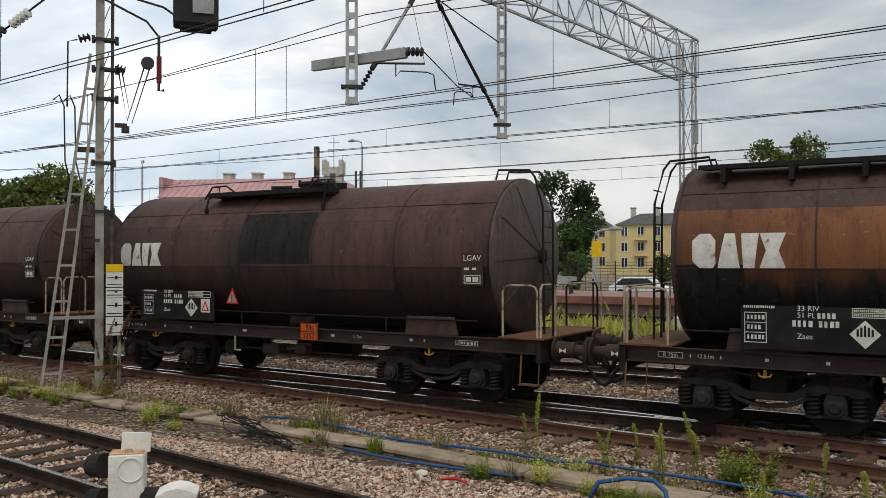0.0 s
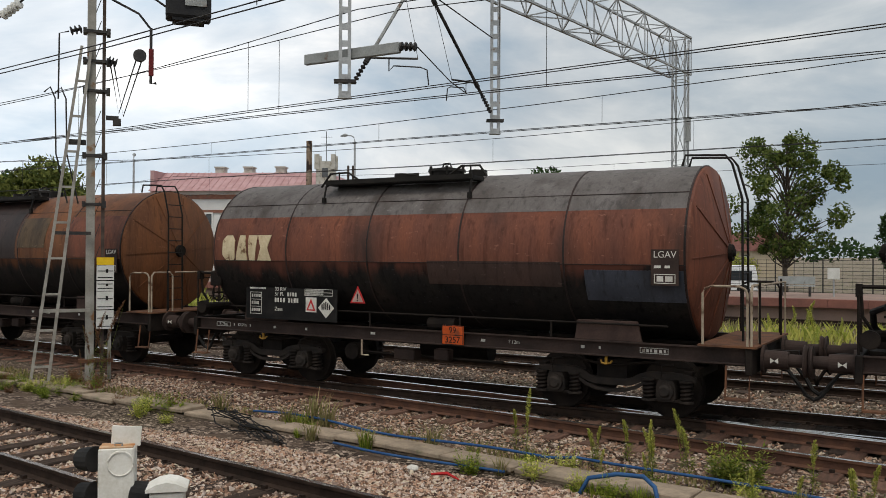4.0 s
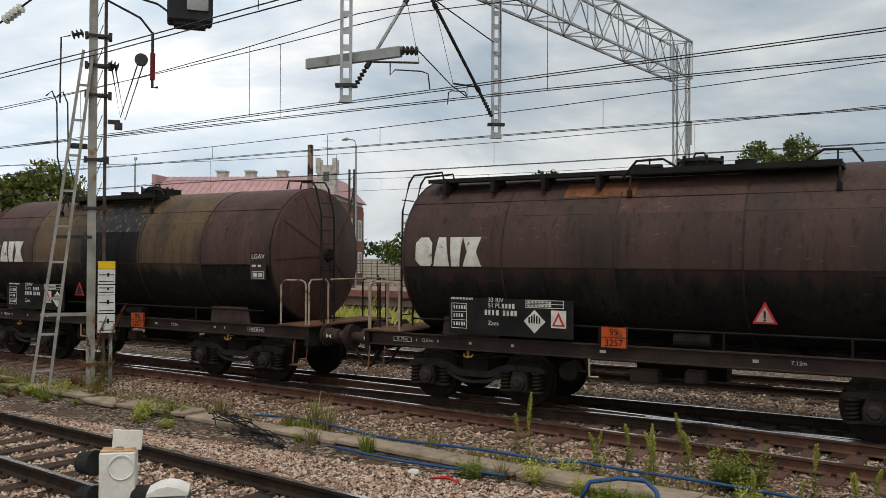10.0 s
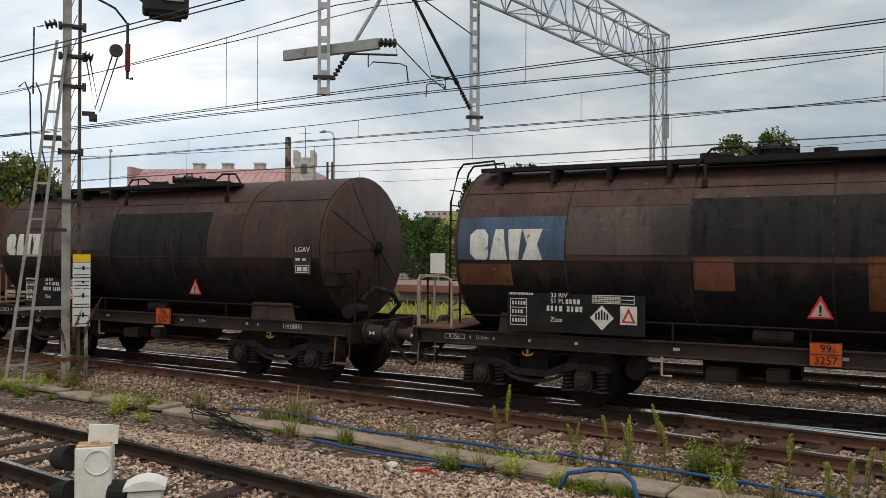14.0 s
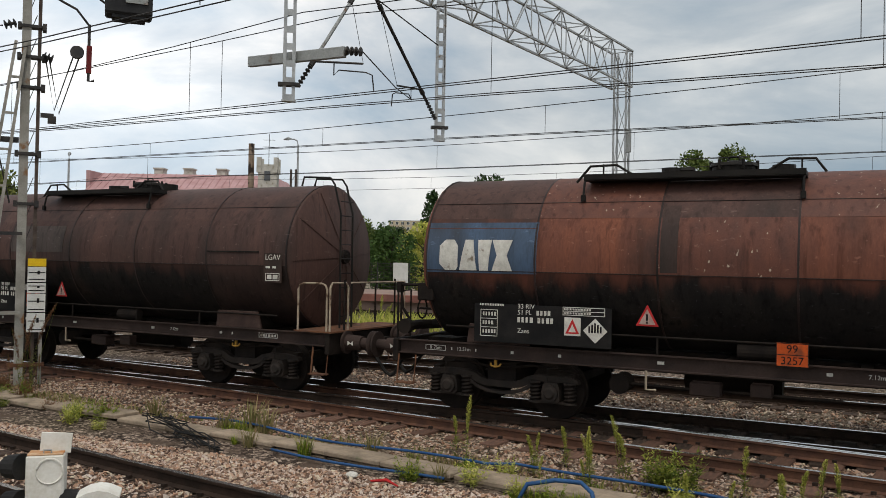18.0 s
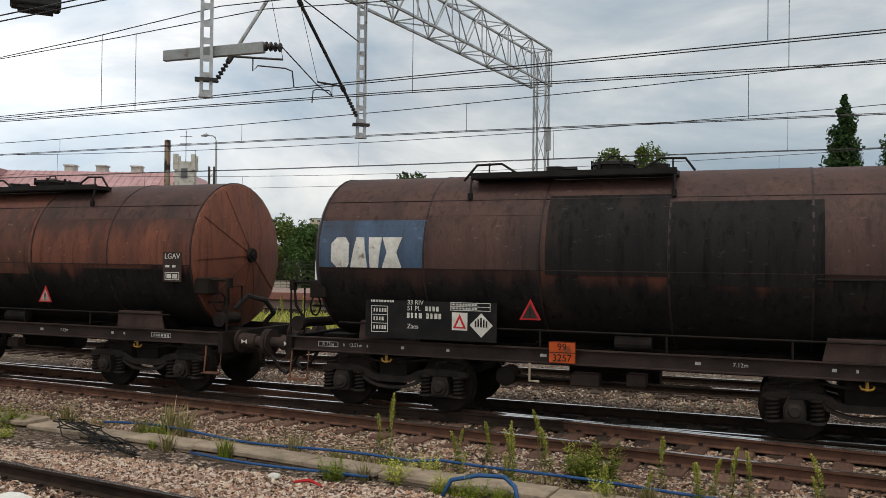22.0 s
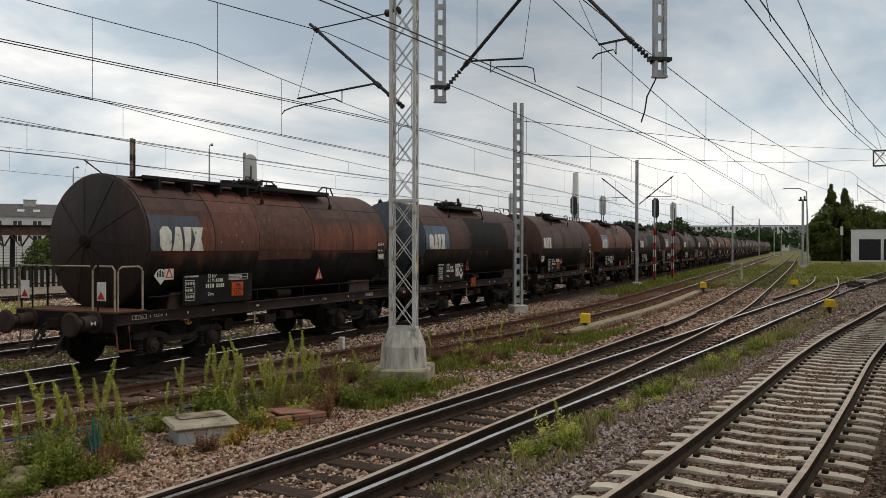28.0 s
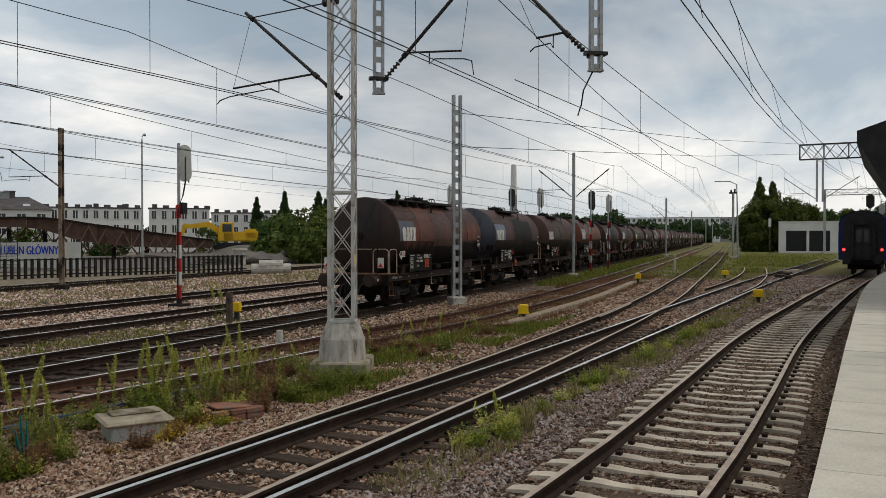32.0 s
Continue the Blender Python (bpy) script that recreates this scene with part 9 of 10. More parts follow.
put("counterweight", bevelled(bm, 0.2, 2), M["exyellow"], ex, m)
bm = fresh()
prism(bm, [(-1.5, 0.9), (0.1, 0.9), (0.1, 2.9), (-1.1, 2.9), (-1.5, 2.2)], -1.2, -0.2)
put("cab", bevelled(bm, 0.05), M["exyellow"], ex, m)
bm = fresh()
box(bm, -1.05, -0.1, -1.23, -1.2, 1.9, 2.7)
put("cab_window", bm, M["pane"], ex, m)
bm = fresh()
prism(bm, [(-0.8, 1.2), (-0.4, 1.6), (-2.4, 3.0), (-4.9, 2.6), (-4.9, 2.2), (-2.5, 2.4)], 0.1, 0.55)
put("boom", bm, M["exyellow"], ex, m)
bm = fresh()
prism(bm, [(-4.5, 2.7), (-5.0, 2.8), (-5.9, 0.6), (-5.6, 0.4)], 0.15, 0.5)
put("stick", bm, M["exyellow"], ex, m)
bm = fresh()
prism(bm, [(-5.9, 0.7), (-5.3, 0.6), (-5.0, -0.1), (-5.5, -0.4), (-6.1, 0.0)], -0.2, 0.85)
put("bucket", bm, M["rustbridge"], ex, m)

rg = thing("concrete_ring", "pale concrete well ring standing on the heap", "concrete ring")
bm = fresh()
x, y = polar(55.5, 70)
tube(bm, [(x, y, 0.3), (x, y, 1.45), (x, y, 1.46), (x, y, 1.6)], [0.45, 0.45, 0.6, 0.58], 20)
part("ring", bm, M["paleconc"], rg)
for k in range(3):
    pp_ = thing("concrete_pipe", "pale concrete pipe lying by the railing", "pipe")
    x, y = polar(57.0 + 0.5 * k, 64)
    bm = fresh()
    tube(bm, [(x - 0.5, y + 0.7, 0.2 + 0.25 * (k == 1)), (x + 0.5, y - 0.7, 0.2 + 0.25 * (k == 1))], 0.38, 14)
    part("barrel", bm, M["paleconc"], pp_)

# car park things seen between the wagons
def vehicle(label, x, y, yaw, ln, w, h, mat, name="car", cat="car"):
    t = thing(name, label, cat)
    mm = Matrix.Translation((x, y, -0.2)) @ Matrix.Rotation(radians(yaw), 4, "Z")
    bm = fresh()
    if name == "car":
        prism(bm, [(-ln / 2, 0.3), (ln / 2, 0.3), (ln / 2, 0.75), (ln * 0.3, 0.9), (ln * 0.15, h), (-ln * 0.3, h), (-ln * 0.45, 0.9), (-ln / 2, 0.8)], -w / 2, w / 2)
    else:
        prism(bm, [(-ln / 2, 0.35), (ln / 2, 0.35), (ln / 2, h * 0.6), (ln / 2 - 0.2, h), (-ln / 2, h)], -w / 2, w / 2)
    put("body", bevelled(bm, 0.06), mat, t, mm)
    bm = fresh()
    if name == "car":
        prism(bm, [(ln * 0.26, 0.93), (ln * 0.13, h - 0.08), (-ln * 0.27, h - 0.08), (-ln * 0.4, 0.93)], -w / 2 - 0.01, w / 2 + 0.01)
    else:
        box(bm, -ln / 2 + 0.4, ln / 2 - 0.4, -w / 2 - 0.01, w / 2 + 0.01, h * 0.5, h * 0.82)
    put("window", bm, M["pane"], t, mm)
    for xx in (-ln * 0.3, ln * 0.3):
        for s in (-1, 1):
            bm = fresh()
            tube(bm, [(xx, s * (w / 2 - 0.18), 0.33), (xx, s * (w / 2 + 0.01), 0.33)], 0.33 if name == "car" else 0.45, 16)
            put("wheel", bm, M["rubber"], t, mm)


M["carwhite"] = plain("car_white", (0.72, 0.72, 0.72), 0.3)
vehicle("white delivery van parked beyond the fence", -12.5, 62, 10, 4.8, 1.9, 2.1, M["carwhite"], "van", "van")
vehicle("white car parked beyond the fence", -17.6, 58, 5, 4.3, 1.8, 1.45, M["carwhite"])
vehicle("white car parked beyond the fence", 3.5, 60, 5, 4.3, 1.8, 1.45, M["carwhite"])

chim = thing("factory_chimney", "distant banded factory chimney", "chimney")
for k in range(5):
    bm = fresh()
    x, y = polar(73.6, 600)
    tube(bm, [(x, y, k * 10.6), (x, y, k * 10.6 + 10.6)], [2.9 - k * 0.2, 2.7 - k * 0.2], 20)
    part("band", bm, M["whitewall"] if k in (1, 3, 4) else M["stucco"], chim)


# ---- plants ----
def leaf_cloud(centers, sizes, count, leaf, seed, flat=1.0):
    """Vertices and faces of many small bent leaves round the given clumps."""
    rng = np.random.default_rng(seed)
    c, s = np.asarray(centers, float), np.asarray(sizes, float)
    k = rng.integers(0, len(c), count)
    d = rng.normal(0, 1, (count, 3))
    d /= np.linalg.norm(d, axis=1)[:, None]
    r = s[k] * rng.uniform(0.35, 1.0, count) ** 0.6
    p = c[k] + d * r[:, None] * np.array([1, 1, flat])
    a = rng.normal(0, 1, (count, 3))
    a /= np.linalg.norm(a, axis=1)[:, None]
    b = np.cross(a, d)
    b /= np.maximum(np.linalg.norm(b, axis=1), 1e-6)[:, None]
    ls = leaf * rng.uniform(0.6, 1.4, (count, 1))
    v = np.stack([p - a * ls, p + b * ls * 0.55, p + a * ls, p - b * ls * 0.55], 1).reshape(-1, 3)
    f = np.arange(count * 4).reshape(-1, 4)
    return v, f


def tree(label, az, d, height, width, seed, leaves=5000, leaf=0.22, mat="leaf", trunk=0.22, clump=9, base=0.28, size=(0.10, 0.19)):
    x, y = polar(az, d)
    rng = random.Random(seed)
    t = thing("tree", label, "tree", Matrix.Translation((x, y, -0.2)))
    bm = fresh()
    tube(bm, [(0, 0, 0), (rng.uniform(-0.2, 0.2), 0, height * 0.3), (rng.uniform(-0.3, 0.3), 0.2, height * 0.62), (0, 0.1, height * 0.9)], [trunk, trunk * 0.8, trunk * 0.45, 0.04], 8)
    centers, sizes = [], []
    n = clump * 3
    for k in range(n):
        h = base + (0.97 - base) * (k + rng.random()) / n
        a = rng.uniform(0, math.tau)
        prof = math.sin(math.pi * min(1, (h - base * 0.7) / (1.04 - base * 0.7))) ** 0.7
        r = width / 2 * prof * rng.uniform(0.35, 0.95)
        c = (r * math.cos(a), r * math.sin(a), h * height)
        tube(bm, [(0, 0, max(0.15, h - 0.22) * height), (c[0] * 0.5, c[1] * 0.5, (h - 0.08) * height), c], [trunk * 0.35, trunk * 0.2, 0.02], 5)
        centers.append(c)
        sizes.append(width * rng.uniform(*size))
    part("trunk", bm, M["bark"], t)
    v, f = leaf_cloud(centers, sizes, leaves, leaf, seed)
    link("crown", from_arrays("crown", v, f, M[mat]), None, t)
    return t


def poplar(az, d, height, width, seed, mat="leafdark"):
    x, y = polar(az, d)
    rng = random.Random(seed)
    t = thing("poplar_tree", "tall narrow dark green poplar", "tree", Matrix.Translation((x, y, -0.2)))
    bm = fresh()
    tube(bm, [(0, 0, 0), (0, 0, height * 0.5), (0.1, 0, height * 0.97)], [0.35, 0.22, 0.03], 8)
    centers, sizes = [], []
    for k in range(130):
        h = 0.1 + 0.89 * k / 130
        w = width / 2 * (math.sin(math.pi * min(1, 0.08 + h * 0.94)) ** 0.6) * (1.12 - 0.4 * h)
        a = rng.uniform(0, math.tau)
        r = w * rng.uniform(0.1, 0.8)
        centers.append((r * math.cos(a), r * math.sin(a), h * height + rng.uniform(-0.4, 0.4)))
        sizes.append(max(0.25, w * rng.uniform(0.3, 0.5)))
        if k % 8 == 0:
            tube(bm, [(0, 0, (h - 0.05) * height), centers[-1]], [0.07, 0.015], 4)
    part("trunk", bm, M["bark"], t)
    v, f = leaf_cloud(centers, sizes, 12000, 0.21, seed, 1.6)
    link("crown", from_arrays("crown", v, f, M[mat]), None, t)


M["leaflight"] = leafy("light_olive_leaf", (0.055, 0.08, 0.018), (0.20, 0.215, 0.055))
M["leafcrown"] = leafy("crown_green", (0.035, 0.065, 0.014), (0.14, 0.17, 0.04))
tree("leafy lime tree with an open crown beyond the platform", -7.6, 70, 12.0, 9.8, 1, 11000, 0.15, "leafcrown", 0.2, 22, 0.24, (0.045, 0.11))
tree("dark dense tree behind the small house", -12.4, 130, 9.5, 9.0, 2, 4000, 0.3, "leafdark")
tree("dark round tree beside the yellow house", -21.9, 100, 12.4, 9.5, 3, 5000, 0.26, "leafdark", base=0.15)
tree("light green tree beside the yellow house", -21.6, 85, 6.4, 4.6, 4, 3500, 0.2, "leaf", base=0.1)
tree("small shrub before the yellow house", -15.6, 95, 3.0, 3.2, 5, 1800, 0.14, "leaf", base=0.05)
tree("small shrub before the yellow house", -21.2, 78, 3.2, 3.0, 6, 1800, 0.14, "leaf", base=0.05)
tree("pale green bush by the car park", -10.2, 74, 2.6, 3.6, 7, 1600, 0.12, "leafpale", base=0.05)
tree("tree behind the grey house", -1.4, 130, 8.5, 7, 8, 3500, 0.26, "leafdark", base=0.12)
tree("wide green tree beside the station", -54.9, 110, 12.4, 13, 9, 15000, 0.30, "leaflight", base=0.1, clump=14)
tree("wide green tree beside the station", -60.0, 112, 12.2, 14, 10, 15000, 0.30, "leaflight", base=0.1, clump=14)
tree("green tree behind the train", -57.4, 120, 12.2, 9, 11, 4500, 0.3, "leafdark", base=0.12)
tree("green tree behind the train", -24.4, 140, 9.6, 9, 12, 3500, 0.3, "leafdark", base=0.12)
tree("dark tree beyond the far platform", -25.9, 100, 10.6, 6.5, 43, 4500, 0.24, "leafdark", base=0.12)
tree("dense green trees beyond the far platform", -31.2, 110, 7.2, 9, 44, 4500, 0.26, "leafcrown", base=0.05)
tree("dense green trees beyond the far platform", -28.3, 112, 6.6, 9, 45, 4500, 0.26, "leafdark", base=0.05)
tree("green bushes behind the far platform", -29.0, 70, 5.2, 6.5, 41, 3200, 0.17, "leaf", base=0.05)
tree("green bushes behind the far platform", -26.6, 74, 5.8, 6.0, 42, 3000, 0.17, "leafpale", base=0.05)
tree("dense green bush behind the signal", 22.6, 92, 8.6, 7.0, 13, 5000, 0.24, "leaf", base=0.05)
tree("dense green bush behind the signal", 25.6, 96, 9.0, 7.5, 14, 5000, 0.24, "leaf", base=0.05)
for k, (az, d, h, w) in enumerate(((39.6, 84, 2.9, 4.0), (40.8, 88, 3.4, 3.4), (42.9, 98, 3.2, 5.0), (47.5, 100, 2.4, 5.0), (53.6, 120, 4.2, 5.0), (57.6, 130, 4.5, 6.0))):
    tree("scrubby green bush round the works", az, d, h, w, 130 + k, 2400, 0.16, "leaf" if k % 2 else "leafcrown", base=0.03, trunk=0.08)
tree("green bush behind the railing", 31.5, 100, 5.0, 8, 15, 3500, 0.24, "leafdark", base=0.05)
for k, (az, el, w) in enumerate(((4.7, 10.1, 5.4), (7.7, 10.1, 4.8), (10.0, 9.5, 3.8), (19.4, 10.7, 5.2), (25.2, 7.2, 2.6), (28.7, 9.3, 4.6), (32.1, 9.8, 5.0))):
    poplar(az, 100, 2.7 + 100 * math.tan(radians(el)), w * 1.15, 40 + k)
for k, (az, el, d, w) in enumerate(((56.6, 2.5, 170, 3.0), (58.4, 2.9, 165, 3.6), (60.6, 3.0, 165, 3.6), (61.3, 3.2, 165, 3.2), (65.8, 3.0, 190, 4.0))):
    poplar(az, d, 2.7 + d * math.tan(radians(el)), w, 60 + k)
for k, (az, d, h, w, mt) in enumerate(((58.2, 120, 4.6, 12, "leaf"), (60.5, 115, 5.4, 12, "leafcrown"), (63.0, 120, 5.2, 12, "leaf"), (57.6, 92, 2.6, 5, "leafcrown"), (60, 90, 3.0, 6, "leafcrown"),
                                       (79.6, 300, 9.0, 22, "leafdark"), (82.0, 420, 7, 26, "leafdark"), (84.8, 450, 7.5, 30, "leafdark"), (77.0, 260, 7.5, 20, "leafdark"), (72.0, 250, 7.5, 20, "leafdark"), (69.0, 240, 7.0, 20, "leafdark"))):
    tree("dense dark thicket along the line", az, d, h, w, 80 + k, 4200, 0.0032 * d, mt, base=0.03)
M["leafolive"] = leafy("thicket_olive", (0.035, 0.06, 0.012), (0.12, 0.135, 0.03))
for k, (az, d, h, w, mt) in enumerate(((88.6, 172, 7.2, 6.5, "leafolive"), (89.5, 174, 9.4, 8.5, "leafolive"), (90.8, 176, 9.6, 8.5, "leafolive"), (91.9, 178, 8.6, 7.5, "leafolive"), (93.0, 190, 7.6, 7, "leaf"), (94.2, 195, 8.2, 7, "leafcrown"), (95.3, 190, 7.4, 7, "leafcrown"), (96.4, 190, 8.5, 10, "leafdark"))):
    tree("dense olive-green thicket beside the shed", az, d, h, w, 95 + k, 9000, 0.26, mt, base=0.02, clump=16, size=(0.1, 0.2))
for az, h in ((89.2, 14.2), (89.98, 13.6)):
    poplar(az, 178, h, 5.0, int(az * 10), "leafolive")
rngw = random.Random(77)
wood = thing("distant_woodland", "low dark line of distant trees on the horizon", "woodland", kind="stuff")
cs, ss = [], []
for k in range(420):
    az = -95 + 195 * k / 420
    d = 430 + 60 * rngw.random()
    x, y = polar(az, d)
    cs.append((x, y, rngw.uniform(2, 8)))
    ss.append(rngw.uniform(4, 8))
v, f = leaf_cloud(cs, ss, 26000, 1.3, 5, 0.8)
link("canopy", from_arrays("canopy", v, f, M["leafdark"]), None, wood)


def spire_mesh(h, seed, mat):
    """A tall weed: stem, narrow leaves below, a dense pale spike of florets above."""
    rng = np.random.default_rng(seed)
    vs, fs = [], []

    def quad(p, a, b):
        n = len(vs)
        vs.extend([p - b * 0.5, p + a * 0.5 - b * 0.15, p + a, p + a * 0.5 + b * 0.5])
        fs.append((n, n + 1, n + 2, n + 3))
    lean = rng.uniform(-0.26, 0.26, 2)
    low = []
    for k in range(int(120 + 300 * h)):
        t = rng.uniform(0.06, 1) if k % 3 else rng.uniform(0.5, 1)
        p = np.array([lean[0] * t * t * h, lean[1] * t * t * h, t * h])
        a = rng.uniform(0, math.tau)
        head = t > 0.5
        up = 0.7 if head else rng.uniform(-0.3, 0.5)
        ln = (0.018 + 0.048 * h ** 0.5 * math.sin(math.pi * (t - 0.46) / 0.56)) if head else rng.uniform(0.06, 0.13) * (1.2 - t)
        d = np.array([math.cos(a), math.sin(a), up])
        d *= ln / np.linalg.norm(d)
        side = np.array([-math.sin(a), math.cos(a), 0]) * (0.02 if head else 0.018)
        quad(p, d, side)
        low.append(0 if head else 1)
    for s in range(3):
        a = s * math.tau / 3
        n = len(vs)
        o = np.array([math.cos(a), math.sin(a), 0]) * 0.006
        o2 = np.array([math.cos(a + 2), math.sin(a + 2), 0]) * 0.006
        vs.extend([o, o2, o2 * 0.3 + np.array([lean[0] * h, lean[1] * h, h]), o * 0.3 + np.array([lean[0] * h, lean[1] * h, h])])
        fs.append((n, n + 1, n + 2, n + 3))
        low.append(1)
    me = from_arrays("weed", vs, fs, M[mat])
    me.materials.append(M["leafmid"])
    me.polygons.foreach_set("material_index", low)
    return me


def tuft_mesh(h, n, seed, mat, spread=0.12, width=0.008):
    rng = np.random.default_rng(seed)
    vs, fs = [], []
    for k in range(n):
        a = rng.uniform(0, math.tau)
        r = rng.uniform(0, spread)
        p = np.array([r * math.cos(a), r * math.sin(a), 0])
        out = np.array([math.cos(a + rng.uniform(-0.8, 0.8)), math.sin(a + rng.uniform(-0.8, 0.8)), 0])
        hh = h * rng.uniform(0.4, 1)
        s = np.array([-out[1], out[0], 0]) * width
        m1, m2 = p + out * hh * 0.15 + np.array([0, 0, hh * 0.6]), p + out * hh * rng.uniform(0.25, 0.6) + np.array([0, 0, hh])
        i = len(vs)
        vs.extend([p - s, p + s, m1 + s * 0.8, m1 - s * 0.8, m2])
        fs.append((i, i + 1, i + 2, i + 3))
        fs.append((i + 3, i + 2, i + 4, i + 4)[:3])
    me = bpy.data.meshes.new("tuft")
    me.from_pydata([tuple(v) for v in vs], [], fs)
    me.materials.append(M[mat])
    return me


def herb_mesh(w, h, n, seed, mat, leaf=0.03):
    rng = np.random.default_rng(seed)
    cs = [(rng.uniform(-w, w) * 0.6, rng.uniform(-w, w) * 0.6, rng.uniform(0.2, 0.85) * h) for k in range(9)]
    v, f = leaf_cloud(cs, [max(w, h) * 0.32] * 9, n, leaf, seed)
    v[:, 2] = np.maximum(v[:, 2], 0.01)
    return from_arrays("herb", v, f, M[mat])


def bush_mesh(w, h, stems, seed, mat, leaf=0.05):
    """A weed bush: many leaning stems, each with narrow leaves all the way up."""
    rng = np.random.default_rng(seed)
    vs, fs = [np.array([0, 0, -0.03])], []
    for s in range(stems):
        a = rng.uniform(0, math.tau)
        foot = np.array([math.cos(a), math.sin(a), 0]) * rng.uniform(0, w * 0.5)
        hh = h * rng.uniform(0.5, 1.0)
        tip = foot + np.array([math.cos(a), math.sin(a), 0]) * rng.uniform(0.1, 0.5) * w + np.array([0, 0, hh])
        n = len(vs)
        o = np.array([-math.sin(a), math.cos(a), 0]) * 0.004
        vs.extend([foot - o, foot + o, tip + o * 0.3, tip - o * 0.3])
        fs.append((n, n + 1, n + 2, n + 3))
        fs.append((0, n + 1, n))
        for k in range(int(16 + 30 * hh)):
            t = rng.uniform(0.1, 1.0)
            p = foot + (tip - foot) * t
            b = rng.uniform(0, math.tau)
            ln = leaf * rng.uniform(0.6, 1.5) * (1.25 - 0.7 * t)
            d = np.array([math.cos(b), math.sin(b), rng.uniform(-0.2, 0.9)])
            d *= ln / np.linalg.norm(d)
            q = np.array([-math.sin(b), math.cos(b), rng.uniform(-0.3, 0.3)]) * ln * 0.17
            n = len(vs)
            vs.extend([p, p + d * 0.5 - q, p + d, p + d * 0.5 + q])
            fs.append((n, n + 1, n + 2, n + 3))
    me = bpy.data.meshes.new("bush")
    me.from_pydata([tuple(v) for v in vs], [], fs)
    me.materials.append(M[mat])
    return me


SPIRES = [spire_mesh(h, 100 + k, "leafpale") for k, h in enumerate((0.5, 0.7, 0.9, 1.1, 1.3))]
HERBS = [bush_mesh(0.38, 0.42, 24, 200, "grass", 0.07), bush_mesh(0.44, 0.5, 28, 201, "leafmid", 0.08), bush_mesh(0.34, 0.42, 34, 202, "drybrown", 0.06), bush_mesh(0.32, 0.36, 22, 203, "leafpale", 0.06),
         herb_mesh(0.3, 0.24, 90, 204, "flower", 0.013)]
TUFTS = [tuft_mesh(0.32, 60, 300, "grass"), tuft_mesh(0.42, 60, 301, "drygrass"), tuft_mesh(0.22, 70, 302, "grass", 0.2), tuft_mesh(0.35, 70, 303, "drybrown", 0.16)]


def plant(me, x, y, scale, name, label, seed):
    rng = random.Random(seed)
    o = link(name, me, None)
    tagged(o, label, "weed", "weeds between the tracks")
    o.matrix_basis = Matrix.Translation((x, y, ground_z(x, y) - 0.01)) @ Matrix.Rotation(rng.uniform(0, 6.28), 4, "Z") @ Matrix.Diagonal((scale, scale, scale * rng.uniform(0.92, 1.08), 1))


def spire(x, y, h, seed):
    k = min(range(5), key=lambda i: abs((0.5, 0.7, 0.9, 1.1, 1.3)[i] - h))
    plant(SPIRES[k], x, y, h / (0.5, 0.7, 0.9, 1.1, 1.3)[k], "weed", "tall pale green spire weed among the ballast", seed)


for k, (x, y, h) in enumerate(((-4.6, 10.4, 0.85), (-3.4, 11.0, 0.55), (-2.9, 10.4, 0.62), (-2.6, 10.7, 0.85), (-2.5, 10.6, 0.6), (-3.8, 10.9, 0.42), (-0.1, 10.2, 0.66), (0.6, 10.0, 0.45), (1.6, 10.1, 0.6), (-5.1, 11.2, 0.5),
                               (4.5, 8.7, 0.9), (4.7, 8.7, 0.7), (4.9, 8.8, 0.88), (6.3, 8.2, 0.95), (6.9, 8.2, 1.25), (7.7, 8.3, 1.2), (8.1, 8.3, 0.95), (7.3, 8.4, 1.0), (6.6, 8.5, 0.8))):
    spire(x, y, h, 500 + k)
for k, (x, y, h) in enumerate(((10.0, 9.1, 0.95), (10.4, 9.0, 1.1), (10.8, 9.1, 1.15), (11.0, 8.9, 0.98), (11.1, 8.8, 0.95), (11.7, 8.5, 1.05), (12.2, 8.4, 1.25), (12.6, 8.4, 0.95), (10.2, 9.2, 0.8), (10.6, 8.8, 0.9),
                               (11.9, 8.7, 0.9), (12.9, 8.6, 0.8), (4.3, 8.4, 0.6), (5.1, 8.2, 0.5), (1.9, 9.6, 0.5), (1.3, 9.5, 0.45), (-1.6, 9.6, 0.5), (-1.2, 9.8, 0.42))):
    spire(x, y, h, 540 + k)
rng = random.Random(31)
for k in range(75):
    x = rng.uniform(3.6, 13.2)
    if 5.1 < x < 6.5 or 8.4 < x < 9.8:
        continue
    spire(x, 9.35 - 0.09 * (x - 3.6) + rng.uniform(-0.75, 0.45), rng.uniform(0.5, 1.15), 1200 + k)
for k in range(26):
    x = rng.uniform(3.8, 14.5)
    if 5.1 < x < 6.5 or 8.5 < x < 9.8:
        continue
    plant(HERBS[rng.choice((0, 0, 3, 1))], x, 8.9 - 0.09 * (x - 3.6) + rng.uniform(-0.9, 0.7), rng.uniform(0.6, 1.1), "weed_clump", "leafy green weed clump among the ballast", 1300 + k)
rng = random.Random(47)
for k in range(50):
    x = rng.uniform(7.5, 20)
    lo, hi = float(line_t2(x)) + 1.7, float(line_a2(x)) - 1.0
    y = lo + (hi - lo) * rng.uniform(0.25, 1.0)
    if abs(x - 9.3) < 0.6 and y < 8.6:
        continue
    plant(HERBS[rng.choice((0, 1, 3, 2, 2))], x, y, rng.uniform(0.5, 1.0), "weed_clump", "leafy weed clump, green turning brown", 1400 + k)
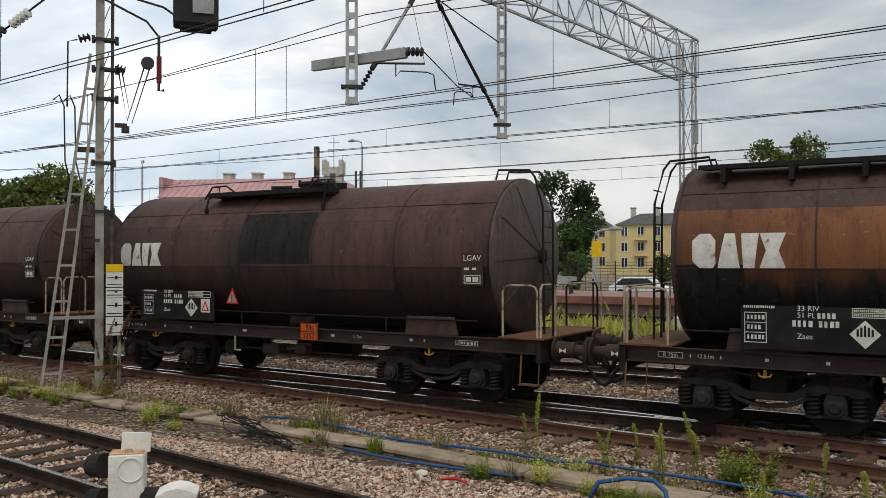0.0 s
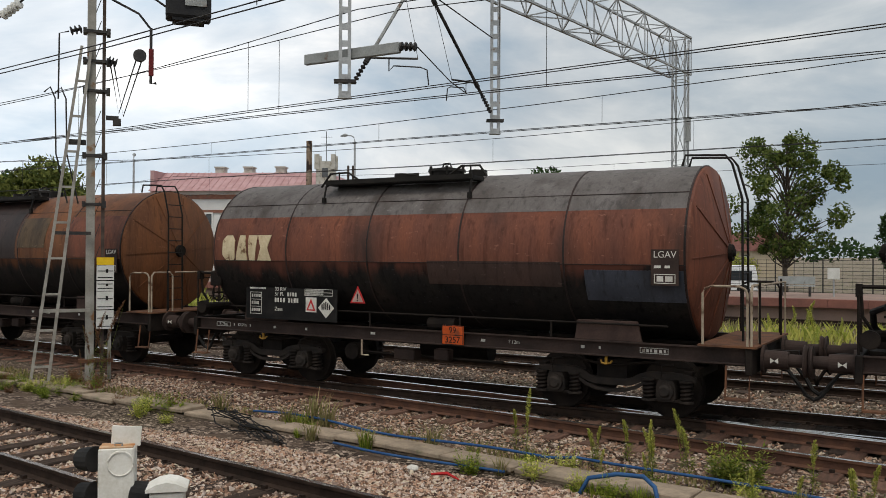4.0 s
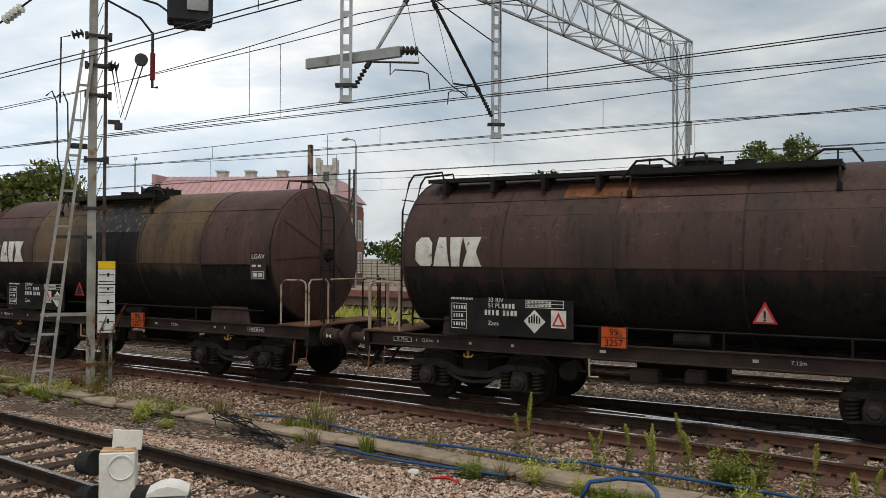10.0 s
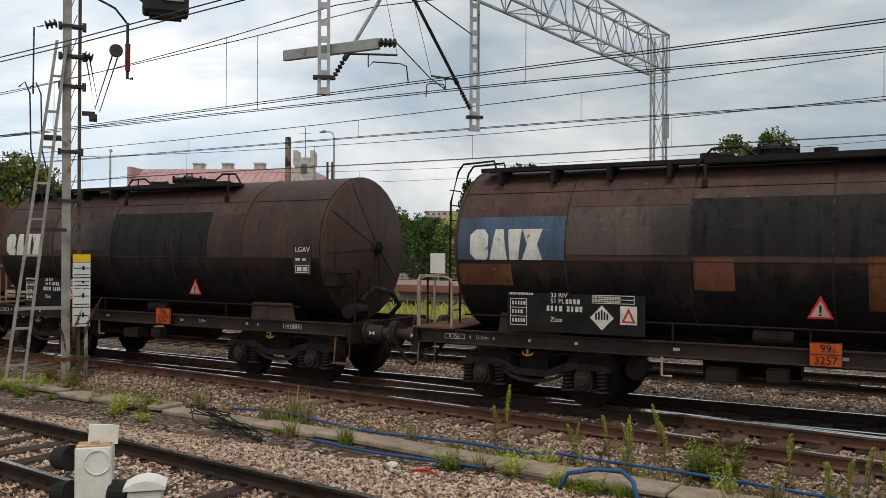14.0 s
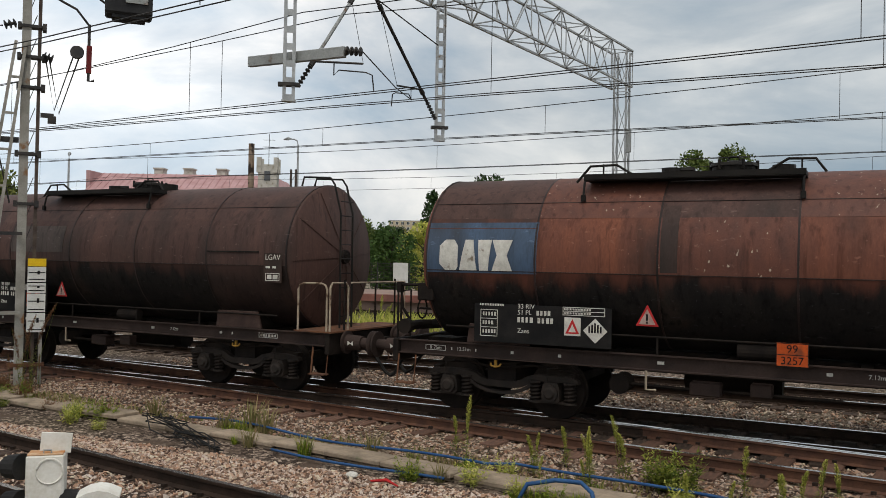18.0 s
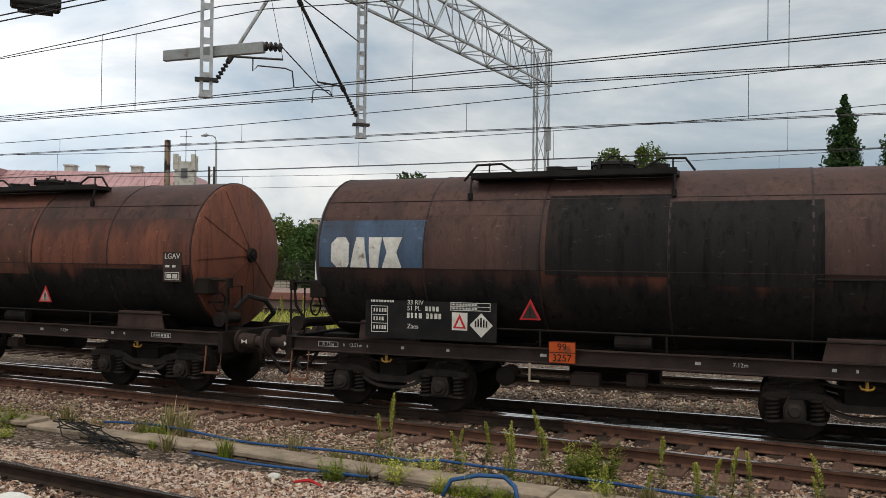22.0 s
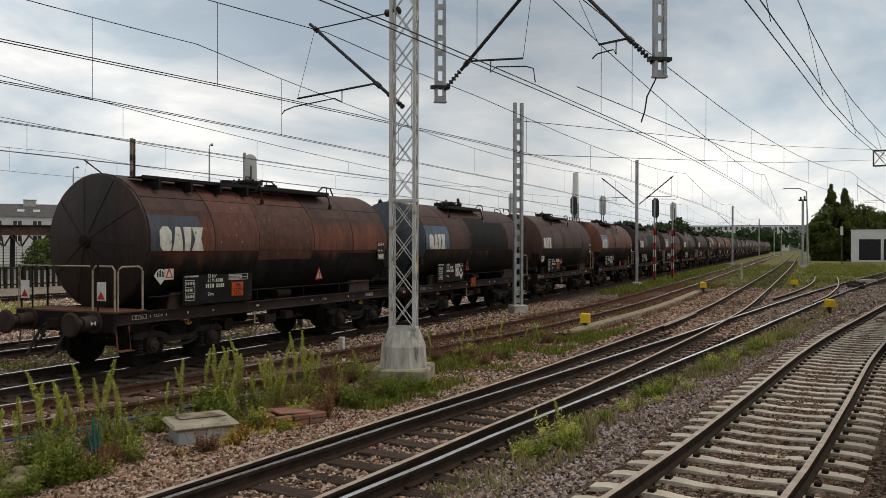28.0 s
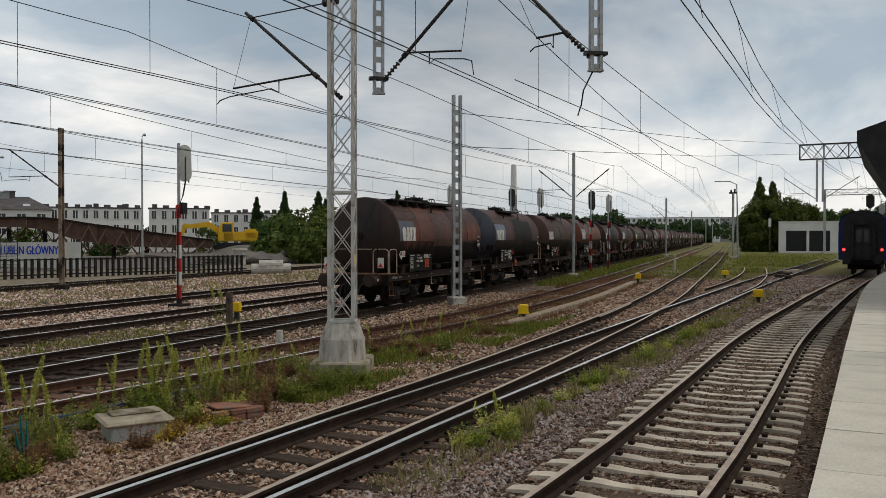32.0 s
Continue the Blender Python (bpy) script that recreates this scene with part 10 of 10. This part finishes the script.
for k in range(12):
    x, y, f_ = rng.uniform(8.2, 11.5), rng.uniform(7.2, 8.0), rng.uniform(0.7, 1.1)
    plant(HERBS[4], x, y, f_, "weed_clump", "clump of small yellow flowers", 1480 + k)
    plant(HERBS[rng.choice((0, 2, 3))], x, y, f_ * 0.55, "weed_clump", "low leafy clump under yellow flowers", 1500 + k)
for k in range(16):
    x = rng.uniform(-4.4, 3.4)
    spire(x, 10.3 + 0.05 * x + rng.uniform(-0.5, 0.4), rng.uniform(0.35, 0.8), 1500 + k)
rng = random.Random(61)
for k in range(34):
    x = rng.uniform(13.5, 25)
    y = float(line_a2(x)) - rng.uniform(1.1, 2.2)
    if k % 3:
        plant(HERBS[rng.choice((0, 3, 2, 2))], x, y, rng.uniform(0.6, 1.1), "weed_clump", "leafy weed clump beside the rusty track", 1600 + k)
    else:
        spire(x, y, rng.uniform(0.45, 0.9), 1640 + k)
rng = random.Random(12)
HL = ("low green weed clump in the ballast", "leafy dark green weed clump", "dry brown weed clump", "pale green weed clump", "clump of small yellow flowers")
for k, (kind, x, y, s) in enumerate(((3, -3.9, 10.0, 0.9), (3, -4.1, 9.5, 0.9), (1, -2.1, 10.6, 1.0), (1, -1.9, 10.5, 1.1), (3, -1.7, 9.9, 0.8), (0, -4.9, 9.4, 0.8), (3, -3.5, 9.4, 0.7), (0, -3.0, 9.1, 0.7),
                                     (1, 7.0, 8.2, 0.9), (2, 7.6, 8.0, 1.0), (0, 8.2, 8.5, 0.9), (1, 6.8, 7.9, 0.8), (3, 7.3, 7.8, 0.8), (0, 4.6, 8.3, 1.1), (1, 4.9, 8.2, 0.9), (0, 5.2, 8.0, 0.8))):
    plant(HERBS[kind], x, y, s, "weed_clump", HL[kind], 600 + k)
for k, (kind, x, y, s) in enumerate(((1, 8.6, 8.9, 1.2), (0, 9.9, 8.5, 1.2), (1, 10.5, 8.7, 1.4), (0, 11.2, 8.5, 1.3), (2, 11.5, 8.0, 1.3), (2, 12.2, 7.8, 1.3), (2, 11.2, 7.3, 1.1), (4, 9.0, 7.3, 1.1), (4, 9.4, 7.5, 1.0),
                                     (2, 8.7, 7.5, 0.9), (4, 10.2, 7.5, 0.9), (3, 10.4, 7.9, 1.0), (1, 13.9, 7.4, 0.8), (3, 14.2, 7.0, 0.7), (2, 13.5, 7.8, 0.9), (2, 12.9, 8.3, 1.2), (0, 13.0, 7.0, 0.7), (0, 13.6, 6.6, 0.6), (1, 6.7, 8.05, 0.9), (1, 7.05, 8.2, 1.0), (0, 6.4, 7.95, 0.8), (2, 7.3, 7.9, 0.9), (1, 6.1, 7.9, 0.6))):
    plant(HERBS[kind], x, y, s, "weed_clump", HL[kind], 640 + k)
for k in range(46):
    x = rng.uniform(-20, -10.5)
    plant(HERBS[rng.choice((0, 3, 2, 0))], x, float(KERB(x)) + rng.uniform(-0.5, 0.45), rng.uniform(0.45, 0.95), "weed_clump", "small weeds along the duct edge", 700 + k)
CREEPER = spire_mesh(1.5, 120, "drybrown")
for k, (x, y, s) in enumerate(((-15.2, 12.0, 0.95), (-15.05, 12.1, 1.1), (-15.1, 11.9, 0.85), (-14.95, 12.05, 0.75), (-15.6, 12.05, 0.45), (-14.75, 12.05, 0.5))):
    plant(CREEPER, x, y, s, "weed", "dead brown creeper climbing the foot of the mast", 760 + k)
for k, (x, y) in enumerate(((-15.7, 11.9), (-14.8, 11.8), (-15.3, 11.7))):
    plant(HERBS[2], x, y, 0.7, "weed_clump", "dead brown weeds at the foot of the mast", 770 + k)
for k, (x, y, s) in enumerate(((-8.4, 10.75, 1.0), (-8.1, 10.7, 0.9), (-10.6, 11.0, 0.8), (-8.8, 10.6, 0.7))):
    plant(TUFTS[1], x, y, s * 1.3, "grass_tuft", "dry straw-coloured grass tuft", 780 + k)
for k in range(30):
    x = rng.uniform(-9, 2.5)
    plant(TUFTS[rng.choice((0, 1, 2))], x, float(KERB(x)) + rng.choice((-0.12, 0.55)) + rng.uniform(-0.1, 0.1), rng.uniform(0.5, 1.0), "grass_tuft", "short grass tuft along the duct", 800 + k)
for k in range(60):
    x = rng.uniform(10, 27)
    y = float(line_near(x)) - 1.15 - rng.uniform(0, 0.55)
    plant(rng.choice((TUFTS[0], TUFTS[1], HERBS[0], HERBS[3])), x, y, rng.uniform(0.5, 1.0), "grass_tuft", "weeds between the siding and the platform track", 850 + k)
for k, (x, y) in enumerate(((-7.7, 5.2), (-7.5, 4.9), (-7.1, 4.8), (-8.0, 5.5), (-7.3, 5.3), (-6.9, 4.5))):
    plant(HERBS[(0, 3)[k % 2]], x, y, 0.55, "weed_clump", "small green weeds beside the siding", 1600 + k)
plant(HERBS[3], 11.1, 3.5, 1.4, "weed_clump", HL[3], 999)
plant(SPIRES[0], 11.2, 3.5, 1.1, "weed", "small pale green weed", 998)
plant(SPIRES[1], 22.9, 16.3, 1.9, "weed", "tall weed between the tracks", 997)
plant(SPIRES[2], 22.6, 16.4, 1.5, "weed", "tall weed between the tracks", 996)


rng = random.Random(71)
mats = []
for k in range(150):
    x = rng.uniform(-32, 20)
    y = float(line_c(x)) + rng.uniform(2.2, 7.5)
    q = rng.uniform(0.7, 1.5)
    mats.append(Matrix.Translation((x, y, -0.25)) @ Matrix.Rotation(rng.uniform(0, 6.28), 4, "Z") @ Matrix.Diagonal((q * 1.3, q * 1.3, q, 1)))
tagged(many("tall_weeds", SPIRES[2], mats, M["leafpale"]), "tall pale weeds before the far platform", "weeds", kind="stuff")


def turf(name, label, count, x0, x1, f0, f1, h, mat, seed, patch=0.5):
    """Many grass blades in patches between two lines, joined."""
    rng = np.random.default_rng(seed)
    x = rng.uniform(x0, x1, count)
    lo, hi = f0(x), f1(x)
    y = lo + (hi - lo) * rng.uniform(0, 1, count)
    keep = np.array([noise.noise((u * patch, v * patch, seed * 1.3)) > -0.3 + 0.65 * rng.random() for u, v in zip(x, y)])
    x, y = x[keep], y[keep]
    n = len(x)
    a = rng.uniform(0, math.tau, n)
    hh = h * rng.uniform(0.35, 1.0, n)
    w = 0.006 + 0.012 * rng.uniform(0, 1, n) * (1 + 0.03 * np.abs(x))
    zz = np.array([ground_z(u, v) for u, v in zip(x, y)])
    o = np.stack([np.cos(a), np.sin(a)], 1)
    s = np.stack([-np.sin(a), np.cos(a)], 1) * w[:, None]
    p = np.stack([x, y], 1)
    ln = hh * rng.uniform(0.2, 0.7, n)
    v = np.stack([np.c_[p - s, zz], np.c_[p + s, zz], np.c_[p + o * (ln * 0.35)[:, None] + s * 0.7, zz + hh * 0.6], np.c_[p + o * ln[:, None], zz + hh]], 1).reshape(-1, 3)
    return tagged(link(name, from_arrays(name, v, np.arange(4 * n).reshape(-1, 4), M[mat]), None), label, "grass", kind="stuff")


turf("grass", "green grass between the rusty track and the siding", 34000, 12, 30, lambda x: line_t2(x) + 1.7, lambda x: line_a2(x) - 1.3, 0.18, "turf", 3)
turf("grass", "dry brown grass along the rusty track", 30000, 17, 62, lambda x: line_a2(x) - 2.4, lambda x: line_a2(x) + 1.8, 0.16, "drybrown", 14, 0.6)
turf("grass", "grass over the little-used track", 32000, 56, 130, lambda x: line_r(np.minimum(x, 100)) + 1.2, lambda x: line_a(x) - 2.0, 0.22, "turf", 4)
turf("grass", "grass between the shed and the turnout", 9000, 84, 150, lambda x: line_r(np.minimum(x, 95)) - 1.0 - 0.06 * (x - 84), lambda x: line_t2(x) - 2.5, 0.22, "turf", 44, 0.5)
turf("grass", "tall grass along the tank train", 9000, 46, 110, lambda x: line_a2(x) + 1.2, lambda x: line_a(x) - 2.0, 0.4, "turf", 45, 0.8)
turf("grass", "straw-green grass behind the train", 15000, -30, 22, lambda x: line_c(x) + 2.0, lambda x: line_c(x) + 11, 0.35, "drygrass", 6)
turf("grass", "sparse straw and green grass on the rubble", 14000, 22, 66, lambda x: line_c(x) + 1.6, lambda x: line_c(x) + 10.5, 0.22, "drygrass", 46, 0.5)
turf("grass", "green grass patches on the rubble", 9000, 24, 66, lambda x: line_c(x) + 2.2, lambda x: line_c(x) + 9, 0.15, "turf", 47, 0.9)
turf("grass", "tall pale weeds beyond the far tracks", 16000, -34, 22, lambda x: line_c(x) + 2.2, lambda x: line_c(x) + 6.5, 0.75, "leafpale", 15, 0.4)
turf("grass", "grass growing under the rusty track", 9000, 14, 45, lambda x: line_a2(x) - 1.2, lambda x: line_a2(x) + 1.4, 0.12, "drygrass", 8, 0.8)
turf("grass", "thin grass between siding and platform track", 9000, 8, 45, lambda x: line_near(x) - 1.9, lambda x: line_near(x) - 1.0, 0.18, "drygrass", 9, 0.9)
turf("grass", "patch of grass beside the track", 2500, 12, 26, lambda x: line_b(x) - 2.9, lambda x: line_b(x) - 1.3, 0.15, "turf", 10, 0.7)
turf("grass", "grass along the duct", 5000, -21, 3, lambda x: KERB(x) + 0.35, lambda x: KERB(x) + 1.2, 0.12, "drygrass", 11, 1.2)

# ---- loose ballast ----
stones("ballast_stones", "loose tan and grey ballast stones", 78000, -16, 3.2, lambda x: line_t2(x) + 0.9, lambda x: np.minimum(KERB(np.minimum(x, 2.7)), 9.2), M["stone"], 1)
stones("ballast_stones", "loose brown ballast stones among the weeds", 52000, 3.2, 16, lambda x: line_t2(x) + 0.9, lambda x: np.minimum(9.3 - 0.02 * x, line_a2(x) - 0.9), M["stonebrown"], 11)
stones("ballast_stones", "loose brown ballast stones by the rusty track", 50000, -16, 16, lambda x: KERB(np.minimum(x, 2.7)) + 0.5, lambda x: line_a2(x) + 0.6, M["stonebrown"], 2, drop=0.012)
stones("ballast_stones", "brown ballast stones in the siding", 26000, 3.2, 28, lambda x: line_near(x) - 1.2, lambda x: line_t2(x) + 1.0, M["stonebrown"], 16)
stones("ballast_stones", "loose ballast stones in the siding", 30000, -16, 3.2, lambda x: line_near(x) - 1.4, lambda x: line_t2(x) + 1.0, M["stone"], 3)
stones("ballast_stones", "dark ballast stones of the platform track", 46000, 4, 34, lambda x: line_pl(x) - 1.75, lambda x: line_pl(x) + 1.5, M["stonedark"], 4, 0.018, 0.038, drop=0.025)
stones("ballast_stones", "mixed ballast stones between siding and platform track", 50000, 4, 32, lambda x: line_pl(x) + 1.4, lambda x: line_near(x) - 1.0, M["stonemid"], 17, 0.018, 0.038)
stones("ballast_stones", "pale ballast stones between the farther tracks", 26000, 6, 46, lambda x: line_b(x) + 1.3, lambda x: line_c(x) + 2.5, M["stone"], 12, 0.025, 0.055)
stones("ballast_stones", "brown ballast stones beside the rusty track", 22000, 16, 40, lambda x: line_t2(x) + 1.2, lambda x: line_a(x) - 0.9, M["stonebrown"], 13, 0.025, 0.05, drop=0.012)
stones("ballast_stones", "pale rubble before the far track", 30000, 18, 64, lambda x: line_c(x) + 1.0, lambda x: line_d(x) - 1.2, M["stonepale"], 31, 0.03, 0.07)
stones("ballast_stones", "pale ballast stones between the farther tracks", 24000, 20, 62, lambda x: line_a(x) + 1.2, lambda x: line_c(x) + 1.0, M["stonepale"], 32, 0.03, 0.06)
stones("ballast_stones", "loose pale ballast stones behind the train", 24000, -16, 34, lambda x: line_a(x) + 0.9, lambda x: line_b(x) + 1.3, M["stone"], 5)
stones("ballast_stones", "grey ballast stones towards the far end of the platform track", 26000, 32, 66, lambda x: line_pl(x) + 1.3, lambda x: line_r(x) + 1.4, M["stonemid"], 21, 0.03, 0.07)
stones("ballast_stones", "dark ballast stones of the far platform track", 14000, 34, 62, lambda x: line_pl(x) - 1.7, lambda x: line_pl(x) + 1.4, M["stonedark"], 22, 0.03, 0.06, drop=0.03)
stones("ballast_stones", "brown ballast stones between the diverging tracks", 24000, 26, 58, lambda x: line_r(x) - 1.0, lambda x: line_t2(x) + 2.4, M["stonebrown"], 23, 0.03, 0.06)


# ---- what moves ----
RUN = smooth_line([(0, 0), (1, 7.07), (2, 14.18), (3, 21.31), (4.5, 32), (6, 42.62), (7, 49.64), (8, 56.66), (9, 63.57), (10, 70.36), (11, 77.08), (12, 83.77), (13, 90.36),
                   (14, 96.88), (15.5, 106.51), (17, 116), (18, 122.27), (19, 128.48), (20, 134.63), (21, 140.66), (22, 146.71), (23, 152.75), (23.5, 155.68), (24, 158.58), (24.5, 161.44), (25.25, 165.46), (26, 169.29), (26.5, 171.79), (28.5, 181.02), (30, 186.75), (31, 190.5), (32, 194)])


def run(t):
    """Metres that the train has run at t seconds: it slows down."""
    return float(RUN(t))


def motions():
    times = [k * 0.5 for k in range(65)]
    for k, wg in TRAIN:
        rows = []
        for t in times:
            x = 1.4 - L * k + run(t)
            y0, y1 = float(line_a(x - 3.56)), float(line_a(x + 3.56))
            rows.append((t, pose(x, (y0 + y1) / 2, 0, 0, 0, math.degrees(math.atan2(y1 - y0, 7.12)))))
        walk(wg, rows)
    # every wheelset turns alike: one set of keys for each place on the bogie, shared by all
    spin, t, at = [], 0.0, []
    while t < 32.01:
        spin.append((t, math.degrees(run(t) / 0.46)))
        t += 0.1
    done = {}
    for k, wg in TRAIN:
        for bo in wg.children:
            if not bo.name.startswith("bogie"):
                continue
            for ws in bo.children:
                if not ws.name.startswith("wheelset"):
                    continue
                p = tuple(round(v, 3) for v in ws.location)
                if p not in done:
                    walk(ws, [(t, pose(*p, 0, a, 0)) for t, a in spin])
                    done[p] = ws
                else:
                    ws.rotation_mode = "QUATERNION"
                    ad = ws.animation_data_create()
                    ad.action = done[p].animation_data.action
                    ad.action_slot = done[p].animation_data.action_slot


motions()
